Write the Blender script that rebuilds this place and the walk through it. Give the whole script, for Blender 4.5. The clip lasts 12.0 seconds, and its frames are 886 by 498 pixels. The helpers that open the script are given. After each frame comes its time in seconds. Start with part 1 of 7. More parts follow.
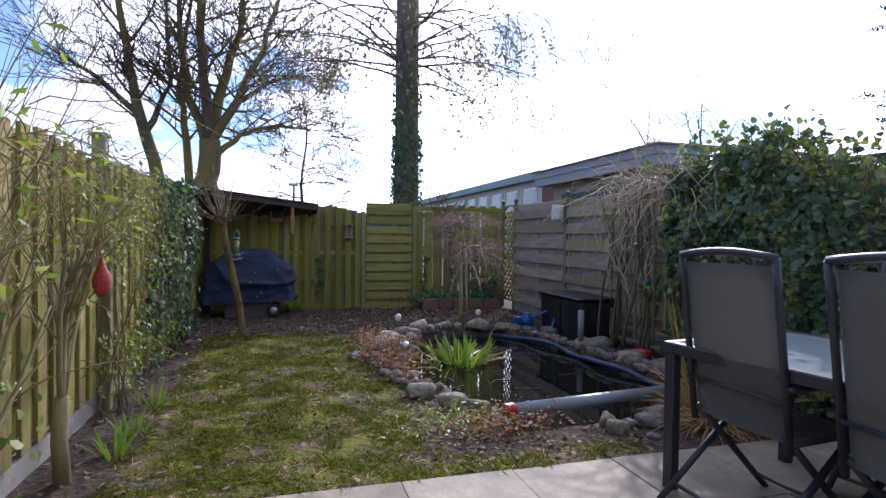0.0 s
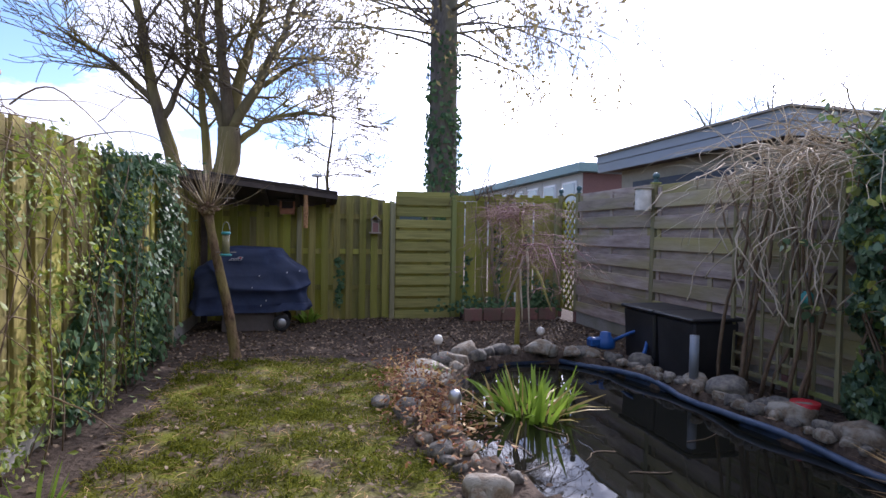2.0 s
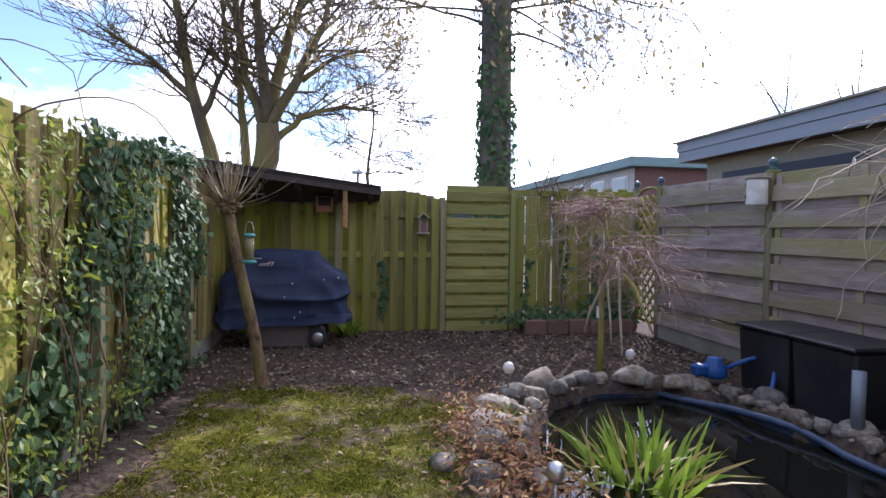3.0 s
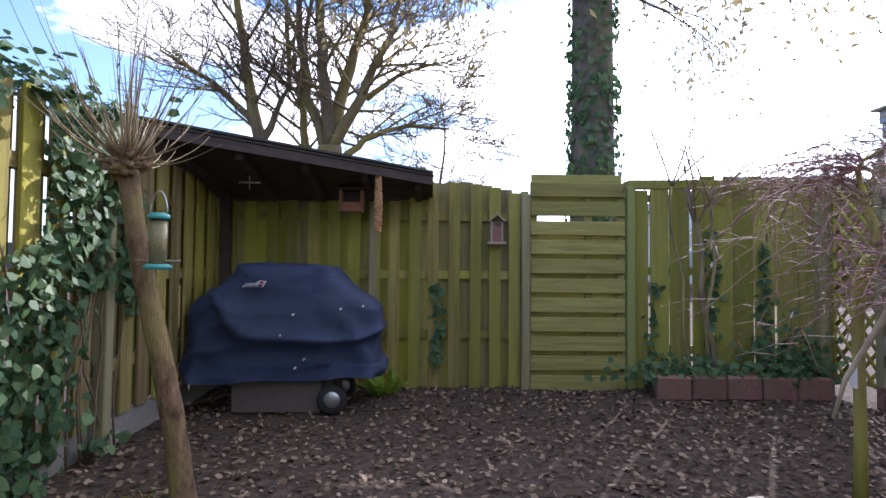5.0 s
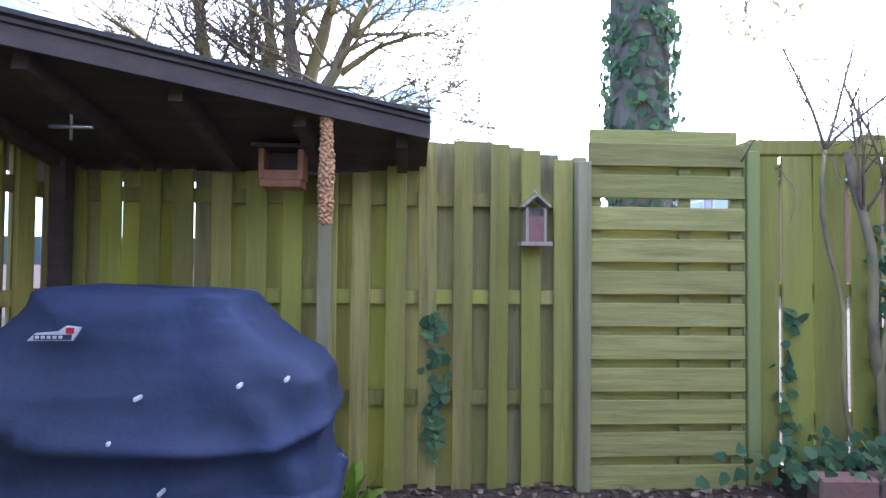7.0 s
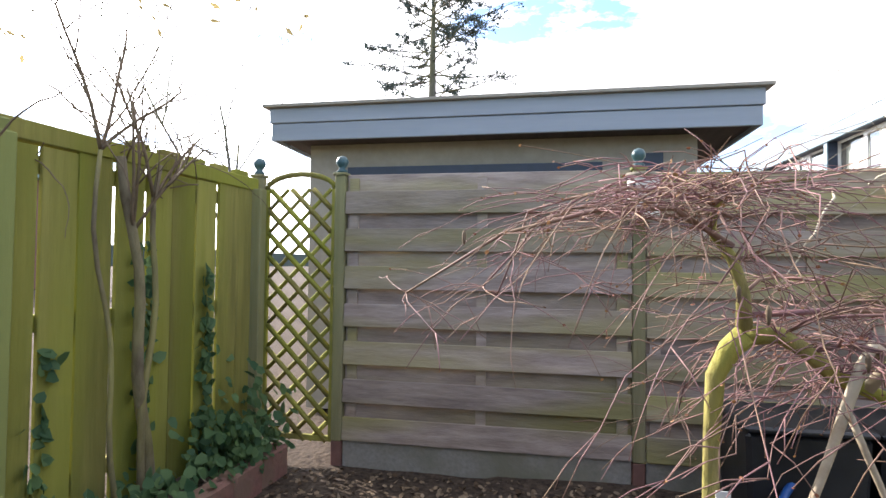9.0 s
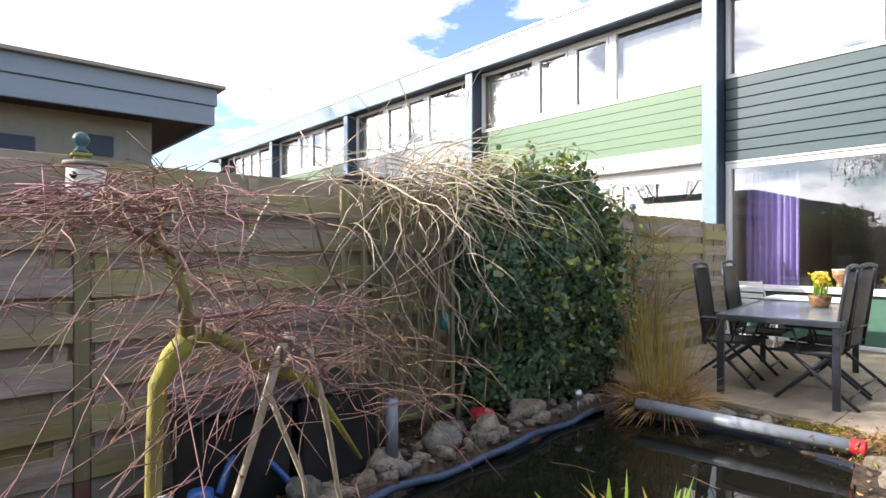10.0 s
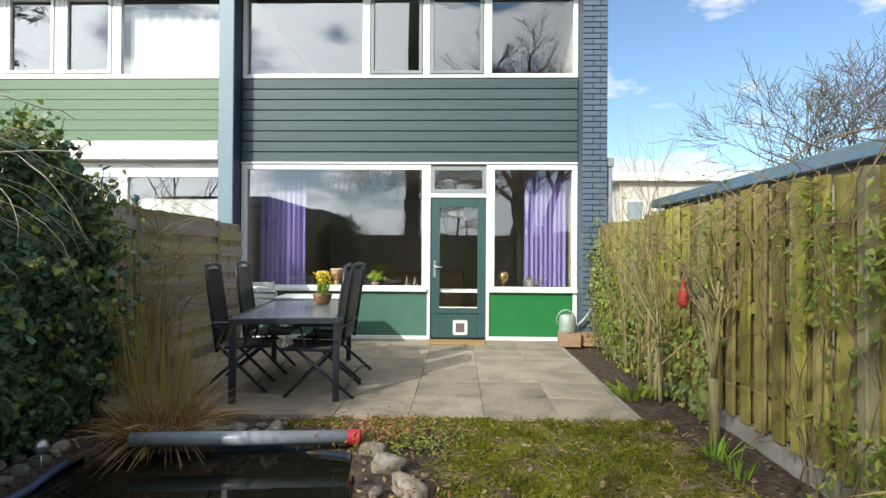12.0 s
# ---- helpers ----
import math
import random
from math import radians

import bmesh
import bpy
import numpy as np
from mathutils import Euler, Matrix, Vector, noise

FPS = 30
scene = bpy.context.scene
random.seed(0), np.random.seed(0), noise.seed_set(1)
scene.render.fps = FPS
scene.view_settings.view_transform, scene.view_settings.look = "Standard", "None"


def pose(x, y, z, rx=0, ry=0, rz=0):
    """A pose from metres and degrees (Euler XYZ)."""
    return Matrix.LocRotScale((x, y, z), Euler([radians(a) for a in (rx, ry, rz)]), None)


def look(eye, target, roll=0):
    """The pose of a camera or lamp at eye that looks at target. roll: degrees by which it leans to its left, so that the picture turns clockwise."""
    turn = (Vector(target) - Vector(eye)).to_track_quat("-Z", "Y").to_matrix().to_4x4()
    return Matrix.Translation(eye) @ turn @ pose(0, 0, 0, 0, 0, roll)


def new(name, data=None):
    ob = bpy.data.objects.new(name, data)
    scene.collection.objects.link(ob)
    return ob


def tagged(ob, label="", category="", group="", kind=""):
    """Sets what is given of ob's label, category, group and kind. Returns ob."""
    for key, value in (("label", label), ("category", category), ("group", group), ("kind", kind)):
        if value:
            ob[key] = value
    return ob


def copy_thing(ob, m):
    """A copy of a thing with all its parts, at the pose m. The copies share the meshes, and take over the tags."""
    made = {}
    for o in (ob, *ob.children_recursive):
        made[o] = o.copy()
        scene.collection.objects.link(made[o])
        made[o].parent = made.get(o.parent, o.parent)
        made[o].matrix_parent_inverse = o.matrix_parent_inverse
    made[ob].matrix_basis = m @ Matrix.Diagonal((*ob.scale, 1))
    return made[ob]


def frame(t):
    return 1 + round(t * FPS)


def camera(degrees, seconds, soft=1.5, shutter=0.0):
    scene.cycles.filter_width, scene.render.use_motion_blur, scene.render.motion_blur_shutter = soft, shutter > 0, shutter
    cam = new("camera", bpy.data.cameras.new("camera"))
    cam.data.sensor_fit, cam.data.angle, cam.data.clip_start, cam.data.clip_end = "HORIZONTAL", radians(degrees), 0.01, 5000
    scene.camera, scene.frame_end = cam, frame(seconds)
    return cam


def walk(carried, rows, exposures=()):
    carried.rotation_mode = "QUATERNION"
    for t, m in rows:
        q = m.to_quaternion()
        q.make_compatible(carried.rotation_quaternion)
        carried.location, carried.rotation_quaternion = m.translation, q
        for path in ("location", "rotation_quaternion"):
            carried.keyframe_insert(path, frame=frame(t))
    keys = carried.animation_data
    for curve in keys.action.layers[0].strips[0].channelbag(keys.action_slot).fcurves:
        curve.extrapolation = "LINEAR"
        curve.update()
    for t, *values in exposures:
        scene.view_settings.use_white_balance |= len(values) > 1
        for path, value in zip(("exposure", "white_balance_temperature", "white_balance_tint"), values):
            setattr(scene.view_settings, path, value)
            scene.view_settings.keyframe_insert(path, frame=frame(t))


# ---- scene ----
cam = camera(77.6, 12.0)
PATH = [
    (0, (0.517, 0.629, 1.22), (1.082, 2.547, 1.179), 0.8),
    (0.5, (0.556, 0.944, 1.214), (1.111, 2.865, 1.169), 0.9),
    (1, (0.578, 1.361, 1.208), (1.121, 3.285, 1.155), 0.9),
    (1.5, (0.704, 1.813, 1.198), (1.206, 3.748, 1.145), 1.0),
    (2, (0.765, 2.35, 1.204), (1.23, 4.295, 1.149), 1.0),
    (2.5, (0.78, 2.861, 1.219), (1.172, 4.821, 1.16), 0.8),
    (3, (0.767, 3.376, 1.224), (1.094, 5.348, 1.161), 0.8),
    (3.2, (0.762, 3.621, 1.217), (1.071, 5.597, 1.165), 0.6),
    (4.8, (1.064, 5.328, 0.972), (1.13, 7.326, 1.032), 0.6),
    (5, (1.08, 5.534, 0.98), (1.128, 7.532, 1.052), 0.6),
    (5.5, (1.094, 6.098, 1.003), (1.119, 8.096, 1.076), 0.7),
    (6, (1.065, 6.608, 1.033), (1.075, 8.607, 1.096), 0.7),
    (6.5, (1.037, 7.068, 1.072), (1.049, 9.067, 1.12), 0.6),
    (6.7, (1.027, 7.242, 1.085), (1.051, 9.242, 1.134), 0.6),
    (8.5, (1.117, 8.165, 1.198), (2.683, 9.409, 1.237), 0.5),
    (9, (1.151, 8.314, 1.234), (3.115, 8.689, 1.293), 0.7),
    (9.5, (1.099, 8.353, 1.285), (3.008, 7.759, 1.321), 1.5),
    (10, (1.11, 8.273, 1.323), (2.614, 6.954, 1.322), -0.0),
    (10.5, (1.153, 8.115, 1.323), (2.104, 6.356, 1.333), -0.1),
    (11, (1.216, 7.936, 1.287), (1.673, 5.989, 1.306), 0.4),
    (11.5, (1.259, 7.789, 1.29), (1.416, 5.795, 1.308), 0.3),
    (12, (1.305, 7.667, 1.293), (1.365, 5.668, 1.308), 0.4),
]
EXPOSURE = [(0.0, 0.38, 5550, 24), (3.0, 0.85, 5800, 25), (5.0, 1.1, 5750, 24), (6.0, 1.85, 5300, 28), (6.7, 2.2, 5050, 28), (8.5, 1.7, 6050, 8), (9.0, 1.5, 6550, 14), (9.6, 1.3, 6600, 18), (10.0, 1.1, 6600, 16), (10.4, 0.8, 6500, 8), (10.8, 0.5, 6400, 6), (12.0, 0.3, 6400, 6)]
walk(cam, [(t, look(eye, target, roll)) for t, eye, target, roll in PATH], EXPOSURE)

# ---- world and sun ----
SUN_AZ, SUN_EL = radians(33), radians(29)   # azimuth measured from +y towards +x
world = bpy.data.worlds.new("sky")
scene.world = world
world.use_nodes = True
wn, wl = world.node_tree.nodes, world.node_tree.links
bgn = wn["Background"]
sky = wn.new("ShaderNodeTexSky")
sky.sky_type, sky.sun_disc = "NISHITA", False
sky.sun_elevation, sky.sun_rotation = SUN_EL, SUN_AZ
sky.air_density, sky.dust_density, sky.ozone_density = 1.0, 0.35, 3.0
wco = wn.new("ShaderNodeTexCoord")
wmap = wn.new("ShaderNodeMapping")
wmap.inputs["Scale"].default_value = (1.0, 1.0, 2.6)
wmap.inputs["Location"].default_value = (3.7, 1.2, 0.4)
cloud = wn.new("ShaderNodeTexNoise")
cloud.inputs["Scale"].default_value, cloud.inputs["Detail"].default_value, cloud.inputs["Roughness"].default_value = 3.1, 8.0, 0.58
toward = wn.new("ShaderNodeVectorMath")
toward.operation = "DOT_PRODUCT"
toward.inputs[1].default_value = (math.sin(SUN_AZ) * 0.9, math.cos(SUN_AZ) * 0.9, 0.35)
cadd = wn.new("ShaderNodeMath")
cadd.operation = "ADD"
cover = wn.new("ShaderNodeVectorMath")      # more cloud over the street side
cover.operation = "DOT_PRODUCT"
cover.inputs[1].default_value = (0.06, 0.02, 0.05)
cramp = wn.new("ShaderNodeValToRGB")
cramp.color_ramp.elements[0].position, cramp.color_ramp.elements[1].position = 0.485, 0.555
cmix = wn.new("ShaderNodeMix")
cmix.data_type = "RGBA"
glow = wn.new("ShaderNodeMath")      # clouds are brighter towards the sun
glow.operation = "MAXIMUM"
glow.inputs[1].default_value = 0.0
gpow = wn.new("ShaderNodeMath")
gpow.operation = "POWER"
gpow.inputs[1].default_value = 5.0
gmul = wn.new("ShaderNodeMath")
gmul.operation = "MULTIPLY_ADD"
gmul.inputs[1].default_value, gmul.inputs[2].default_value = 4.5, 1.0
gcol = wn.new("ShaderNodeVectorMath")
gcol.operation = "SCALE"
gcol.inputs[0].default_value = (5.4, 5.5, 5.75)
wl.new(toward.outputs["Value"], glow.inputs[0])
wl.new(glow.outputs[0], gpow.inputs[0])
wl.new(gpow.outputs[0], gmul.inputs[0])
wl.new(gmul.outputs[0], gcol.inputs["Scale"])
wl.new(gcol.outputs[0], cmix.inputs["B"])
wl.new(wco.outputs["Generated"], wmap.inputs["Vector"])
wl.new(wmap.outputs["Vector"], cloud.inputs["Vector"])
wl.new(wco.outputs["Generated"], toward.inputs[0])
wl.new(wco.outputs["Generated"], cover.inputs[0])
wl.new(cover.outputs["Value"], cadd.inputs[0])
wl.new(cloud.outputs["Fac"], cadd.inputs[1])
wl.new(cadd.outputs[0], cramp.inputs["Fac"])
wl.new(cramp.outputs["Color"], cmix.inputs["Factor"])
wl.new(sky.outputs["Color"], cmix.inputs["A"])
wl.new(cmix.outputs["Result"], bgn.inputs["Color"])
bgn.inputs["Strength"].default_value = 0.15
sun = new("sun", bpy.data.lights.new("sun", "SUN"))
sun.data.energy, sun.data.angle, sun.data.color = 4.0, radians(0.6), (1.0, 0.94, 0.85)
sun.matrix_world = look((20 * math.sin(SUN_AZ) * math.cos(SUN_EL), 20 * math.cos(SUN_AZ) * math.cos(SUN_EL), 20 * math.sin(SUN_EL)), (0, 0, 0))

# ---- materials ----
def mat(name, base, second=None, rough=0.7, metal=0.0, scale=8.0, stretch=(1, 1, 1), bump=0.15, third=None, big=1.2, vary=0.0, spec=0.5, detail=6.0, sheen=0.0, trans=0.0):
    """Base colour mixed with a second one by fine noise and with a third one by large stains; per-object brightness by vary."""
    m = bpy.data.materials.new(name)
    m.use_nodes = True
    n, l = m.node_tree.nodes, m.node_tree.links
    b = n["Principled BSDF"]
    b.inputs["Roughness"].default_value, b.inputs["Metallic"].default_value = rough, metal
    b.inputs["Specular IOR Level"].default_value = spec
    co, mp = n.new("ShaderNodeTexCoord"), n.new("ShaderNodeMapping")
    mp.inputs["Scale"].default_value = stretch
    info = n.new("ShaderNodeObjectInfo")
    off = n.new("ShaderNodeVectorMath")
    off.operation = "MULTIPLY"
    off.inputs[1].default_value = (7.3, 3.1, 5.7)
    comb = n.new("ShaderNodeCombineXYZ")
    for k in range(3):
        l.new(info.outputs["Random"], comb.inputs[k])
    l.new(comb.outputs[0], off.inputs[0])
    l.new(off.outputs[0], mp.inputs["Location"])
    l.new(co.outputs["Object"], mp.inputs["Vector"])
    fine, coarse = n.new("ShaderNodeTexNoise"), n.new("ShaderNodeTexNoise")
    fine.inputs["Scale"].default_value, fine.inputs["Detail"].default_value = scale, detail
    fine.inputs["Roughness"].default_value = 0.62
    coarse.inputs["Scale"].default_value, coarse.inputs["Detail"].default_value = big, 4.0
    l.new(mp.outputs[0], fine.inputs["Vector"])
    l.new(mp.outputs[0], coarse.inputs["Vector"])
    r1 = n.new("ShaderNodeValToRGB")
    r1.color_ramp.elements[0].position, r1.color_ramp.elements[1].position = 0.32, 0.68
    second = second or tuple(c * 0.75 for c in base)
    r1.color_ramp.elements[0].color, r1.color_ramp.elements[1].color = (*second, 1), (*base, 1)
    l.new(fine.outputs["Fac"], r1.inputs["Fac"])
    out = r1.outputs["Color"]
    if third:
        r2 = n.new("ShaderNodeValToRGB")
        r2.color_ramp.elements[0].position, r2.color_ramp.elements[1].position = 0.42, 0.63
        l.new(coarse.outputs["Fac"], r2.inputs["Fac"])
        mx = n.new("ShaderNodeMix")
        mx.data_type = "RGBA"
        mx.inputs["B"].default_value = (*third, 1)
        l.new(r2.outputs["Color"], mx.inputs["Factor"])
        l.new(out, mx.inputs["A"])
        out = mx.outputs["Result"]
    if vary:
        hs = n.new("ShaderNodeHueSaturation")
        ma = n.new("ShaderNodeMath")
        ma.operation = "MULTIPLY_ADD"
        ma.inputs[1].default_value, ma.inputs[2].default_value = 2 * vary, 1 - vary
        l.new(info.outputs["Random"], ma.inputs[0])
        l.new(ma.outputs[0], hs.inputs["Value"])
        l.new(out, hs.inputs["Color"])
        out = hs.outputs["Color"]
    l.new(out, b.inputs["Base Color"])
    if bump:
        bp = n.new("ShaderNodeBump")
        bp.inputs["Strength"].default_value, bp.inputs["Distance"].default_value = bump, 0.02
        l.new(fine.outputs["Fac"], bp.inputs["Height"])
        l.new(bp.outputs[0], b.inputs["Normal"])
    if trans:
        tr, ms = n.new("ShaderNodeBsdfTranslucent"), n.new("ShaderNodeMixShader")
        l.new(out, tr.inputs["Color"])
        ms.inputs[0].default_value = trans
        l.new(b.outputs[0], ms.inputs[1])
        l.new(tr.outputs[0], ms.inputs[2])
        l.new(ms.outputs[0], n["Material Output"].inputs["Surface"])
    return m


def leafmat(name, a, b, rough=0.45, trans=0.3, spec=0.5):
    """Leaves: hue varies from leaf to leaf, some light comes through."""
    m = bpy.data.materials.new(name)
    m.use_nodes = True
    n, l = m.node_tree.nodes, m.node_tree.links
    p = n["Principled BSDF"]
    p.inputs["Roughness"].default_value = rough
    p.inputs["Specular IOR Level"].default_value = spec
    g, r = n.new("ShaderNodeNewGeometry"), n.new("ShaderNodeValToRGB")
    r.color_ramp.elements[0].color, r.color_ramp.elements[1].color = (*a, 1), (*b, 1)
    l.new(g.outputs["Random Per Island"], r.inputs["Fac"])
    l.new(r.outputs["Color"], p.inputs["Base Color"])
    t, ms = n.new("ShaderNodeBsdfTranslucent"), n.new("ShaderNodeMixShader")
    l.new(r.outputs["Color"], t.inputs["Color"])
    ms.inputs[0].default_value = trans
    l.new(p.outputs[0], ms.inputs[1])
    l.new(t.outputs[0], ms.inputs[2])
    l.new(ms.outputs[0], n["Material Output"].inputs["Surface"])
    return m


def glassmat(name, ior=1.6, tint=(0.93, 0.96, 0.95)):
    m = bpy.data.materials.new(name)
    m.use_nodes = True
    b = m.node_tree.nodes["Principled BSDF"]
    b.inputs["Base Color"].default_value = (*tint, 1)
    b.inputs["Roughness"].default_value, b.inputs["IOR"].default_value = 0.0, ior
    b.inputs["Transmission Weight"].default_value = 1.0
    return m


V = (1, 1, 0.07)      # grain along z
HX, HY = (0.07, 1, 1), (1, 0.07, 1)
M = {
    "fence": mat("mossy_fence_wood", (0.31, 0.27, 0.085), (0.18, 0.155, 0.05), 0.9, scale=22, stretch=V, bump=0.5, third=(0.26, 0.265, 0.045), big=2.2, vary=0.28, spec=0.2),
    "fence_inner": mat("grey_brown_inner_board", (0.27, 0.24, 0.12), (0.16, 0.14, 0.07), 0.9, scale=22, stretch=V, bump=0.5, third=(0.26, 0.265, 0.045), big=2.2, vary=0.24, spec=0.2),
    "fence_grey": mat("weathered_fence_wood", (0.45, 0.37, 0.325), (0.26, 0.205, 0.18), 0.9, scale=20, stretch=(0.17, 1, 1), bump=0.55, third=(0.31, 0.275, 0.125), big=2.6, vary=0.2, spec=0.25),
    "fence_gate": mat("gate_wood", (0.31, 0.285, 0.095), (0.19, 0.175, 0.055), 0.9, scale=22, stretch=(0.09, 1, 1), bump=0.5, third=(0.25, 0.25, 0.07), big=1.9, vary=0.2, spec=0.2),
    "fence_left": mat("pale_fence_wood", (0.33, 0.26, 0.115), (0.16, 0.12, 0.05), 0.9, scale=22, stretch=V, bump=0.5, third=(0.28, 0.26, 0.045), big=2.0, vary=0.32, spec=0.2),
    "post": mat("post_wood", (0.30, 0.27, 0.15), (0.2, 0.18, 0.09), 0.85, scale=22, stretch=V, bump=0.3, third=(0.22, 0.24, 0.07), vary=0.1),
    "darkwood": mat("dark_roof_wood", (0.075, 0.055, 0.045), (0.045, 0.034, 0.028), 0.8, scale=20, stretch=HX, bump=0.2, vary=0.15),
    "felt": mat("roofing_felt", (0.06, 0.055, 0.05), (0.035, 0.03, 0.03), 0.9, scale=60, bump=0.3),
    "concrete": mat("concrete", (0.33, 0.31, 0.28), (0.24, 0.225, 0.2), 0.9, scale=40, bump=0.2, third=(0.2, 0.19, 0.14), big=2.0),
    "slab": mat("paving_stone", (0.37, 0.31, 0.235), (0.27, 0.225, 0.165), 0.7, scale=24, bump=0.2, third=(0.22, 0.19, 0.145), big=2.6, vary=0.14, spec=0.15),
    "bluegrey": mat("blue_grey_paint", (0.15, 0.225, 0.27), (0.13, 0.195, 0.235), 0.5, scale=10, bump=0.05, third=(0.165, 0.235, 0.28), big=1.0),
    "darkblue": mat("dark_blue_tone", (0.035, 0.05, 0.085), (0.028, 0.04, 0.065), 0.5, scale=10, bump=0.05),
    "cladding": mat("dark_grey_green_cladding", (0.058, 0.092, 0.094), (0.047, 0.075, 0.077), 0.45, scale=16, stretch=HX, bump=0.06, vary=0.08),
    "cladding_green": mat("pale_green_cladding", (0.085, 0.16, 0.08), (0.075, 0.145, 0.072), 0.5, scale=16, stretch=HX, bump=0.06, vary=0.05),
    "cladding_grey": mat("grey_cladding", (0.25, 0.27, 0.27), (0.2, 0.22, 0.22), 0.5, scale=16, stretch=HX, bump=0.06, vary=0.05),
    "white": mat("white_paint", (0.80, 0.80, 0.78), (0.74, 0.74, 0.72), 0.4, scale=12, bump=0.03, third=(0.72, 0.71, 0.67), big=1.0),
    "cream": mat("cream_wall", (0.55, 0.52, 0.46), (0.5, 0.47, 0.41), 0.8, scale=10, bump=0.05),
    "greenpanel": mat("bright_green_panel", (0.022, 0.17, 0.045), (0.019, 0.15, 0.04), 0.35, scale=6, bump=0.02),
    "dullgreen": mat("dull_green_panel", (0.07, 0.16, 0.115), (0.06, 0.14, 0.10), 0.35, scale=6, bump=0.02),
    "doorpaint": mat("dark_teal_door_paint", (0.038, 0.085, 0.082), (0.033, 0.075, 0.072), 0.35, scale=6, bump=0.02),
    "bluebrick": mat("blue_painted_brick", (0.085, 0.125, 0.17), (0.068, 0.10, 0.14), 0.6, scale=30, bump=0.15, vary=0.10),
    "mortar": mat("painted_mortar", (0.06, 0.088, 0.12), None, 0.8, scale=30, bump=0.2),
    "brick": mat("clay_brick", (0.40, 0.26, 0.16), (0.30, 0.18, 0.11), 0.85, scale=24, bump=0.3, vary=0.2),
    "redbrick": mat("dull_red_wall", (0.22, 0.11, 0.09), (0.17, 0.085, 0.07), 0.85, scale=14, bump=0.2),
    "redblock": mat("reddish_concrete_block", (0.27, 0.125, 0.10), (0.18, 0.085, 0.07), 0.9, scale=30, bump=0.4, third=(0.20, 0.12, 0.085), big=4.0, vary=0.2),
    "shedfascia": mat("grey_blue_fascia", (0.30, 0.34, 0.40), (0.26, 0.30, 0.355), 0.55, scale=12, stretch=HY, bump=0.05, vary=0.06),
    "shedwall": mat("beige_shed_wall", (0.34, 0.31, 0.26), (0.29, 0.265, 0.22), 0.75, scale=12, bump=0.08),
    "black": mat("black_plastic", (0.012, 0.013, 0.016), (0.018, 0.019, 0.022), 0.45, scale=12, bump=0.06, third=(0.03, 0.03, 0.032), big=2.5),
    "chair": mat("dark_powder_coat", (0.03, 0.034, 0.045), (0.025, 0.028, 0.037), 0.4, scale=30, bump=0.03),
    "textile": mat("grey_textilene", (0.17, 0.165, 0.15), (0.125, 0.12, 0.11), 0.75, scale=300, bump=0.3, trans=0.25),
    "tableglass": mat("grey_glass_table_top", (0.27, 0.32, 0.34), (0.24, 0.29, 0.31), 0.16, scale=4, bump=0.0, spec=0.8),
    "cover": mat("navy_cover_fabric", (0.024, 0.040, 0.095), (0.016, 0.027, 0.068), 0.75, scale=14, bump=0.25, third=(0.025, 0.036, 0.075), big=2.5),
    "bbqbox": mat("grey_brown_cabinet", (0.13, 0.11, 0.10), (0.10, 0.085, 0.075), 0.7, scale=18, bump=0.1),
    "rubber": mat("rubber", (0.03, 0.03, 0.03), None, 0.8, scale=30, bump=0.1),
    "steel": mat("brushed_metal", (0.55, 0.56, 0.57), (0.45, 0.46, 0.47), 0.35, metal=0.9, scale=40, bump=0.03),
    "pvc": mat("grey_pvc", (0.27, 0.31, 0.36), (0.23, 0.265, 0.31), 0.35, scale=10, bump=0.03, third=(0.22, 0.24, 0.25), big=4.0),
    "red": mat("red_plastic", (0.50, 0.025, 0.035), None, 0.45, scale=10, bump=0.03),
    "rednet": mat("red_net", (0.42, 0.05, 0.03), (0.2, 0.02, 0.015), 0.7, scale=60, bump=0.4),
    "blueplastic": mat("blue_plastic", (0.02, 0.10, 0.34), (0.016, 0.08, 0.27), 0.35, scale=10, bump=0.03),
    "liner": mat("blue_black_pond_liner", (0.06, 0.095, 0.17), (0.035, 0.06, 0.11), 0.45, scale=20, bump=0.15),
    "rock_a": mat("grey_rock", (0.165, 0.155, 0.14), (0.07, 0.066, 0.06), 0.85, scale=9, bump=0.6, third=(0.23, 0.21, 0.17), big=2.6, vary=0.25),
    "rock_b": mat("tan_rock", (0.26, 0.20, 0.135), (0.115, 0.09, 0.06), 0.85, scale=9, bump=0.6, third=(0.31, 0.29, 0.24), big=2.6, vary=0.25),
    "bark": mat("grey_brown_bark", (0.16, 0.14, 0.125), (0.085, 0.075, 0.065), 0.95, scale=18, stretch=(1, 1, 0.25), bump=0.8, third=(0.13, 0.125, 0.06), big=0.8),
    "bark_tan": mat("tan_lichen_bark", (0.15, 0.12, 0.08), (0.08, 0.062, 0.045), 0.95, scale=10, stretch=(1, 1, 0.25), bump=0.8, third=(0.20, 0.165, 0.055), big=0.6, spec=0.1),
    "bark_shrub": mat("lichen_tan_shrub_bark", (0.24, 0.195, 0.12), (0.12, 0.09, 0.055), 0.9, scale=22, stretch=(1, 1, 0.4), bump=0.5, third=(0.29, 0.26, 0.09), big=3.0),
    "bark_green": mat("algae_green_bark", (0.37, 0.31, 0.12), (0.17, 0.135, 0.055), 0.85, scale=24, stretch=(1, 1, 0.3), bump=0.6, third=(0.34, 0.32, 0.06), big=5.0),
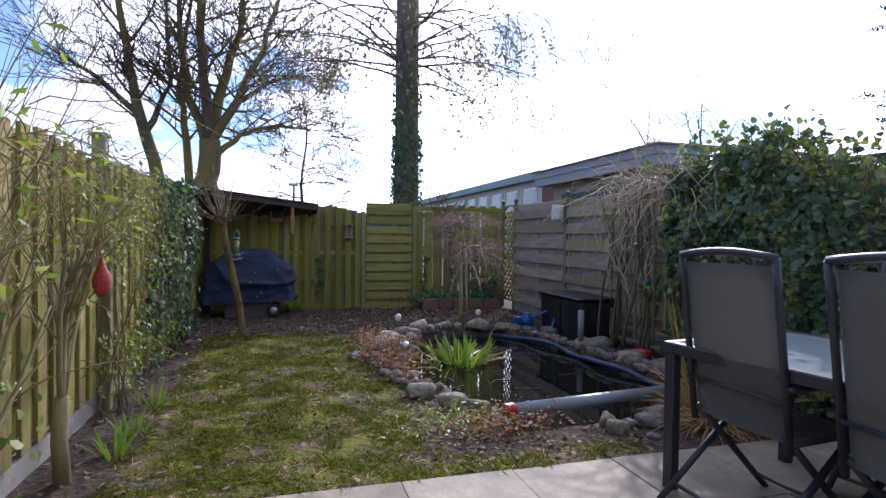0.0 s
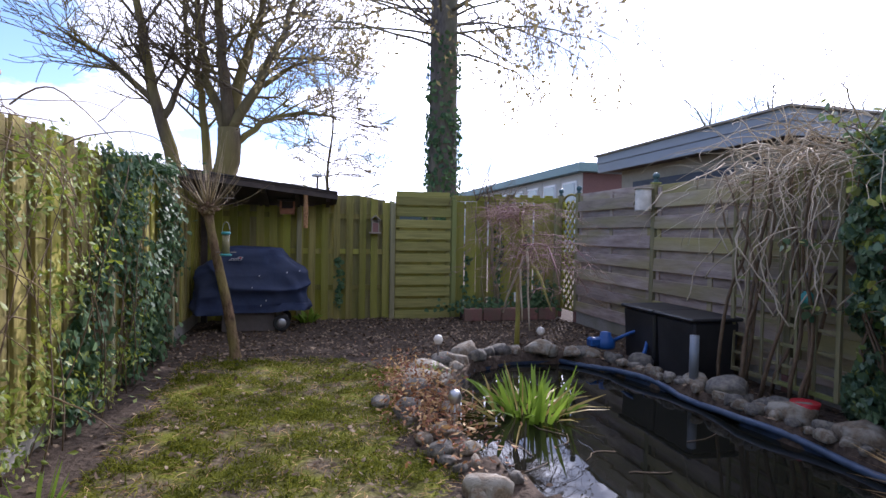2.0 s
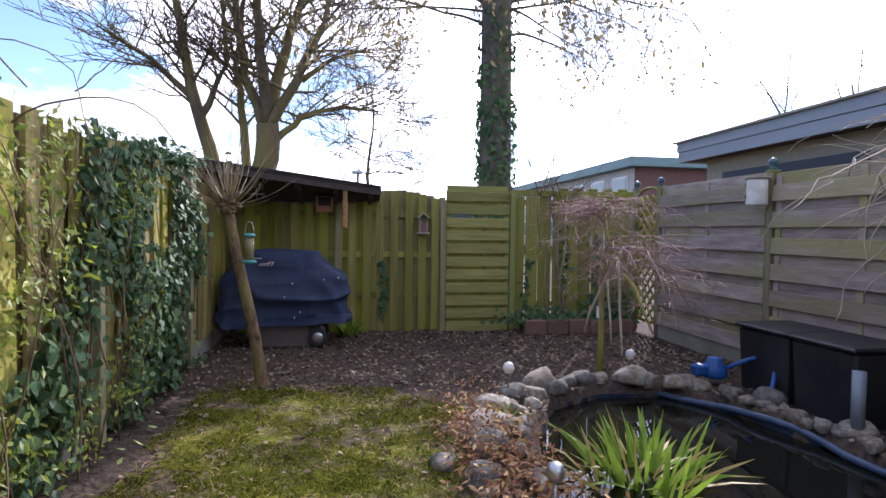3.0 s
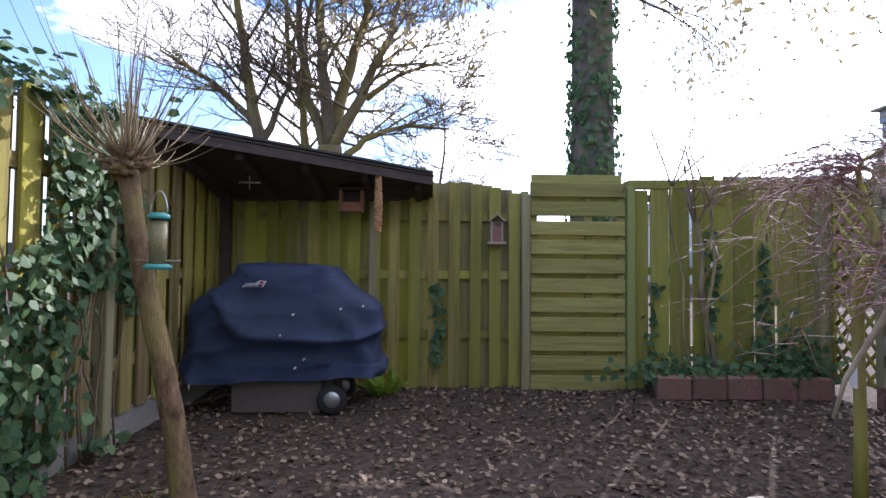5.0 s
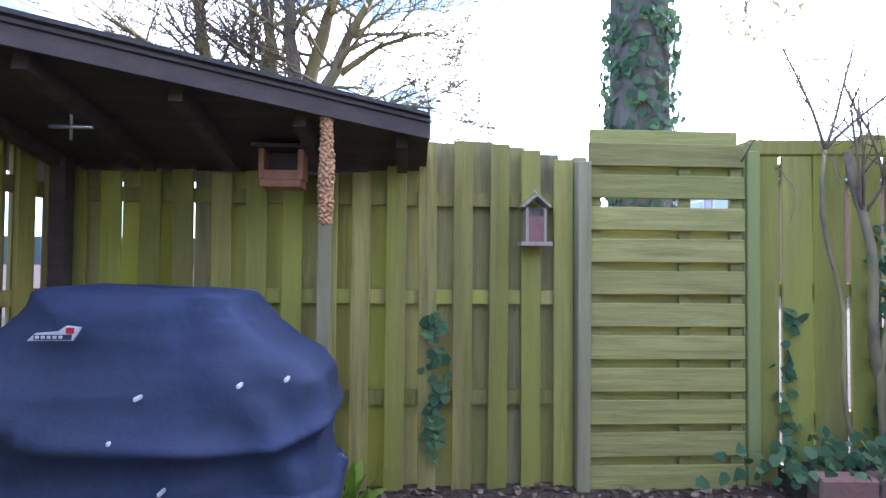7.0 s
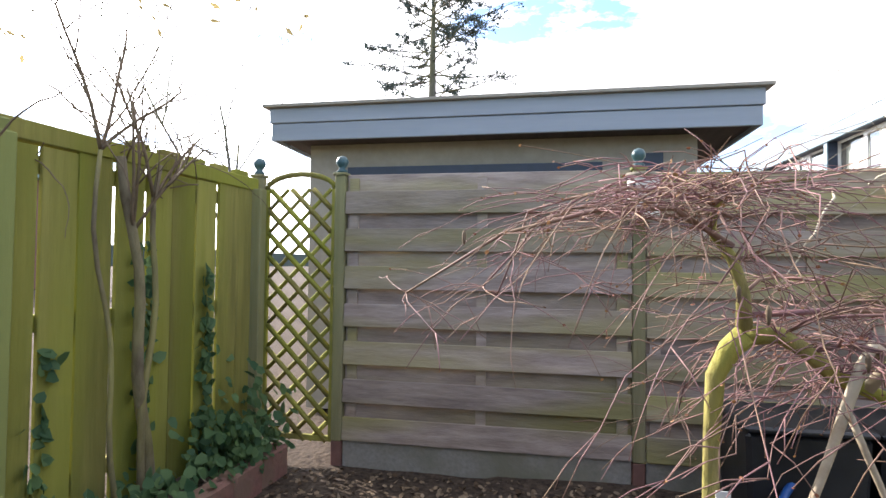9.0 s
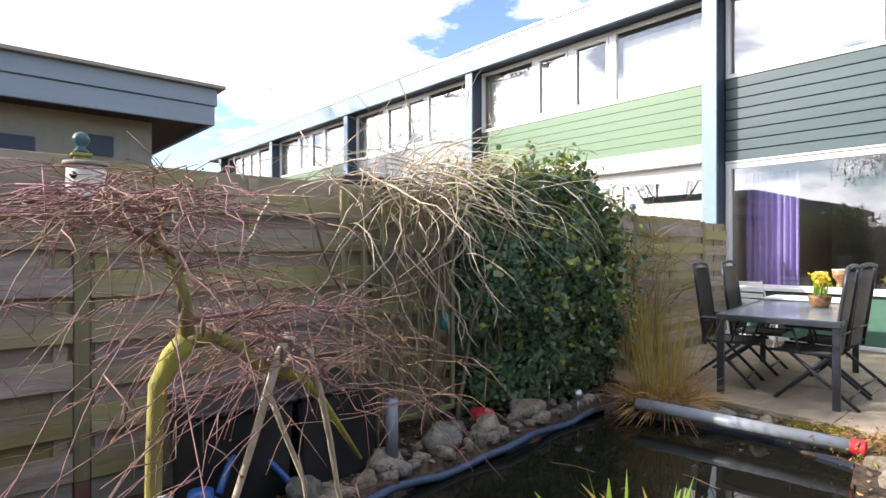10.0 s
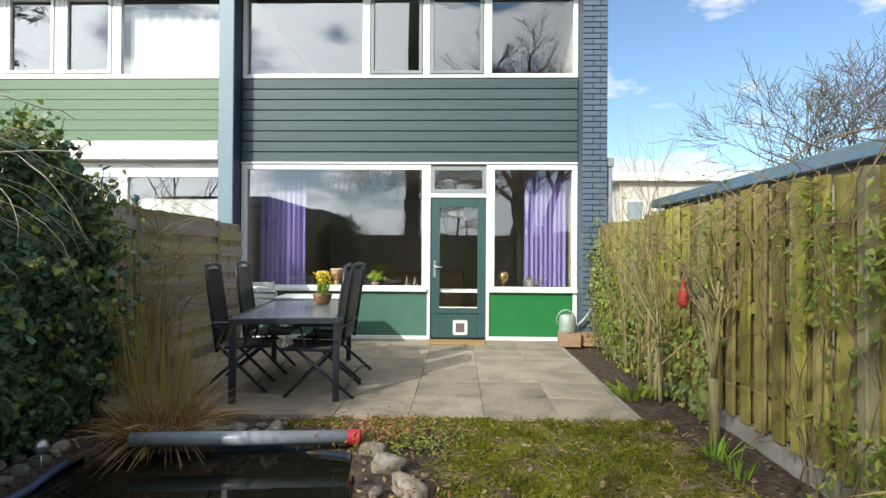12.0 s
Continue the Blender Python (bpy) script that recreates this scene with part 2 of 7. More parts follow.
    "bark_pollard": mat("brown_bark", (0.26, 0.17, 0.10), (0.075, 0.048, 0.03), 0.95, scale=34, stretch=(1, 1, 0.45), bump=1.0, third=(0.24, 0.19, 0.075), big=6.0, spec=0.15),
    "twig_red": mat("purple_brown_twig", (0.33, 0.175, 0.17), (0.22, 0.105, 0.115), 0.7, scale=14, bump=0.1, third=(0.26, 0.17, 0.10), big=3.0),
    "twig_tan": mat("dry_tan_vine", (0.52, 0.43, 0.31), (0.36, 0.28, 0.19), 0.8, scale=14, bump=0.15, third=(0.55, 0.48, 0.36), big=3.0),
    "twig_vine": mat("pale_brown_vine", (0.23, 0.155, 0.09), (0.13, 0.085, 0.05), 0.85, scale=16, bump=0.2, third=(0.28, 0.20, 0.10), big=2.5),
    "twig_brown": mat("brown_vine", (0.20, 0.14, 0.085), (0.13, 0.09, 0.055), 0.85, scale=16, bump=0.2),
    "twig_shoot": mat("brown_willow_shoot", (0.30, 0.215, 0.12), (0.17, 0.115, 0.07), 0.7, scale=20, bump=0.15, third=(0.36, 0.28, 0.13), big=4.0, vary=0.3),
    "straw": leafmat("dry_straw", (0.26, 0.14, 0.05), (0.62, 0.42, 0.17), 0.7, 0.25),
    "stalk": leafmat("yellow_green_stalks", (0.22, 0.16, 0.04), (0.50, 0.38, 0.09), 0.6, 0.25),
    "ivy": leafmat("dark_ivy_leaves", (0.035, 0.085, 0.040), (0.115, 0.19, 0.075), 0.55, 0.22, 0.2),
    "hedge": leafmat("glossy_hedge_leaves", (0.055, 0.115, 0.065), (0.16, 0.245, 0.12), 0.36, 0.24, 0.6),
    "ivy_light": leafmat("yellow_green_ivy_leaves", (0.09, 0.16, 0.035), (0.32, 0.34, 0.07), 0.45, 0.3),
    "honeysuckle": leafmat("fresh_green_leaves", (0.12, 0.20, 0.025), (0.36, 0.40, 0.05), 0.5, 0.45),
    "iris": leafmat("iris_blades", (0.10, 0.22, 0.02), (0.30, 0.42, 0.05), 0.6, 0.4, 0.3),
    "grass": leafmat("moss_and_grass", (0.045, 0.065, 0.006), (0.225, 0.225, 0.02), 0.9, 0.25, 0.1),
    "deadleaf": leafmat("fallen_leaves", (0.08, 0.05, 0.03), (0.32, 0.24, 0.16), 0.8, 0.1, 0.2),
    "heather": leafmat("reddish_heather", (0.20, 0.06, 0.035), (0.36, 0.20, 0.08), 0.8, 0.2),
    "catkin": leafmat("hanging_seeds", (0.16, 0.13, 0.06), (0.34, 0.27, 0.12), 0.8, 0.4),
    "pine": leafmat("blue_green_needles", (0.03, 0.05, 0.045), (0.06, 0.085, 0.075), 0.7, 0.15),
    "daffodil": leafmat("yellow_petals", (0.70, 0.48, 0.02), (0.80, 0.62, 0.05), 0.5, 0.3),
    "purple": mat("purple_curtain", (0.28, 0.22, 0.50), (0.22, 0.17, 0.42), 0.85, scale=60, bump=0.1, trans=0.2),
    "net": mat("white_net_curtain", (0.70, 0.72, 0.68), (0.6, 0.62, 0.58), 0.9, scale=60, bump=0.1, trans=0.3),
    "interior": mat("interior_plaster", (0.30, 0.28, 0.25), (0.27, 0.25, 0.22), 0.9, scale=6, bump=0.03),
    "roomfloor": mat("room_floor_boards", (0.16, 0.10, 0.06), (0.12, 0.075, 0.045), 0.5, scale=16, stretch=HY, bump=0.05),
    "drum": mat("carved_drum_wood", (0.30, 0.16, 0.07), (0.08, 0.04, 0.02), 0.5, scale=26, bump=0.3),
    "drumskin": mat("drum_skin", (0.55, 0.47, 0.36), None, 0.7, scale=14, bump=0.05),
    "brass": mat("brass", (0.60, 0.42, 0.16), (0.45, 0.30, 0.10), 0.3, metal=0.9, scale=20, bump=0.05),
    "can": mat("grey_green_zinc", (0.30, 0.36, 0.32), (0.24, 0.29, 0.26), 0.5, metal=0.2, scale=14, bump=0.06, third=(0.36, 0.41, 0.37), big=4.0),
    "terracotta": mat("birdhouse_wood", (0.34, 0.15, 0.075), (0.24, 0.10, 0.05), 0.8, scale=20, bump=0.15),
    "palewood": mat("pale_birdhouse_wood", (0.34, 0.29, 0.22), (0.24, 0.2, 0.15), 0.8, scale=24, stretch=V, bump=0.2),
    "whiteenamel": mat("chalky_white_birdhouse", (0.80, 0.77, 0.70), (0.60, 0.57, 0.50), 0.6, scale=9, bump=0.1, third=(0.5, 0.47, 0.4), big=6.0),
    "peanut": mat("peanuts", (0.48, 0.27, 0.12), (0.33, 0.17, 0.07), 0.8, scale=60, bump=0.3, vary=0.2),
    "turquoise": mat("turquoise_plastic", (0.05, 0.30, 0.28), (0.04, 0.25, 0.23), 0.5, scale=14, bump=0.05),
    "seed": mat("seed_fill", (0.42, 0.36, 0.18), (0.28, 0.24, 0.12), 0.8, scale=120, bump=0.3),
    "ballfinial": mat("blue_green_ball", (0.05, 0.115, 0.125), (0.04, 0.09, 0.10), 0.35, scale=14, bump=0.06),
    "whitelamp": mat("white_lamp_ball", (0.75, 0.73, 0.68), (0.65, 0.63, 0.58), 0.4, scale=12, bump=0.02),
    "soil": mat("dark_soil", (0.075, 0.055, 0.042), (0.04, 0.03, 0.024), 0.95, scale=30, bump=0.5),
    "asphalt": mat("dark_flat_roof", (0.05, 0.05, 0.05), None, 0.9, scale=40, bump=0.2),
    "logo": mat("pale_print", (0.62, 0.62, 0.64), None, 0.6, scale=10, bump=0.0),
    "blueroof": mat("blue_grey_roof_sheet", (0.12, 0.20, 0.27), (0.10, 0.165, 0.225), 0.5, scale=8, bump=0.05),
    "tealfascia": mat("teal_fascia", (0.22, 0.33, 0.32), (0.19, 0.29, 0.28), 0.6, scale=6, bump=0.03),
    "glass": glassmat("window_glass", 1.85, (0.9, 0.94, 0.94)),
    "clear": glassmat("feeder_tube", 1.3),
}


def groundmat():
    """Soil and mossy lawn, mixed by the mesh's lawn value broken up by noise."""
    m = bpy.data.materials.new("lawn_and_soil")
    m.use_nodes = True
    n, l = m.node_tree.nodes, m.node_tree.links
    b = n["Principled BSDF"]
    b.inputs["Roughness"].default_value = 0.95
    b.inputs["Specular IOR Level"].default_value = 0.12
    at = n.new("ShaderNodeAttribute")
    at.attribute_name = "lawn"
    co = n.new("ShaderNodeTexCoord")
    tex = []
    for s, d in ((28.0, 8.0), (3.2, 5.0), (90.0, 4.0)):
        t = n.new("ShaderNodeTexNoise")
        t.inputs["Scale"].default_value, t.inputs["Detail"].default_value = s, d
        l.new(co.outputs["Object"], t.inputs["Vector"])
        tex.append(t)

    def ramp(src, lo, hi, a, c):
        r = n.new("ShaderNodeValToRGB")
        r.color_ramp.elements[0].position, r.color_ramp.elements[1].position = lo, hi
        r.color_ramp.elements[0].color, r.color_ramp.elements[1].color = (*a, 1), (*c, 1)
        l.new(src, r.inputs["Fac"])
        return r.outputs["Color"]
    soil = ramp(tex[0].outputs["Fac"], 0.3, 0.7, (0.035, 0.026, 0.020), (0.105, 0.078, 0.058))
    moss = ramp(tex[2].outputs["Fac"], 0.3, 0.7, (0.065, 0.078, 0.008), (0.18, 0.18, 0.02))
    bare = ramp(tex[0].outputs["Fac"], 0.3, 0.7, (0.060, 0.045, 0.03), (0.175, 0.135, 0.085))
    patch = ramp(tex[1].outputs["Fac"], 0.40, 0.58, (0, 0, 0), (1, 1, 1))

    def mix(f, a, c):
        x = n.new("ShaderNodeMix")
        x.data_type = "RGBA"
        l.new(f, x.inputs["Factor"])
        l.new(a, x.inputs["A"])
        l.new(c, x.inputs["B"])
        return x.outputs["Result"]
    lawn = mix(patch, bare, moss)
    add = n.new("ShaderNodeMath")
    add.operation = "ADD"
    l.new(at.outputs["Fac"], add.inputs[0])
    l.new(tex[0].outputs["Fac"], add.inputs[1])
    edge = ramp(add.outputs[0], 0.92, 1.08, (0, 0, 0), (1, 1, 1))
    l.new(mix(edge, soil, lawn), b.inputs["Base Color"])
    bp = n.new("ShaderNodeBump")
    bp.inputs["Strength"].default_value, bp.inputs["Distance"].default_value = 0.7, 0.03
    l.new(tex[0].outputs["Fac"], bp.inputs["Height"])
    l.new(bp.outputs[0], b.inputs["Normal"])
    return m


def watermat():
    m = bpy.data.materials.new("dark_pond_water")
    m.use_nodes = True
    n, l = m.node_tree.nodes, m.node_tree.links
    b = n["Principled BSDF"]
    b.inputs["Base Color"].default_value = (0.010, 0.010, 0.007, 1)
    b.inputs["Roughness"].default_value, b.inputs["IOR"].default_value = 0.02, 1.33
    t, bp, co = n.new("ShaderNodeTexNoise"), n.new("ShaderNodeBump"), n.new("ShaderNodeTexCoord")
    t.inputs["Scale"].default_value, t.inputs["Detail"].default_value = 3.5, 2.0
    bp.inputs["Strength"].default_value, bp.inputs["Distance"].default_value = 0.06, 0.02
    l.new(co.outputs["Object"], t.inputs["Vector"])
    l.new(t.outputs["Fac"], bp.inputs["Height"])
    l.new(bp.outputs[0], b.inputs["Normal"])
    return m


M["ground"], M["water"] = groundmat(), watermat()

# ---- mesh helpers ----
R = random.Random(7)


def mesh_of(bm, material, name="m", smooth=False):
    me = bpy.data.meshes.new(name)
    bm.to_mesh(me)
    bm.free()
    if smooth:
        me.polygons.foreach_set("use_smooth", [True] * len(me.polygons))
    me.materials.append(material)
    return me


def part(name, bm, material, parent=None, label="", smooth=False, at=None):
    """Links a bmesh (or a ready mesh) as one object under a thing or part; at: its pose."""
    me = bm if isinstance(bm, bpy.types.Mesh) else mesh_of(bm, M[material] if isinstance(material, str) else material, name, smooth)
    ob = new(name, me)
    if parent is not None:
        ob.parent = parent
    if at is not None:
        ob.matrix_basis = at
    if label:
        ob["label"] = label
    return ob


def thing(name, label, category, group="", kind="", at=None):
    e = new(name)
    if at is not None:
        e.matrix_basis = at
    return tagged(e, label, category, group, kind)


def single(name, bm, material, label, category, group="", kind="", at=None, smooth=False):
    return tagged(part(name, bm, material, None, "", smooth, at), label, category, group, kind)


def box(x0, x1, y0, y1, z0, z1, bevel=0.0, bm=None):
    b = bmesh.new()
    bmesh.ops.create_cube(b, size=1, matrix=Matrix.Translation(((x0 + x1) / 2, (y0 + y1) / 2, (z0 + z1) / 2)) @ Matrix.Diagonal((abs(x1 - x0), abs(y1 - y0), abs(z1 - z0), 1)))
    if bevel:
        bmesh.ops.bevel(b, geom=b.edges[:], offset=bevel, segments=1, affect="EDGES")
    return join(bm, b)


def join(bm, b):
    if bm is None:
        return b
    me = bpy.data.meshes.new("tmp")
    b.to_mesh(me)
    b.free()
    bm.from_mesh(me)
    bpy.data.meshes.remove(me)
    return bm


def tubes(paths, sides=6):
    """One mesh from many tapering tubes; each path is a list of (point, radius)."""
    vs, fs = [], []
    for path in paths:
        base, n = len(vs), len(path)
        up = Vector((0.31, 0.17, 0.93)).normalized()
        for i, (p, r) in enumerate(path):
            p = Vector(p)
            d = (Vector(path[min(i + 1, n - 1)][0]) - Vector(path[max(i - 1, 0)][0]))
            d = d.normalized() if d.length > 1e-6 else Vector((0, 0, 1))
            u = d.cross(up)
            if u.length < 0.05:
                u = d.cross(Vector((1, 0, 0)))
            u.normalize()
            w = d.cross(u)
            for k in range(sides):
                a = 2 * math.pi * k / sides
                vs.append(p + u * (math.cos(a) * r) + w * (math.sin(a) * r))
        for i in range(n - 1):
            for k in range(sides):
                a, b = base + i * sides + k, base + i * sides + (k + 1) % sides
                fs.append((a, b, b + sides, a + sides))
        fs.append(tuple(base + k for k in range(sides))[::-1])
        fs.append(tuple(base + (n - 1) * sides + k for k in range(sides)))
    me = bpy.data.meshes.new("tubes")
    me.from_pydata(vs, [], fs)
    me.polygons.foreach_set("use_smooth", [True] * len(me.polygons))
    return me


def tube_part(name, paths, material, parent=None, label="", sides=6):
    me = tubes(paths, sides)
    me.materials.append(M[material])
    return part(name, me, None, parent, label)


def stem_parts(name, paths, material, parent, label="", sides=5):
    """Every path as a part of its own."""
    for p in paths:
        tube_part(name, [p], material, parent, label, sides)


def stuff(ob):
    ob["kind"] = "stuff"
    return ob


def bar(a, b, r):
    return [(a, r), (b, r)]


def lathe(profile, sides=20, bm=None):
    """Surface of revolution about z from (radius, z) pairs, closed at both ends."""
    b = bmesh.new()
    rings = [[b.verts.new((r * math.cos(2 * math.pi * k / sides), r * math.sin(2 * math.pi * k / sides), z)) for k in range(sides)] for r, z in profile]
    for p, q in zip(rings, rings[1:]):
        for k in range(sides):
            b.faces.new((p[k], p[(k + 1) % sides], q[(k + 1) % sides], q[k]))
    b.faces.new(rings[0][::-1])
    b.faces.new(rings[-1])
    return join(bm, b)


LEAF = {
    "ivy": [(-0.5, 0.0), (-0.28, 0.42), (0.25, 0.34), (0.62, 0.0), (0.25, -0.34), (-0.28, -0.42)],
    "lance": [(-0.5, 0.0), (-0.1, 0.2), (0.5, 0.0), (-0.1, -0.2)],
    "flake": [(-0.5, -0.1), (-0.2, 0.35), (0.3, 0.28), (0.5, -0.05), (0.1, -0.36)],
}


def leaves(places, size, shape="ivy", rnd=None, flat=0.0, spread=0.4):
    """One mesh of many small folded leaves; places: (point, outward normal)."""
    rnd = rnd or R
    vs, fs = [], []
    pts = LEAF[shape]
    for p, nrm in places:
        s = size * rnd.uniform(1 - spread, 1 + spread)
        nrm = (Vector(nrm) * (1 + flat) + Vector((rnd.gauss(0, 0.55), rnd.gauss(0, 0.55), rnd.gauss(0, 0.55)))).normalized()
        q = nrm.to_track_quat("Z", "Y").to_matrix() @ Matrix.Rotation(rnd.uniform(0, 6.283), 3, "Z")
        base, fold = len(vs), rnd.uniform(-0.35, 0.35)
        for x, y in pts:
            vs.append(Vector(p) + q @ Vector((x * s, y * s, abs(y) * s * fold)))
        fs.append(tuple(range(base, base + len(pts))))
    me = bpy.data.meshes.new("leaves")
    me.from_pydata(vs, [], fs)
    return me


def leaf_part(name, places, size, material, parent=None, shape="ivy", rnd=None, flat=0.0, label=""):
    me = leaves(places, size, shape, rnd, flat)
    me.materials.append(M[material])
    return part(name, me, None, parent, label)


def blades(specs):
    """One mesh of bent grass blades: (foot, direction, length, width, droop)."""
    vs, fs = [], []
    for p, d, ln, w, droop in specs:
        p, d = Vector(p), Vector(d).normalized()
        side = d.cross(Vector((0, 0, 1)))
        side = side.normalized() if side.length > 1e-3 else Vector((1, 0, 0))
        side = Matrix.Rotation(R.uniform(-0.9, 0.9), 3, d) @ side
        out = Vector((d.x, d.y, 0))
        base = len(vs)
        for i, (f, k) in enumerate(((0, 0.8), (0.35, 1.0), (0.7, 0.8), (1.0, 0.1))):
            c = p + d * (ln * f) + (out * 0.8 - Vector((0, 0, 0.6))) * (droop * ln * f * f)
            vs += [c - side * (w * k / 2), c + side * (w * k / 2)]
        fs += [(base + 2 * i, base + 2 * i + 1, base + 2 * i + 3, base + 2 * i + 2) for i in range(3)]
    me = bpy.data.meshes.new("blades")
    me.from_pydata(vs, [], fs)
    return me


def blade_part(name, specs, material, parent=None, label=""):
    me = blades(specs)
    me.materials.append(M[material])
    return part(name, me, None, parent, label)


def grow(start, direction, length, radius, depth, rnd, bend=0.25, lift=0.0, kids=3, shrink=0.62, steps=5, out=None, spread=0.7, tip=0.25):
    """Branching limbs as tube paths."""
    out = [] if out is None else out
    p, d = Vector(start), Vector(direction).normalized()
    path = [(p.copy(), radius)]
    for i in range(steps):
        d = (d + Vector((rnd.gauss(0, bend), rnd.gauss(0, bend), rnd.gauss(0, bend) + lift)) * (1.6 / steps)).normalized()
        p = p + d * (length / steps)
        r = radius * (1 - (1 - (tip if depth == 0 else 0.55)) * (i + 1) / steps)
        path.append((p.copy(), r))
        if depth > 0 and i >= 1:
            for _ in range(kids if i == steps - 1 else max(1, kids - 2)):
                side = Vector((rnd.gauss(0, 1), rnd.gauss(0, 1), rnd.gauss(0, 0.6) + lift * 0.5)).normalized()
                grow(p, d * (1 - spread * 0.5) + side * spread, length * shrink * rnd.uniform(0.75, 1.15), r * 0.62, depth - 1, rnd, bend, lift, kids, shrink, steps, out, spread, tip)
    out.append(path)
    return out

# ---- ground, pond, patio ----
POND = [(1.86, 4.75), (1.66, 5.3), (1.74, 6.0), (1.95, 6.7), (2.25, 7.2), (2.7, 7.42), (3.2, 7.4), (3.5, 6.95), (3.62, 6.3), (3.62, 5.5), (3.72, 4.8), (3.72, 4.15), (3.2, 3.96), (2.5, 3.90), (2.02, 4.02)]
WATER = -0.07


def inside(x, y, poly):
    hit = False
    for (ax, ay), (bx, by) in zip(poly, poly[1:] + poly[:1]):
        if (ay > y) != (by > y) and x < (bx - ax) * (y - ay) / (by - ay) + ax:
            hit = not hit
    return hit


def edge_distance(x, y, poly):
    best = 9.0
    for (ax, ay), (bx, by) in zip(poly, poly[1:] + poly[:1]):
        dx, dy = bx - ax, by - ay
        k = max(0.0, min(1.0, ((x - ax) * dx + (y - ay) * dy) / (dx * dx + dy * dy)))
        best = min(best, math.hypot(x - ax - k * dx, y - ay - k * dy))
    return best


def ground_z(x, y):
    if not (-0.9 < x < 4.8 and -0.7 < y < 10.6):
        return -0.03
    if y < 3.3 and -0.12 < x < 4.45:
        return -0.05
    z = -0.015 + 0.02 * noise.noise(Vector((x * 1.7, y * 1.7, 0))) + 0.012 * noise.noise(Vector((x * 7, y * 7, 3)))
    if y > 8.6:
        z -= 0.02
    d = edge_distance(x, y, POND)
    if inside(x, y, POND):
        return z - min(0.5, d * 6.5)
    if d < 0.35 and y > 3.9:
        z += 0.05 * (1 - d / 0.35)
    return z


def lawn_at(x, y):
    """1 on the lawn, 0 on bare soil."""
    if not (-0.9 < x < 4.8 and -0.7 < y < 10.6):
        return 0.25
    w = 0.12 * noise.noise(Vector((x * 2.3, y * 2.3, 9)))
    if inside(x, y, POND):
        return 0.0
    a = min((x + 0.42 + w) / 0.2, (1.55 + w * 2 - x) / 0.25, (y - 3.2) / 0.1, (8.1 + w * 2 - 0.5 * max(0, x - 0.5) - y) / 0.6)
    b = min((2.75 + w - x) / 0.3, (y - 3.2) / 0.1, (3.62 + w - y) / 0.15, (x + 0.3) / 0.2)
    return max(0.0, min(1.0, max(a, b)))


def make_ground():
    xs = [-400, -150, -60, -25, -10, -4, -2] + list(np.arange(-0.9, 4.81, 0.075)) + [6, 9, 15, 30, 60, 150, 400]
    ys = [-400, -150, -60, -25, -10, -3] + list(np.arange(-0.7, 10.61, 0.075)) + [12, 15, 20, 30, 60, 150, 400]
    vs = [(x, y, ground_z(x, y)) for y in ys for x in xs]
    nx = len(xs)
    fs = [(j * nx + i, j * nx + i + 1, (j + 1) * nx + i + 1, (j + 1) * nx + i) for j in range(len(ys) - 1) for i in range(nx - 1)]
    me = bpy.data.meshes.new("ground")
    me.from_pydata(vs, [], fs)
    me.polygons.foreach_set("use_smooth", [True] * len(fs))
    at = me.attributes.new("lawn", "FLOAT", "POINT")
    at.data.foreach_set("value", [0.62 * lawn_at(x, y) for x, y, _ in vs])
    me.materials.append(M["ground"])
    tagged(part("ground", me, None), "mossy lawn and dark soil of the back garden", "ground", kind="structure")


make_ground()
wb = bmesh.new()
wb.faces.new([wb.verts.new((x + 0.05 * (1 if x > 2.7 else -1), y + 0.05 * (1 if y > 5.5 else -1), WATER)) for x, y in POND])
single("water", wb, "water", "dark still pond water mirroring sky and fence", "pond", kind="structure")

# ---- fences ----
FRONT_Y, GATE_Y = -0.583, 10.28


def upright_fence(name, label, x0, y0, x1, y1, top, material, posts=1, rails=(0.42, 0.93, 1.43), pitch=0.165, width=0.098, foot=0.04, deep=0.029, posth=0.03, back=None, facing=1):
    """A hit-and-miss fence of upright boards; top(s) gives the height at distance s along it. facing: 1 if the front is to the right of the way from start to end."""
    ln, ang = math.hypot(x1 - x0, y1 - y0), math.atan2(y1 - y0, x1 - x0)
    f = thing(name, label, "fence", kind="structure", at=pose(x0, y0, 0, 0, 0, math.degrees(ang)))
    s = -1.0 * facing
    for z in rails:
        part("rail", box(0, ln, 0.012 - deep, deep - 0.012, z - 0.035, z + 0.035), material, f)
    n = int(ln / pitch)
    step = ln / n
    for i in range(n):
        u = (i + 0.5) * step
        for side, off in ((1, 0.0), (-1, step / 2)):
            c = u + off + R.uniform(-0.006, 0.006)
            if c > ln - 0.03 or side < 0 and back == 0:
                continue
            h = top(c) + R.uniform(-0.012, 0.012)
            w = (width if side > 0 else back or width) * R.uniform(0.92, 1.06)
            y = s * side * deep
            b = part("board", box(c - w / 2, c + w / 2, y - 0.011, y + 0.011, foot, h, 0.003), material if side > 0 or material != "fence" else "fence_inner", f)
            b.matrix_basis = pose(0, 0, 0, 0, 0, 0) @ Matrix.Translation((c, 0, foot)) @ Matrix.Rotation(R.uniform(-0.006, 0.006), 4, "Y") @ Matrix.Translation((-c, 0, -foot))
    for i in range(posts + 1):
        u = ln * i / posts
        part("post", box(u - 0.035, u + 0.035, -0.07 * -s - 0.035, -0.07 * -s + 0.035, -0.1, top(min(max(u, 0.05), ln - 0.05)) - 0.02 + posth, 0.006), "post", f)
    return f


def arch(ln, panel, h, rise):
    return lambda s: h + rise * math.sin(math.pi * ((s % panel) / panel))


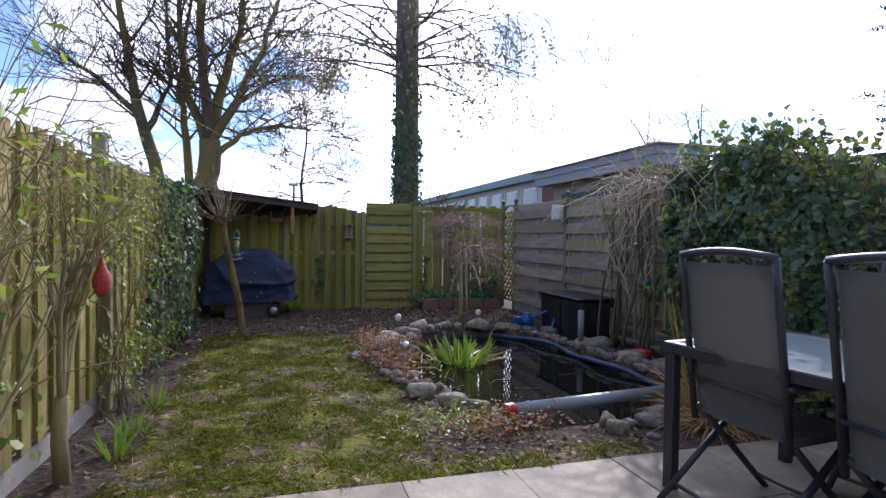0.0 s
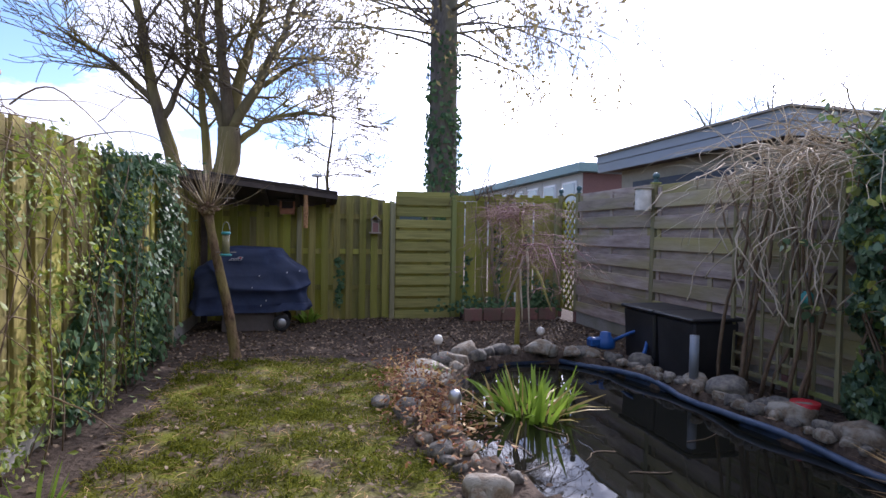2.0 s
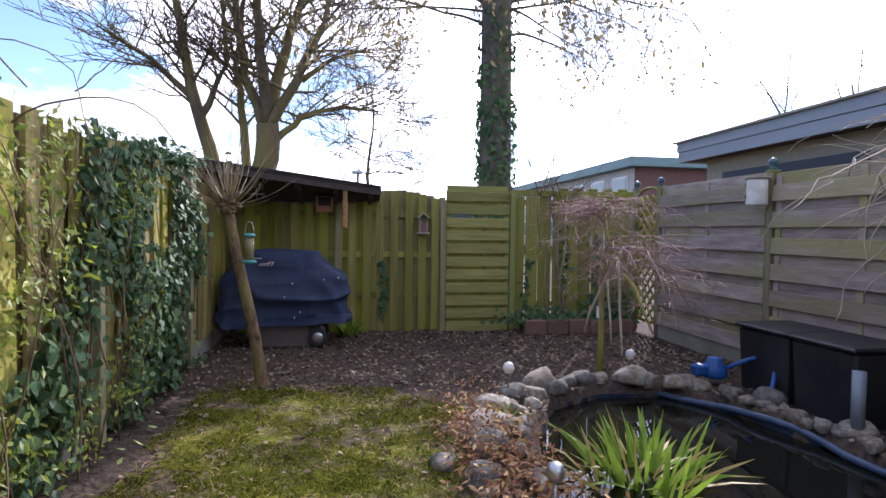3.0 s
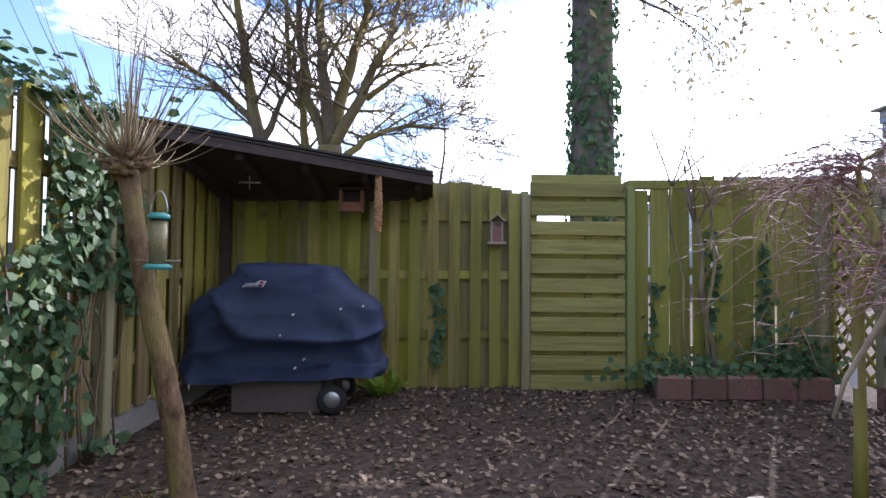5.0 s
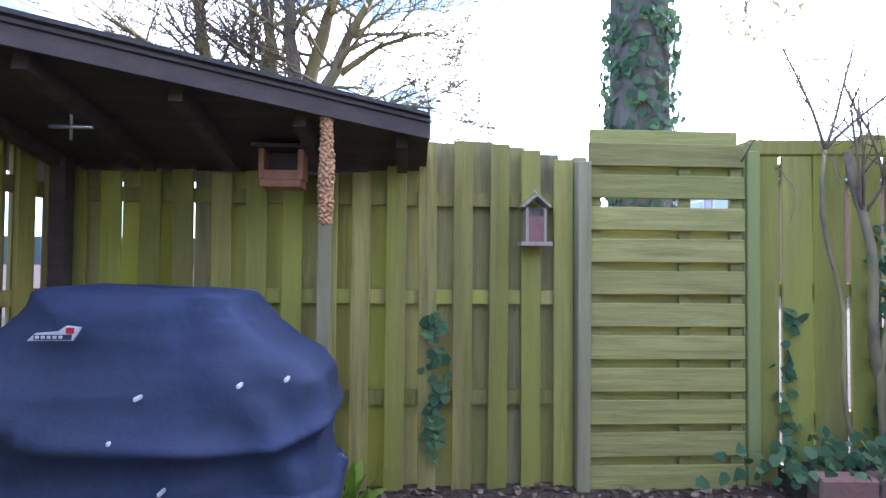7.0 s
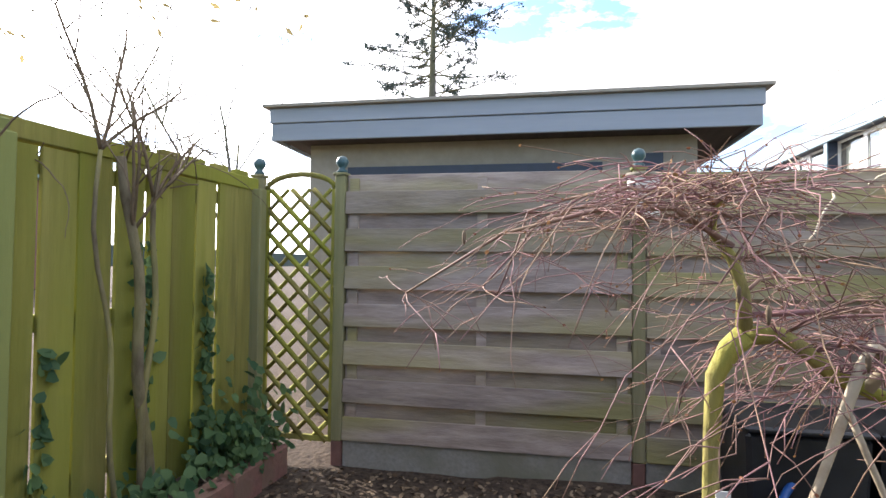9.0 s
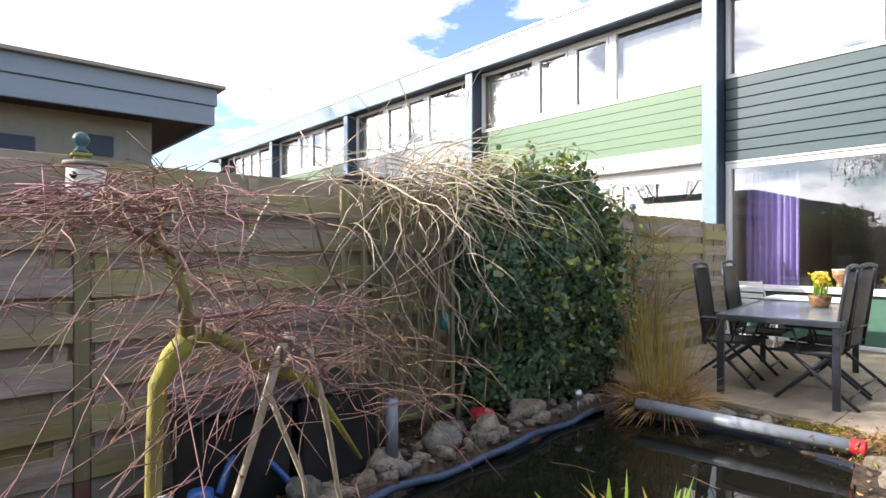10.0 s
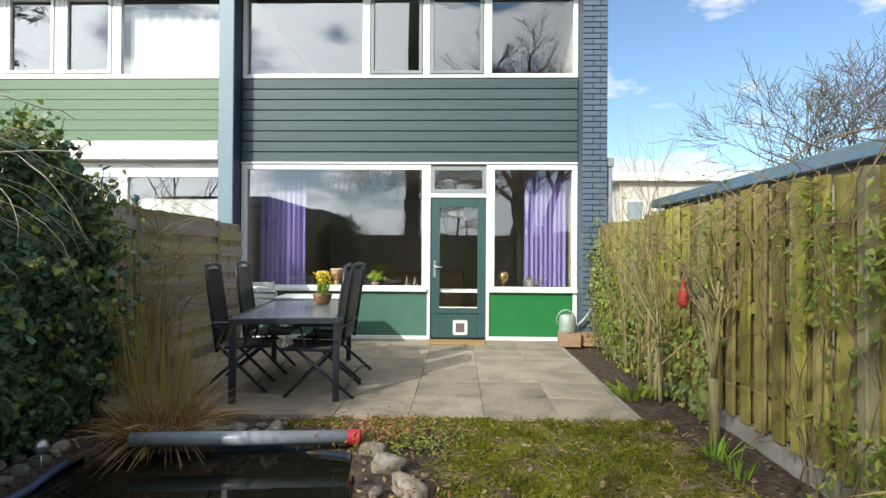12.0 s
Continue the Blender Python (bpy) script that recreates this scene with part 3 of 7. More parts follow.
left_fence = upright_fence("fence_left", "long weathered wooden fence of upright boards overgrown with climbers", -0.72, 10.3, -0.72, -0.35, lambda s: (1.68 if s < 1.3 else 1.76 + 0.05 * math.sin(math.pi * ((s % 1.8) / 1.8)) - 0.010 * s), "fence_left", posts=6, pitch=0.20, width=0.12, back=0.165, foot=0.13, facing=-1, deep=0.036)
for k in range(6):
    part("gravel_board", box(k * 1.77 + 0.02, k * 1.77 + 1.75, -0.025, 0.025, -0.05, 0.125, 0.004), "concrete", left_fence, "concrete foot board")
upright_fence("fence_back", "moss-green upright board fence with an arched top behind the grill", -0.7, 10.3, 1.9, 10.3, lambda s: 1.55 if s < 1.5 else 1.70 + 0.03 * math.sin(math.pi * (s - 1.6)) - 0.11 * max(0.0, (s - 2.1) / 0.5) ** 2, "fence", posts=2, facing=1, foot=-0.06, width=0.100, back=0.136, deep=0.030)
right_back = upright_fence("fence_back_2", "moss-green upright board fence with a flat capping rail beside the gate", 2.83, 10.36, 4.42, 10.22, lambda s: 1.70, "fence", posts=1, rails=(0.3, 0.98, 1.62), facing=1, foot=-0.06, pitch=0.177, width=0.163, back=0, deep=0.030)
part("capping_rail", box(0, 1.62, -0.05, 0.03, 1.70, 1.78, 0.005), "fence", right_back)
for k in range(5):
    u = 0.62 + k * 0.2
    part("cap_block", box(u, u + 0.12, -0.03, 0.02, 1.78, 1.815, 0.006), "fence", right_back)


def louvre_boards(parent, x0, x1, z0, z1, n, material, proud=0.026, skip=()):
    """Overlapping horizontal boards: every other one set back; local x along the panel, front towards -y."""
    pitch = (z1 - z0) / n
    for i in range(n):
        if i in skip:
            continue
        front = i % 2 == 0
        y = -proud if front else 0.012
        h = pitch * (1.22 if front else 1.1)
        zc = z0 + (i + 0.5) * pitch
        b = part("board", box(x0, x1, y - 0.011, y + 0.011, -h / 2, h / 2, 0.003), material, parent)
        b.matrix_basis = Matrix.Translation((0, 0, zc)) @ Matrix.Rotation(R.uniform(-0.0025, 0.0025), 4, "Y") @ Matrix.Rotation(-0.07 if front else 0.0, 4, "X")


def make_gate():
    g = thing("gate", "closed moss-green garden gate of overlapping horizontal boards", "gate", kind="structure", at=pose(1.945, GATE_Y, 0))
    w, pitch = 0.82, 0.1655
    for i in range(12):
        zb = -0.045 + i * pitch
        if i > 10:
            continue
        b = part("board", box(0, w, -0.022, 0.0, 0, 0.122, 0.004), "fence_gate", g)
        b.matrix_basis = Matrix.Translation((0, -0.018, zb)) @ Matrix.Rotation(-0.06 + R.uniform(-0.012, 0.012), 4, "X") @ Matrix.Rotation(R.uniform(-0.005, 0.005), 4, "Y")
        if i not in (8,):
            c = part("inner_board", box(0.012, w - 0.012, 0.0, 0.018, 0, 0.115, 0.003), "fence_gate", g)
            c.matrix_basis = Matrix.Translation((0, 0.012, zb + 0.088)) @ Matrix.Rotation(R.uniform(-0.004, 0.004), 4, "Y")
    for u in (0.03, w * 0.62, w - 0.035):
        part("batten", box(u - 0.03, u + 0.03, -0.014, 0.010, -0.05, 1.74), "fence_gate", g)
    for u in (-0.045, w + 0.045):
        part("gate_post", box(u - 0.035, u + 0.035, -0.005, 0.06, -0.1, 1.66 if u < 0 else 1.76, 0.006), "post", g)


make_gate()

finial = lambda: lathe([(0.028, 0.0), (0.036, 0.012), (0.018, 0.03), (0.03, 0.045), (0.04, 0.065), (0.04, 0.08), (0.028, 0.102), (0.006, 0.112)], 16)


right_fence = thing("fence_right", "weathered grey-brown fence of overlapping boards between mossy posts", "fence", kind="structure")


def fence_post(x, y, h, ball=True):
    p = part("post", box(-0.036, 0.036, -0.036, 0.036, 0.12, h, 0.006), "post", right_fence, at=pose(x, y, 0))
    part("foot", box(-0.034, 0.034, -0.034, 0.034, -0.1, 0.12, 0.004), "redbrick", p, "red-brown painted foot")
    if ball:
        part("cap", box(-0.045, 0.045, -0.045, 0.045, h, h + 0.018, 0.004), "post", p)
        part("ball", finial(), "ballfinial", p, "blue-green ball finial", True, pose(0, 0, h + 0.018))


for y, h, ball in ((10.2, 1.80, True), (9.62, 1.80, True), (7.80, 1.80, True), (5.98, 1.78, False), (4.16, 1.75, False), (2.34, 1.72, True), (0.52, 1.70, False)):
    fence_post(4.5, y, h, ball)


def side_panel(ya, w, top):
    frame_part = part("panel", box(0.0, w, 0.026, 0.034, top - 0.06, top), "fence_grey", right_fence, at=pose(4.5, ya, 0, 0, 0, -90))
    louvre_boards(frame_part, 0.0, w, 0.14, top, 14, "fence_grey")
    for u in (0.05, w / 2, w - 0.05):
        part("batten", box(u - 0.03, u + 0.03, -0.014, 0.0, 0.14, top - 0.02), "fence_grey", frame_part)
    part("gravel_board", box(0.0, w, -0.022, 0.022, -0.06, 0.135, 0.004), "concrete", frame_part, "dark concrete foot board")


for k, ya in enumerate((9.58, 7.76, 5.94, 4.12, 2.30)):
    side_panel(ya, 1.74, 1.80 - 0.02 * k)
side_panel(0.48, 0.72, 1.68)


def lattice(name, label, m, w, h, arched, pitch, slat, material, diagonal=True, z0=0.08):
    t = thing(name, label, "trellis", at=m)
    part("stile", box(-0.018, 0.018, -0.014, 0.014, z0, h, 0.003), material, t)
    part("stile", box(w - 0.018, w + 0.018, -0.014, 0.014, z0, h, 0.003), material, t)
    part("rail", box(0.018, w - 0.018, -0.014, 0.014, z0, z0 + 0.035, 0.003), material, t)
    if arched:
        pts = [((w / 2 - w / 2 * math.cos(math.pi * k / 10), 0, h + 0.10 * math.sin(math.pi * k / 10)), 0.018) for k in range(11)]
        tube_part("arch", [pts], material, t, sides=6)
    else:
        part("rail", box(0.018, w - 0.018, -0.014, 0.014, h - 0.035, h, 0.003), material, t)
    if diagonal:
        for s in (1, -1):
            k = -w
            while k < h - z0:
                lo_u, hi_u = max(0.02, -k), min(w - 0.02, h - z0 - k)
                if hi_u - lo_u > 0.05:
                    u0, u1 = (lo_u, hi_u) if s > 0 else (w - lo_u, w - hi_u)
                    tube_part("slat", [bar((u0, 0.006 * s, z0 + k + lo_u), (u1, 0.006 * s, z0 + k + hi_u), slat)], material, t, sides=4)
                k += pitch
    else:
        u = pitch
        while u < w - 0.03:
            part("slat", box(u - slat, u + slat, -0.012, 0.0, z0 + 0.035, h - 0.035), material, t)
            u += pitch
        z = z0 + pitch
        while z < h - 0.05:
            part("slat", box(0.018, w - 0.018, 0.0, 0.012, z - slat, z + slat), material, t)
            z += pitch
    return t


lattice("lattice_panel", "narrow mossy diamond lattice panel with an arched top", pose(4.52, 10.15, 0, 0, 0, -91), 0.48, 1.72, True, 0.15, 0.017, "fence", z0=0.1)
lattice("trellis", "mossy square wooden trellis carrying a dry climber", pose(4.3, 6.36, 0, 0, 0, -90), 0.98, 1.74, False, 0.16, 0.012, "post", False)

# ---- the row of houses ----
def window(name, label, x0, x1, z0, z1, fr=0.06, y=FRONT_Y, casement=False, frame_mat="white", sash="cladding_grey"):
    w = thing(name, label, "window", kind="structure")
    d0, d1 = y - 0.05, y + 0.02
    for a in ((x0, x1, z0, z0 + fr), (x0, x1, z1 - fr, z1)):
        part("window_frame", box(a[0], a[1], d0, d1, a[2], a[3], 0.004), frame_mat, w)
    for a in ((x0, x0 + fr), (x1 - fr, x1)):
        part("window_frame", box(a[0], a[1], d0, d1, z0 + fr, z1 - fr, 0.004), frame_mat, w)
    if casement:
        i = fr + 0.012
        for a in ((x0 + i, x1 - i, z0 + i, z0 + i + 0.05), (x0 + i, x1 - i, z1 - i - 0.05, z1 - i)):
            part("sash", box(a[0], a[1], d0 + 0.02, d1 + 0.008, a[2], a[3], 0.004), sash, w)
        for a in ((x0 + i, x0 + i + 0.05), (x1 - i - 0.05, x1 - i)):
            part("sash", box(a[0], a[1], d0 + 0.02, d1 + 0.008, z0 + i + 0.05, z1 - i - 0.05, 0.004), sash, w)
    pane = part("pane", box(x0 + fr * 0.8, x1 - fr * 0.8, y - 0.025, y - 0.019, z0 + fr * 0.8, z1 - fr * 0.8), "glass", w, "clear reflecting pane")
    pane.visible_shadow = False
    return w


def house_shell(x0, x1, k):
    """Closed plain rooms behind a front, with a floor between the storeys."""
    h = thing("house_shell_%d" % k if k else "house_shell", "plain plastered rooms behind the house front", "house", kind="structure")
    yb, yf = -6.2, FRONT_Y - 0.09
    part("wall", box(x0, x1, yb - 0.15, yb, 0, 5.31), "interior", h)
    part("wall", box(x0 - 0.1, x0, yb, yf, 0, 5.31), "interior", h)
    part("wall", box(x1, x1 + 0.1, yb, yf, 0, 5.31), "interior", h)
    part("room_floor", box(x0, x1, yb, yf, -0.1, 0.03), "roomfloor", h)
    part("storey_floor", box(x0, x1, yb, yf, 2.64, 3.85), "interior", h)
    part("lintel", box(x0, x1, yf, FRONT_Y - 0.035, 2.68, 3.9), "interior", h)
    return h


house_shell(-0.42, 4.6, 0)
FINS = [4.73, 9.98, 15.2, 20.4, 25.6]
for x in FINS:
    f = thing("party_wall_fin", "blue-grey painted fin between two row houses", "wall", "fins of the row", kind="structure")
    part("fin_front", box(x - 0.11, x + 0.11, -0.30, -0.262, 0, 5.24, 0.006), "bluegrey", f)
    # sides take a much darker blue than the fin front
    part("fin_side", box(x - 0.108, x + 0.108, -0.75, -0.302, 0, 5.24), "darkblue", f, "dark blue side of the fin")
eave = thing("eave", "blue-grey flat roof edge along the row of houses", "roof", kind="structure")
part("fascia", box(-0.92, 27, -0.30, -0.22, 5.24, 5.70, 0.008), "bluegrey", eave)
part("roof_edge", box(-0.95, 27, -0.32, -0.20, 5.70, 5.74), "steel", eave)
# soffit in the same darker blue as the fin sides
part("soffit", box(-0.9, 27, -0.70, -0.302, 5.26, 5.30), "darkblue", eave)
part("roof", box(-0.9, 27, -6.4, -0.302, 5.32, 5.68), "asphalt", eave)

# upper storey of the house in the garden
for n, (a, b, cas) in enumerate(((2.72, 4.61, False), (1.82, 2.72, True), (0.905, 1.82, True), (-0.44, 0.905, False))):
    window("window_%d" % (n + 1), "white framed upper window reflecting bare trees", a, b, 3.92, 5.25, 0.065 if not cas else 0.05, casement=cas)
cl = thing("cladding", "dark grey-green horizontal board cladding between the storeys", "cladding", kind="structure")
part("backing", box(-0.44, 4.61, FRONT_Y - 0.03, FRONT_Y - 0.012, 2.64, 3.92), "black", cl)
for i in range(8):
    z = 2.655 + i * 0.158
    b = part("board", box(-0.44, 4.61, -0.012, 0.012, 0, 0.142, 0.004), "cladding", cl)
    b.matrix_basis = Matrix.Translation((0, FRONT_Y + 0.008, z)) @ Matrix.Rotation(-0.06, 4, "X")
# ground floor
window("window_5", "large white framed living room window", 1.79, 4.61, 0.72, 2.62, 0.08)
window("window_6", "white framed window with a purple curtain", -0.44, 0.86, 0.72, 2.62, 0.075)
window("window_7", "grey framed transom window over the garden door", 0.91, 1.74, 2.19, 2.59, 0.06, casement=False, frame_mat="cladding_grey")
sill = thing("trim", "white window sills and door frame of the front", "trim", kind="structure")
for a, b in ((1.79, 4.61), (-0.44, 0.86)):
    part("window_sill", box(a, b, FRONT_Y + 0.022, FRONT_Y + 0.075, 0.715, 0.765, 0.006), "white", sill)
    part("bottom_rail", box(a, b, FRONT_Y - 0.04, FRONT_Y + 0.03, 0.0, 0.055, 0.004), "white", sill)
for a in (1.742, 0.862):
    part("door_jamb", box(a, a + 0.046, FRONT_Y - 0.05, FRONT_Y + 0.026, 0, 2.62, 0.004), "white", sill)
part("head", box(0.91, 1.74, FRONT_Y - 0.05, FRONT_Y + 0.024, 2.125, 2.185, 0.004), "white", sill)
part("top_trim", box(-0.44, 4.61, FRONT_Y - 0.02, FRONT_Y + 0.045, 2.623, 2.652, 0.004), "white", sill)
for nm, a, b, m_, lab in (("panel", 1.79, 4.55, "dullgreen", "dull green panel under the large window"), ("panel", -0.38, 0.86, "greenpanel", "bright green panel under the small window")):
    tagged(part(nm, box(a, b, FRONT_Y - 0.03, FRONT_Y + 0.004, 0.057, 0.713, 0.003), m_), lab, "panel", kind="structure")
for a, b in ((4.55, 4.61), (-0.44, -0.38)):
    part("side_rail", box(a, b, FRONT_Y - 0.04, FRONT_Y + 0.02, 0.057, 0.715, 0.004), "white", sill)


def make_door():
    d = thing("door_1", "closed dark teal garden door with a tall pane and a cat flap", "door", kind="structure")
    y0, y1 = FRONT_Y - 0.045, FRONT_Y
    for a in ((0.912, 1.035, 0.03, 2.12), (1.60, 1.738, 0.03, 2.12)):
        part("stile", box(a[0], a[1], y0, y1, a[2], a[3], 0.004), "doorpaint", d)
    part("top_rail", box(1.035, 1.60, y0, y1, 1.985, 2.12, 0.004), "doorpaint", d)
    part("bottom_rail", box(1.035, 1.60, y0, y1, 0.03, 0.475, 0.004), "doorpaint", d)
    pane = part("pane", box(1.03, 1.605, y0 + 0.012, y0 + 0.018, 0.47, 1.99), "glass", d)
    pane.visible_shadow = False
    part("bead", box(1.035, 1.60, y1 - 0.01, y1 + 0.006, 0.475, 0.49), "white", d)
    part("weather_bar", box(1.0, 1.65, y1, y1 + 0.02, 0.395, 0.41, 0.003), "doorpaint", d)
    plate = part("lock_plate", box(1.655, 1.695, y1, y1 + 0.008, 0.93, 1.18, 0.003), "steel", d, "brushed metal lock plate")
    tube_part("handle", [bar((1.675, y1, 1.085), (1.675, y1 + 0.05, 1.085), 0.009), bar((1.68, y1 + 0.05, 1.085), (1.56, y1 + 0.052, 1.085), 0.010)], "steel", plate, "lever handle", 8)
    flap = part("cat_flap", box(1.18, 1.40, y1, y1 + 0.016, 0.075, 0.295, 0.02), "white", d, "white plastic cat flap")
    part("flap_window", box(1.225, 1.355, y1 + 0.0162, y1 + 0.019, 0.115, 0.25), "bbqbox", flap, "smoky flap")


make_door()


def brick_pier():
    """The painted brick end of the gable wall."""
    w = thing("wall_gable", "blue painted brick end wall of the house", "wall", kind="structure")
    x0, x1 = -0.80, -0.445
    part("core", box(x0 + 0.012, x1 - 0.004, -6.3, -0.284, 0, 5.26), "mortar", w)
    shared = {}
    for r in range(66):
        z = 0.012 + r * 0.0795
        cuts = [x0, x0 + 0.105, x1] if r % 2 else [x0, x0 + 0.21, x1]
        for a, b in zip(cuts, cuts[1:]):
            key = round(b - a, 3)
            if key not in shared:
                shared[key] = mesh_of(box(0, b - a - 0.010, -0.012, 0.018, 0, 0.068, 0.003), M["bluebrick"], "brick")
            part("brick", shared[key], None, w, at=Matrix.Translation((a + 0.005, -0.272 + R.uniform(-0.002, 0.002), z)))
    # courses on the outer flank, past the corner
    part("flank", box(x0 - 0.004, x0 + 0.01, -6.3, -0.30, 0, 5.26), "bluebrick", w)


brick_pier()

# neighbouring fronts
for k, xl in enumerate(FINS[:-1]):
    a, b = xl + 0.112, FINS[k + 1] - 0.112
    house_shell(a + 0.12, b - 0.12, k + 1)
    w4 = (b - a) / 5.04
    cuts = [a, a + 1.72 * w4, a + 2.62 * w4, a + 3.52 * w4, b]
    for n in range(4):
        window("window_%d" % (8 + 6 * k + n), "white framed upper window of the next house", cuts[n], cuts[n + 1], 3.92, 5.25, 0.07, casement=n in (1, 2), sash="white")
        if n in (0, 3) and k < 3:
            net = bmesh.new()
            for s in range(30):
                u = cuts[n] + 0.1 + (cuts[n + 1] - cuts[n] - 0.2) * s / 29
                net.verts.new((u, FRONT_Y - 0.16 + 0.02 * math.sin(s * 1.9), 4.0)), net.verts.new((u, FRONT_Y - 0.16 + 0.02 * math.sin(s * 1.9), 5.05))
            net.verts.ensure_lookup_table()
            for s in range(29):
                net.faces.new((net.verts[2 * s], net.verts[2 * s + 2], net.verts[2 * s + 3], net.verts[2 * s + 1]))
            single("net_curtain", net, "net", "white net curtain behind an upper window", "curtain", "net curtains", smooth=True)
    c2 = thing("cladding_%d" % (k + 2), "painted horizontal board cladding of the next house", "cladding", kind="structure")
    part("backing", box(a, b, FRONT_Y - 0.03, FRONT_Y - 0.012, 2.64, 3.92), "darkblue", c2)
    for i in range(6):
        part("board", box(a, b, FRONT_Y - 0.01, FRONT_Y + 0.012, 2.98 + i * 0.156, 2.98 + i * 0.156 + 0.151, 0.003), "cladding_green" if k != 1 else "cladding_grey", c2)
    part("head_board", box(a, b, FRONT_Y - 0.01, FRONT_Y + 0.012, 2.64, 2.975, 0.003), "white", c2)
    window("window_%d" % (12 + 6 * k), "white framed ground floor window of the next house", a, a + 1.6, 0.7, 2.5, 0.08)
    window("window_%d" % (13 + 6 * k), "wide white framed ground floor window of the next house", a + 1.6, b, 0.7, 2.5, 0.08)
    tagged(part("panel", box(a, b, FRONT_Y - 0.03, FRONT_Y + 0.004, 0, 0.7), "dullgreen"), "green panel below the windows of the next house", "panel", kind="structure")
    tagged(part("trim_head", box(a, b, FRONT_Y - 0.03, FRONT_Y + 0.02, 2.5, 2.64), "white"), "white head trim over the ground floor windows", "trim", kind="structure")
aw = thing("awning_box", "closed white awning cassette on the next house", "awning")
part("cassette", box(4.9, 7.5, FRONT_Y + 0.013, FRONT_Y + 0.17, 2.72, 2.93, 0.02), "white", aw)
part("front_bar", box(4.9, 7.5, FRONT_Y + 0.05, FRONT_Y + 0.19, 2.66, 2.715, 0.01), "white", aw)
net = bmesh.new()
for s in range(70):
    u = 5.0 + 4.7 * s / 69
    net.verts.new((u, FRONT_Y - 0.16 + 0.025 * math.sin(s * 1.7), 0.8)), net.verts.new((u, FRONT_Y - 0.16 + 0.025 * math.sin(s * 1.7), 2.1))
net.verts.ensure_lookup_table()
for s in range(69):
    net.faces.new((net.verts[2 * s], net.verts[2 * s + 2], net.verts[2 * s + 3], net.verts[2 * s + 1]))
single("net_curtain", net, "net", "white net curtain behind a ground floor window", "curtain", "net curtains", smooth=True)

# ---- sheds and far buildings ----
sh = thing("garden_shed", "neighbour's shed with a grey-blue flat roof edge behind the fence", "shed")
part("wall", box(5.62, 8.6, 7.2, 10.35, 0, 2.26), "shedwall", sh)
for z0, z1, o in ((2.235, 2.375, 0.0), (2.379, 2.50, 0.014)):
    part("fascia", box(5.3 - o, 5.325, 6.85 - o, 10.55 + o, z0, z1, 0.004), "shedfascia", sh)
    part("fascia", box(5.326, 9.0, 6.85 - o, 6.875, z0, z1, 0.004), "shedfascia", sh)
    part("fascia", box(5.326, 9.0, 10.53, 10.55 + o, z0, z1, 0.004), "shedfascia", sh)
part("roof", box(5.24, 9.05, 6.79, 10.61, 2.502, 2.525), "shedwall", sh)
# soffit much darker than fascia and wall
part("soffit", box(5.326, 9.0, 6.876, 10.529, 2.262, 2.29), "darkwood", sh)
part("slot_window", box(5.60, 5.619, 7.9, 10.0, 1.96, 2.06), "darkblue", sh, "dark narrow slot window")
part("side_slot", box(5.60, 5.619, 7.45, 7.62, 1.98, 2.12), "darkblue", sh)

ps = thing("board_shed", "dark brown board shed behind the ivy hedge", "shed")
for k in range(12):
    part("board", box(6.2, 6.24, 3.3 + k * 0.155, 3.3 + k * 0.155 + 0.148, 0, 2.0, 0.004), "bbqbox", ps)
part("core", box(6.245, 7.6, 3.3, 5.16, 0, 2.0), "bbqbox", ps)
part("roof", box(6.05, 7.75, 3.15, 5.3, 2.0, 2.10, 0.01), "darkwood", ps)
ns_ = thing("neighbour_shed", "low shed with a blue-grey sheet roof behind the fence", "shed")
part("wall", box(-4.4, -2.1, -1.6, 5.4, 0, 2.08), "shedwall", ns_)
part("roof", box(-4.6, -1.95, -1.8, 5.6, 2.08, 2.22, 0.01), "blueroof", ns_)


def far_block(name, label, x0, x1, y0, y1, z, rows, wall, fascia, win_side, count):
    """A long two-storey building with windows on the side that the garden sees."""
    b = thing(name, label, "building")
    part("wall", box(x0, x1, y0, y1, 0, z - 0.5), wall, b)
    part("roof", box(x0 - 0.5, x1 + 0.5, y0 - 0.5, y1 + 0.5, z - 0.5, z, 0.02), fascia, b)
    for r in rows:
        for i in range(count):
            if win_side == "-x":
                s = (y1 - y0) / count
                ya = y0 + i * s + 0.2 * s
                w = part("window", box(x0 - 0.16, x0 - 0.08, ya, ya + 0.65 * s, r, r + 1.3), "white", b)
                part("pane", box(x0 - 0.19, x0 - 0.165, ya + 0.12, ya + 0.65 * s - 0.12, r + 0.12, r + 1.18), "tableglass", w)
            else:
                s = (x1 - x0) / count
                xa = x0 + i * s + 0.2 * s
                w = part("window", box(xa, xa + 0.65 * s, y1 + 0.01, y1 + 0.06, r, r + 1.3), "white", b)
                part("pane", box(xa + 0.12, xa + 0.65 * s - 0.12, y1 + 0.062, y1 + 0.075, r + 0.12, r + 1.18), "tableglass", w)
    return b


far_block("apartment_building", "low brick building with white windows and a teal roof edge", 15.2, 22.0, 30.0, 62.0, 5.2, (0.9, 3.0), "redbrick", "tealfascia", "-x", 12)
fr_ = bpy.data.objects["apartment_building"]
for i in range(12):
    part("facade_panel", box(15.13, 15.19, 30.0 + i * 2.667 + 0.02, 30.0 + i * 2.667 + 2.64, 0.3, 4.68, 0.01), "cream", fr_, "pale front panel")
ab = far_block("apartment_building", "pale apartment block with green balcony panels", -15.5, -8.4, -36.0, -26.0, 6.2, (0.9, 3.3), "cream", "white", "+y", 4)
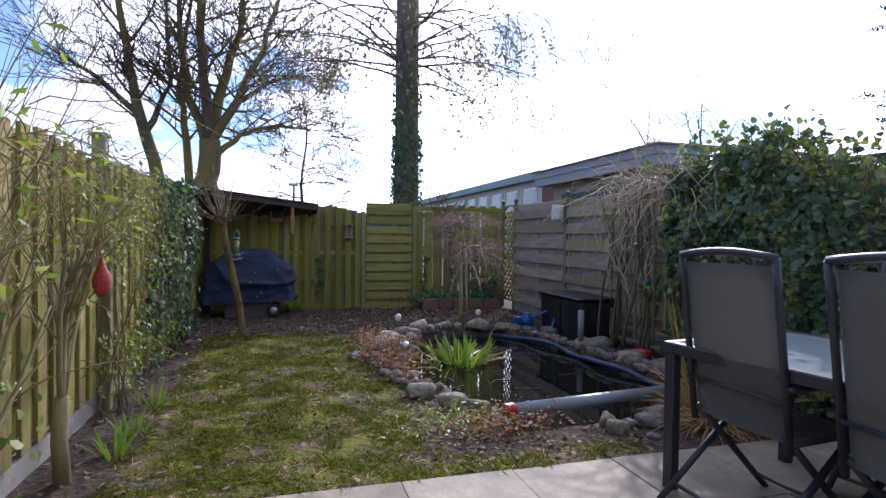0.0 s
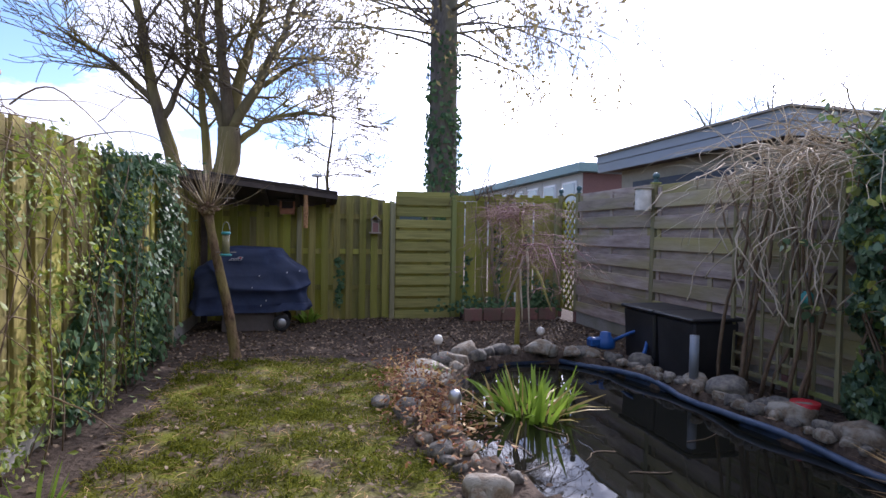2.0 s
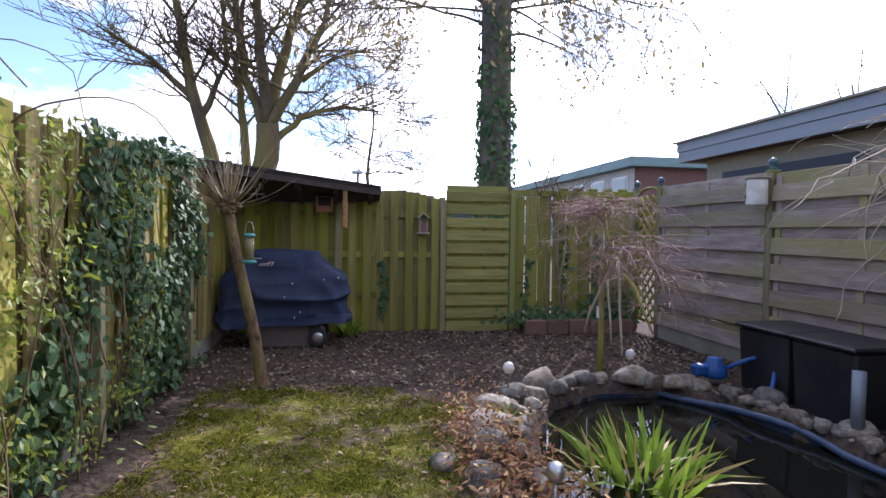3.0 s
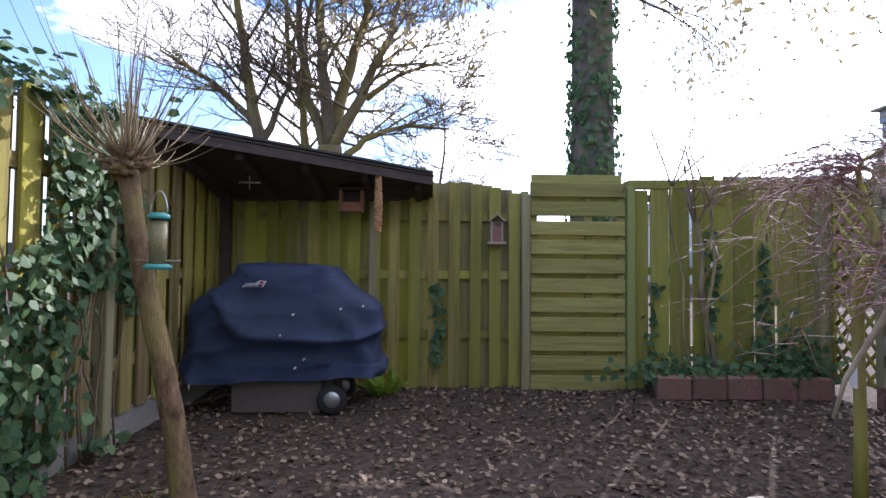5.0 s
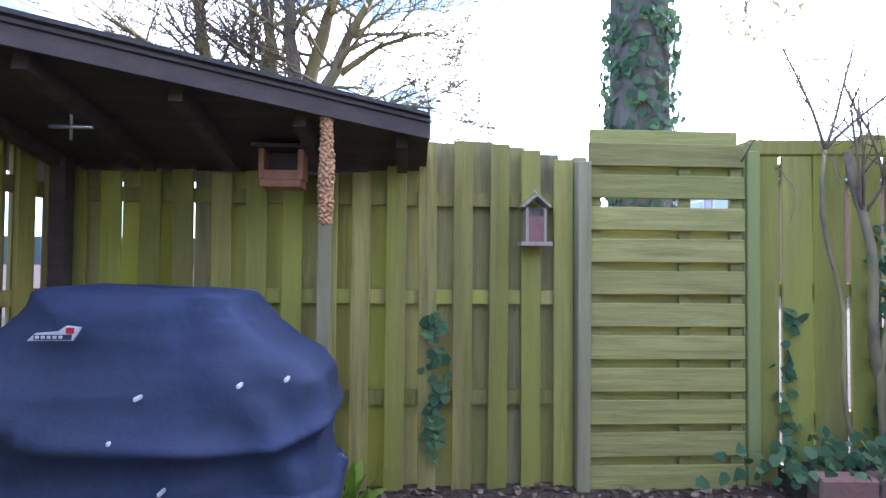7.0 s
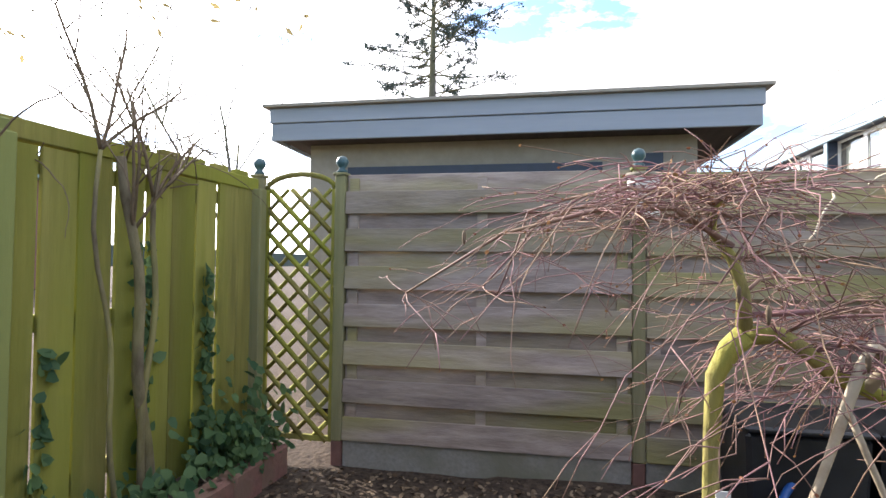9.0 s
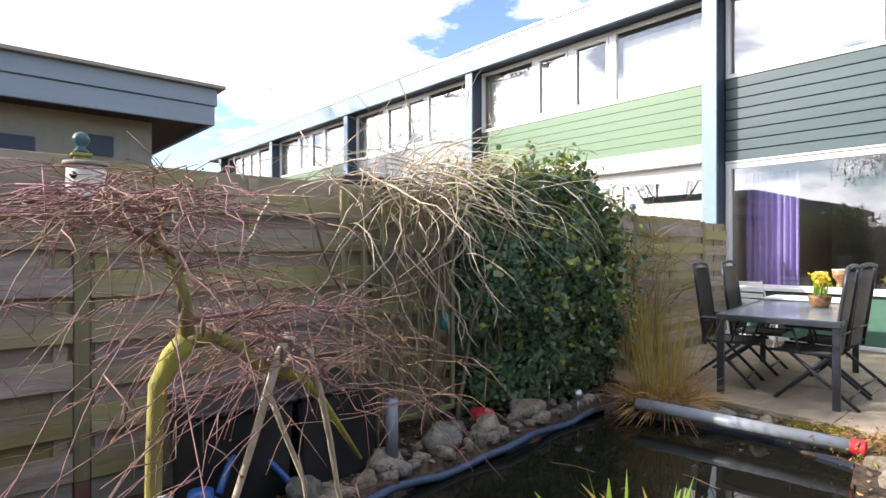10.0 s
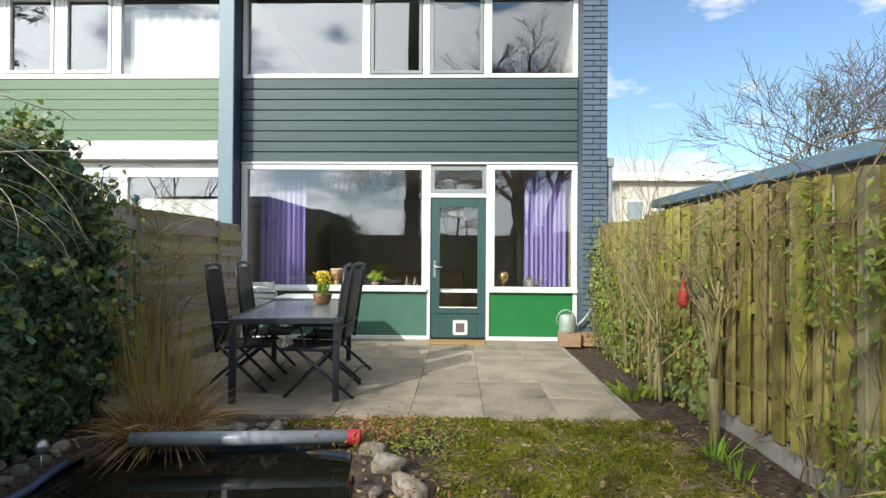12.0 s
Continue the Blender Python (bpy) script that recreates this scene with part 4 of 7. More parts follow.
for i in range(4):
    part("balcony_panel", box(-15.3 + i * 1.75, -13.75 + i * 1.75, -25.85, -25.75, 2.1, 2.9), "dullgreen" if i % 2 else "greenpanel", ab, "green balcony panel")
single("backdrop", box(-300, 300, 120, 121, -1, 5.5), "pine", "distant line of dark trees", "backdrop", kind="structure")

# ---- patio furniture ----
TABLE = pose(2.93, 2.05, 0, 0, 0, 8)


def make_table():
    t = thing("garden_table", "dark metal garden table with a grey glass top on the patio", "table", at=TABLE)
    L, W = 0.95, 0.47
    part("tabletop", box(-W + 0.03, W - 0.03, -L + 0.03, L - 0.03, 0.712, 0.722, 0.002), "tableglass", t, "reflecting grey glass top")
    for a in ((-W, W, -L, -L + 0.05), (-W, W, L - 0.05, L)):
        part("edge_rail", box(a[0], a[1], a[2], a[3], 0.672, 0.726, 0.006), "chair", t)
    for a in ((-W, -W + 0.05), (W - 0.05, W)):
        part("edge_rail", box(a[0], a[1], -L + 0.05, L - 0.05, 0.672, 0.726, 0.006), "chair", t)
    for sx in (-1, 1):
        for sy in (-1, 1):
            part("leg", box(sx * (W - 0.035) - 0.028, sx * (W - 0.035) + 0.028, sy * (L - 0.035) - 0.028, sy * (L - 0.035) + 0.028, 0.0, 0.672, 0.005), "chair", t)


def make_chair(m):
    """A high-backed folding recliner; it faces +x in its own frame."""
    c = thing("garden_chair", "dark folding garden chair with a high grey textile back", "chair", "chairs round the garden table", at=m)
    w = 0.245

    def back(u):   # along the slightly reclined back
        return (-0.02 - 0.10 * u, 0.42 + 0.76 * u)
    for s in (-1, 1):
        x0, z0 = back(-0.05)
        x1, z1 = back(0.97)
        tube_part("back_post", [[((x0, s * w, z0), 0.016), ((x1 + 0.02, s * w, z1 - 0.15), 0.016), ((x1, s * w, z1), 0.016)]], "chair", c, sides=8)
    xt, zt = back(0.97)
    tube_part("top_rail", [[((xt, -w + 2 * w * k / 8, zt + 0.022 * math.sin(math.pi * k / 8)), 0.018) for k in range(9)]], "chair", c, sides=8)
    bm = bmesh.new()
    rows = [[bm.verts.new((back(u)[0] + 0.012 - 0.025 * math.sin(math.pi * (k / 6)), -w + 0.018 + (2 * w - 0.036) * k / 6, back(u)[1])) for k in range(7)] for u in (0.0, 0.2, 0.4, 0.6, 0.8, 0.93)]
    for p, q in zip(rows, rows[1:]):
        for k in range(6):
            bm.faces.new((p[k], p[k + 1], q[k + 1], q[k]))
    bmesh.ops.solidify(bm, geom=bm.faces[:], thickness=0.006)
    part("backrest", bm, "textile", c, "grey woven textile back", True)
    x2, z2 = back(0.22)
    tube_part("cross_bar", [bar((x2 - 0.01, -w, z2), (x2 - 0.01, w, z2), 0.010)], "chair", c, sides=6)
    part("seat", box(0.0, 0.44, -w + 0.02, w - 0.02, 0.415, 0.425, 0.004), "textile", c, "grey woven textile seat")
    for s in (-1, 1):
        tube_part("seat_rail", [bar((-0.03, s * w, 0.42), (0.46, s * w, 0.43), 0.014)], "chair", c, sides=6)
        tube_part("leg", [bar((0.30, s * (w + 0.02), 0.43), (-0.20, s * (w + 0.02), 0.0), 0.016)], "chair", c, sides=8)
        tube_part("leg", [bar((-0.02, s * (w - 0.02), 0.45), (0.42, s * (w - 0.02), 0.0), 0.016)], "chair", c, sides=8)
        part("armrest", box(-0.06, 0.34, s * (w + 0.01) - 0.025, s * (w + 0.01) + 0.025, 0.635, 0.66, 0.01), "chair", c)
        tube_part("arm_support", [bar((0.22, s * (w + 0.01), 0.43), (0.28, s * (w + 0.01), 0.64), 0.011)], "chair", c, sides=6)
    for x, z in ((-0.12, 0.07), (0.34, 0.08)):
        tube_part("stretcher", [bar((x, -w, z), (x, w, z), 0.010)], "chair", c, sides=6)
    return c


make_table()
ch = make_chair(pose(2.45, 2.55, 0, 0, 0, 3))
copy_thing(ch, pose(2.48, 1.86, 0, 0, 0, -2))
copy_thing(ch, pose(3.52, 2.5, 0, 0, 0, 190))
copy_thing(ch, pose(3.56, 1.70, 0, 0, 0, 186))


def make_side_table():
    t = thing("side_table", "small white folding table beside the house wall", "table", at=pose(3.25, 0.42, 0, 0, 0, 4))
    part("tabletop", box(-0.42, 0.42, -0.3, 0.3, 0.70, 0.72, 0.004), "white", t)
    for s in (-1, 1):
        tube_part("leg", [bar((s * 0.36, -0.25, 0.0), (s * 0.36, 0.25, 0.70), 0.011)], "white", t, sides=6)
        tube_part("leg", [bar((s * 0.33, 0.25, 0.0), (s * 0.33, -0.25, 0.70), 0.011)], "white", t, sides=6)


def make_slat_chair():
    c = thing("folding_chair", "white slatted folding chair by the house wall", "chair", at=pose(3.95, 0.1, 0, 0, 0, 175))
    for z in (0.62, 0.70, 0.78, 0.86):
        part("back_slat", box(-0.2, 0.2, -0.245 + 0.12 * (0.62 - z), -0.225 + 0.12 * (0.62 - z), z - 0.028, z + 0.028, 0.004), "white", c)
    for k in range(5):
        part("seat_slat", box(-0.2, 0.2, -0.2 + k * 0.085, -0.13 + k * 0.085, 0.44, 0.455, 0.003), "white", c)
    for s in (-1, 1):
        tube_part("leg", [bar((s * 0.19, 0.22, 0.0), (s * 0.19, -0.27, 0.9), 0.010)], "white", c, sides=6)
        tube_part("leg", [bar((s * 0.17, -0.25, 0.0), (s * 0.17, 0.2, 0.45), 0.010)], "white", c, sides=6)


make_side_table()
make_slat_chair()
fp = thing("flower_pot", "woven basket of yellow daffodils on the garden table", "flowers", at=TABLE @ pose(-0.18, -0.35, 0.722))
part("pot", lathe([(0.06, 0), (0.085, 0.03), (0.10, 0.09), (0.105, 0.12), (0.095, 0.125)], 18), "drum", fp, "woven brown basket", True)
blade_part("stems", [((R.uniform(-0.06, 0.06), R.uniform(-0.06, 0.06), 0.12), (R.gauss(0, 0.22), R.gauss(0, 0.22), 1), R.uniform(0.12, 0.24), 0.009, 0.1) for _ in range(60)], "iris", fp)
leaf_part("petals", [((R.gauss(0, 0.05), R.gauss(0, 0.05), 0.12 + R.uniform(0.1, 0.24)), (R.gauss(0, 1), R.gauss(0, 1), 0.6)) for _ in range(90)], 0.035, "daffodil", fp, "flake")

# ---- at the house wall ----
single("door_mat", box(0.93, 1.75, -0.42, -0.12, 0.0, 0.02, 0.004), "straw", "flat tan door mat before the garden door", "mat")
pl = thing("brick_stack", "short stack of loose bricks against the house corner", "bricks")
for k in range(3):
    for j, xx in enumerate((-0.62, -0.40)):
        part("brick", box(xx, xx + 0.205, -0.26 + 0.02 * k, -0.12 + 0.015 * j, k * 0.065, k * 0.065 + 0.06, 0.004), "brick", pl)
part("crate", box(-0.39, -0.10, -0.25, -0.03, 0.0, 0.195, 0.006), "brick", pl, "tan stone block")


def make_can(name, label, m, k, material):
    c = thing(name, label, "watering can", at=m)
    part("body", lathe([(0.12 * k, 0), (0.125 * k, 0.01 * k), (0.115 * k, 0.20 * k), (0.105 * k, 0.235 * k), (0.06 * k, 0.25 * k)], 20), material, c, smooth=True)
    tube_part("spout", [[((0.10 * k, 0, 0.06 * k), 0.022 * k), ((0.22 * k, 0, 0.17 * k), 0.016 * k), ((0.31 * k, 0, 0.30 * k), 0.012 * k), ((0.33 * k, 0, 0.32 * k), 0.03 * k)]], material, c, sides=10)
    tube_part("handle", [[((-0.02 * k + 0.13 * k * math.cos(a), 0, 0.17 * k + 0.14 * k * math.sin(a)), 0.009 * k) for a in [math.pi * (0.12 + 1.05 * i / 12) for i in range(13)]]], material, c, sides=8)
    return c


make_can("watering_can", "grey-green zinc watering can on bricks by the wall", pose(-0.22, -0.14, 0.195, 0, 0, 180), 1.0, "can")
make_can("watering_can", "small dark watering can on the window sill indoors", pose(0.22, -0.80, 0.74, 0, 0, 180), 0.7, "bbqbox")
single("inner_sill", box(-0.40, 4.58, -0.95, FRONT_Y - 0.06, 0.70, 0.738, 0.004), "white", "white inner window sill", "sill", kind="structure")


def curtain(x0, x1, label):
    bm = bmesh.new()
    n = 60
    for s in range(n):
        u = x0 + (x1 - x0) * s / (n - 1)
        f = 0.035 * math.sin(s * 0.95) + 0.015 * math.sin(s * 2.3)
        bm.verts.new((u, -1.05 + f * 1.3, 0.06)), bm.verts.new((u, -1.05 + f, 2.5))
    bm.verts.ensure_lookup_table()
    for s in range(n - 1):
        bm.faces.new((bm.verts[2 * s], bm.verts[2 * s + 2], bm.verts[2 * s + 3], bm.verts[2 * s + 1]))
    single("curtain", bm, "purple", label, "curtain", "purple curtains", smooth=True)


curtain(3.75, 4.5, "purple curtain drawn aside behind the large window")
curtain(-0.36, 0.28, "purple curtain drawn aside behind the small window")
for x, k in ((3.42, 1.0), (3.2, 1.15)):
    d = thing("djembe", "carved wooden hand drum on the window sill", "drum", "drums on the sill", at=pose(x, -0.83, 0.738))
    part("body", lathe([(0.065 * k, 0), (0.06 * k, 0.02), (0.04 * k, 0.10), (0.045 * k, 0.14), (0.085 * k, 0.20), (0.088 * k, 0.25 * k)], 16), "drum", d, smooth=True)
    part("skin", lathe([(0.09 * k, 0.25 * k), (0.088 * k, 0.262 * k), (0.05 * k, 0.265 * k)], 16), "drumskin", d, smooth=True)
b = thing("brass_lamp", "brass goblet lamp on the window sill indoors", "lamp", at=pose(0.63, -0.83, 0.738))
part("stem", lathe([(0.06, 0), (0.05, 0.015), (0.015, 0.04), (0.015, 0.09), (0.03, 0.11)], 16), "brass", b, smooth=True)
part("bowl", lathe([(0.03, 0.11), (0.075, 0.16), (0.085, 0.22), (0.06, 0.27), (0.05, 0.275)], 16), "brass", b, smooth=True)
fg = thing("figurine", "small metal figurine of two seated shapes on the sill", "figurine", at=pose(2.05, -0.83, 0.738))
part("bench", box(-0.11, 0.11, -0.03, 0.03, 0.0, 0.07, 0.004), "bbqbox", fg)
part("shape", lathe([(0.03, 0.07), (0.028, 0.12), (0.012, 0.15), (0.02, 0.17), (0.006, 0.19)], 10), "bbqbox", fg, smooth=True, at=pose(-0.06, 0, 0))
part("shape", lathe([(0.03, 0.07), (0.028, 0.11), (0.012, 0.14), (0.02, 0.16), (0.006, 0.18)], 10), "bbqbox", fg, smooth=True, at=pose(0.06, 0, 0))
hp = thing("house_plant", "leafy house plant in a pot on the sill", "plant", at=pose(2.6, -0.84, 0.738))
part("pot", lathe([(0.05, 0), (0.07, 0.1), (0.06, 0.1)], 14), "drum", hp, smooth=True)
leaf_part("foliage", [((R.gauss(0, 0.07), R.gauss(0, 0.05), 0.13 + abs(R.gauss(0, 0.06))), (R.gauss(0, 1), R.gauss(0, 1), 1)) for _ in range(70)], 0.06, "honeysuckle", hp)
sofa = thing("cabinet", "dark low cabinet along the back of the living room", "cabinet")
part("body", box(1.2, 3.6, -5.9, -5.3, 0.03, 0.85, 0.01), "drum", sofa)
pd = thing("pendant_lamp", "white pendant lamp hanging in the living room", "lamp", at=pose(1.35, -2.2, 0))
part("shade", lathe([(0.16, 1.93), (0.16, 2.03), (0.02, 2.06)], 18), "white", pd, smooth=True)
tube_part("cord", [bar((0, 0, 2.06), (0, 0, 2.64), 0.004)], "white", pd, sides=5)
vd = thing("vent_pipe", "grey downpipe head on the house corner", "pipe")
part("head", box(-0.90, -0.80, -0.40, -0.28, 2.55, 2.68, 0.01), "pvc", vd)
tube_part("pipe", [bar((-0.85, -0.34, 0.0), (-0.85, -0.34, 2.56), 0.035)], "pvc", vd, sides=10)

# ---- pond ----
pp = thing("drain_pipe", "grey plastic pipe with a red cap lying over the pond edge", "pipe")
tube_part("pipe", [bar((2.02, 4.02, 0.068), (3.42, 4.16, 0.075), 0.046)], "pvc", pp, sides=18)
part("cap", lathe([(0.042, -0.004), (0.049, 0.0), (0.051, 0.006), (0.051, 0.075), (0.049, 0.08)], 22), "red", pp, "red end cap", False, pose(1.955, 4.0135, 0.068, 0, 90, 5.7))
lin = thing("pond_liner", "blue-black pond liner edge along the stones", "pond liner")
edge = []
for (ax, ay), (bx, by) in zip(POND[6:11], POND[7:12]):
    edge += [(ax + (bx - ax) * k / 4, ay + (by - ay) * k / 4) for k in range(4)]
tube_part("liner_edge", [[((x + 0.015 * math.sin(9 * y), y, -0.03 + 0.02 * math.sin(5 * y)), 0.024) for x, y in edge]], "liner", lin, "rolled blue liner rim", 8)
bs = bmesh.new()
rim = [(x, y) for x, y in POND]
top_ = [bs.verts.new((x, y, -0.04)) for x, y in rim]
low_ = [bs.verts.new((x, y, -0.35)) for x, y in rim]
for k in range(len(rim)):
    j = (k + 1) % len(rim)
    bs.faces.new((top_[k], top_[j], low_[j], low_[k]))
bmesh.ops.solidify(bs, geom=bs.faces[:], thickness=0.01)
part("liner_wall", bs, "liner", lin)


def rock_mesh(seed, sx, sy, sz, material):
    bm = bmesh.new()
    bmesh.ops.create_icosphere(bm, subdivisions=3, radius=1)
    o = Vector((seed * 3.7, seed * 1.3, seed * 7.1))
    rr = random.Random(seed)
    facets = [Vector((rr.gauss(0, 1), rr.gauss(0, 1), rr.gauss(0, 0.8))).normalized() for _ in range(13)]
    for v in bm.verts:
        n = v.co.normalized()
        k = 1 + 0.34 * noise.noise(n * 1.2 + o) + 0.16 * noise.noise(n * 2.6 + o)
        k = min(k, 1.0 / max(0.05, max(n.dot(f) for f in facets)) * 0.70)
        v.co = Vector((n.x * sx, n.y * sy, max(n.z, -0.5) * sz)) * k
    bmesh.ops.smooth_vert(bm, verts=bm.verts[:], factor=0.12, use_axis_x=True, use_axis_y=True, use_axis_z=True)
    return mesh_of(bm, M[material], "rock", True)


ROCKS = [rock_mesh(i, *d) for i, d in enumerate(((1, 0.8, 0.6, "rock_a"), (1, 0.7, 0.75, "rock_b"), (1, 0.9, 0.5, "rock_b"), (1, 0.62, 0.8, "rock_a"), (1, 0.75, 0.62, "rock_a"), (1, 0.85, 0.7, "rock_b")))]


def rock(x, y, s, k, z=None, lab="", rz=None):
    gz = max(ground_z(x, y), -0.06) if z is None else z
    m = Matrix.Translation((x, y, gz + s * 0.16)) @ Matrix.Rotation(R.uniform(0, 6.28) if rz is None else rz, 4, "Z") @ Matrix.Rotation(R.uniform(-0.2, 0.2), 4, "X") @ Matrix.Scale(s, 4)
    o = part("rock", ROCKS[k % 6], None, None, "", False, m)
    tagged(o, lab or ("tan boulder on the pond edge" if ROCKS[k % 6].materials[0] == M["rock_b"] else "grey boulder on the pond edge"), "rock", "rocks round the pond")


PL = []
for (ax, ay), (bx, by) in zip(POND, POND[1:] + POND[:1]):
    PL.append((ax, ay, bx, by))
k = 0
for ax, ay, bx, by in PL:
    ln = math.hypot(bx - ax, by - ay)
    n = max(1, int(ln / (0.11 if ax > 3.4 and bx > 3.4 else 0.17)))
    nx, ny = (by - ay) / ln, -(bx - ax) / ln
    if inside((ax + bx) / 2 + nx * 0.05, (ay + by) / 2 + ny * 0.05, POND):
        nx, ny = -nx, -ny
    for i in range(n):
        u = (i + R.uniform(0.2, 0.8)) / n
        if ay < 4.6 and ax < 2.1 or by < 4.6 and bx < 2.1:
            continue
        x, y = ax + (bx - ax) * u, ay + (by - ay) * u
        back = y > 6.9
        s = R.uniform(0.09, 0.14) if back else R.uniform(0.05, 0.10)
        o = R.uniform(0.05, 0.16)
        rock(x + nx * o, y + ny * o, s, k + R.randrange(3))
        k += 1
        if R.random() < 0.8:
            o2 = R.uniform(0.2, 0.38)
            rock(x + nx * o2, y + ny * o2, R.uniform(0.05, 0.10), k + 1)
for x, y, s, kk in ((2.2, 7.46, 0.19, 1), (2.62, 7.56, 0.15, 0), (3.02, 7.52, 0.2, 2), (3.4, 7.36, 0.16, 4), (1.72, 7.0, 0.2, 2), (1.95, 7.25, 0.17, 0), (1.5, 6.3, 0.19, 3), (1.42, 5.95, 0.14, 0), (1.62, 6.6, 0.2, 5), (1.25, 6.2, 0.11, 4), (1.45, 5.2, 0.10, 0), (1.55, 4.75, 0.14, 1), (1.72, 4.42, 0.13, 5), (1.86, 4.2, 0.10, 1), (3.05, 3.86, 0.13, 2), (3.35, 3.9, 0.12, 0), (3.95, 4.9, 0.2, 5), (3.9, 5.4, 0.17, 1), (3.85, 5.9, 0.2, 0), (3.9, 6.3, 0.15, 2), (4.05, 5.6, 0.14, 4), (3.78, 6.9, 0.15, 0), (2.62, 3.72, 0.10, 1), (2.9, 3.74, 0.12, 4)):
    rock(x, y, s, kk)
for x, y, z in ((1.9, 7.22, 0.24), (3.12, 7.72, 0.20)):
    b = thing("ball_lamp", "small white ball lamp among the pond rocks", "lamp", "ball lamps", at=pose(x, y, 0))
    part("ball", lathe([(0.004, -0.045), (0.03, -0.034), (0.045, 0), (0.03, 0.034), (0.004, 0.045)], 16), "whitelamp", b, smooth=True, at=pose(0, 0, z))
    tube_part("stake", [bar((0, 0, -0.05), (0, 0, z - 0.04), 0.008)], "bbqbox", b, sides=6)
for x, y, z in ((1.62, 5.55, 0.22), (3.95, 4.62, 0.30), (3.75, 4.5, 0.14)):
    b = thing("solar_light", "crackled glass ball solar light on a stake", "lamp", "solar lights", at=pose(x, y, 0))
    part("globe", lathe([(0.004, -0.045), (0.03, -0.034), (0.045, 0), (0.03, 0.034), (0.004, 0.045)], 16), "steel", b, smooth=True, at=pose(0, 0, z))
    tube_part("stake", [bar((0, 0, -0.05), (0, 0, z - 0.04), 0.006)], "steel", b, sides=6)

pump = thing("pond_pump", "blue pond pump with a hose beside the filter boxes", "pump", at=pose(3.72, 7.45, 0.06))
part("body", lathe([(0.09, 0.0), (0.10, 0.02), (0.10, 0.09), (0.06, 0.12), (0.055, 0.16), (0.02, 0.17)], 18), "blueplastic", pump, smooth=True)
part("motor", box(-0.19, -0.05, -0.05, 0.05, 0.02, 0.11, 0.015), "blueplastic", pump)
tube_part("hose", [[((0.05 + 0.22 * math.sin(a) * 0.9, -0.15 - 0.14 * a + 0.05, 0.10 + 0.16 * math.sin(a * 1.1) - 0.03 * a), 0.018) for a in [0.28 * i for i in range(12)]]], "blueplastic", pump, "loose blue hose", 8)
for y0, y1 in ((6.90, 7.42), (6.34, 6.87)):
    fb = thing("filter_box", "black plastic pond filter box with a lid by the fence", "filter box", "pond filter boxes")
    bm = box(3.90, 4.36, y0, y1, -0.03, 0.49, 0.02)
    for v in bm.verts:
        if v.co.z < 0.2:
            v.co.x = 4.13 + (v.co.x - 4.13) * 0.9
            v.co.y = (y0 + y1) / 2 + (v.co.y - (y0 + y1) / 2) * 0.92
    part("tub", bm, "black", fb)
    part("lid", box(3.87, 4.39, y0 - 0.012, y1 + 0.012, 0.492, 0.525, 0.012), "black", fb)
tube_part("outlet_pipe", [bar((3.86, 6.28, 0.02), (3.86, 6.28, 0.40), 0.04)], "pvc").name = "overflow_pipe"
tagged(bpy.data.objects["overflow_pipe"], "blue-grey upright overflow pipe beside the filter box", "pipe")
single("red_bucket", lathe([(0.07, 0.0), (0.09, 0.10), (0.085, 0.10)], 16), "red", "small dark red pot at the foot of the ivy", "pot", smooth=True, at=pose(4.0, 5.35, 0.02))

# ---- covered corner: roof and grill ----
rf = thing("lean_to_roof", "low dark felt-covered lean-to roof over the grill corner", "roof")


def roof_z(x, y=None):
    z = 1.72 + (1.1 - x) * 0.084
    return z if y is None else z - 0.20 * (y - roof_front(x))


def roof_front(x):
    return 9.82 - (1.1 - x) * 0.495


def roof_slab(back, t0, t1, inset, x0=-1.0, x1=1.1):
    bm = bmesh.new()
    vs = []
    for x, y in ((x0, roof_front(x0) + inset), (x1, roof_front(x1) + inset), (x1, back), (x0, back)):
        vs.append((bm.verts.new((x, y, roof_z(x, y) + t0)), bm.verts.new((x, y, roof_z(x, y) + t1))))
    bm.faces.new([v[0] for v in vs][::-1])
    bm.faces.new([v[1] for v in vs])
    for k in range(4):
        a, b = vs[k], vs[(k + 1) % 4]
        bm.faces.new((a[0], b[0], b[1], a[1]))
    return bm


part("felt", roof_slab(10.55, 0.0, 0.016, -0.03), "felt", rf)
part("felt_edge", roof_slab(10.5, -0.018, -0.003, -0.012), "darkwood", rf)
part("boarding", roof_slab(10.5, -0.04, -0.02, 0.02), "darkwood", rf)
for k in range(5):
    x = -0.62 + k * 0.4
    y0 = roof_front(x) + 0.12
    r = part("rafter", box(-0.025, 0.025, 0.0, 10.2 - y0, -0.06, 0.0), "darkwood", rf)
    r.matrix_basis = Matrix.Translation((x, y0, roof_z(x, y0) - 0.042)) @ Matrix.Rotation(-math.atan(0.20), 4, "X")
fb_ = bmesh.new()
for x in (-1.0, 1.1):
    for dy, dz in ((0.0, -0.085), (0.025, -0.085), (0.025, -0.02), (0.0, -0.02)):
        fb_.verts.new((x, roof_front(x) + dy, roof_z(x) + dz))
fb_.verts.ensure_lookup_table()
for k in range(4):
    fb_.faces.new((fb_.verts[k], fb_.verts[(k + 1) % 4], fb_.verts[4 + (k + 1) % 4], fb_.verts[4 + k]))
fb_.faces.new(fb_.verts[0:4][::-1]), fb_.faces.new(fb_.verts[4:8])
part("fascia", fb_, "darkwood", rf)
part("support_post", box(-0.64, -0.57, 10.1, 10.17, -0.1, roof_z(-0.6, 10.1) - 0.06), "darkwood", rf)
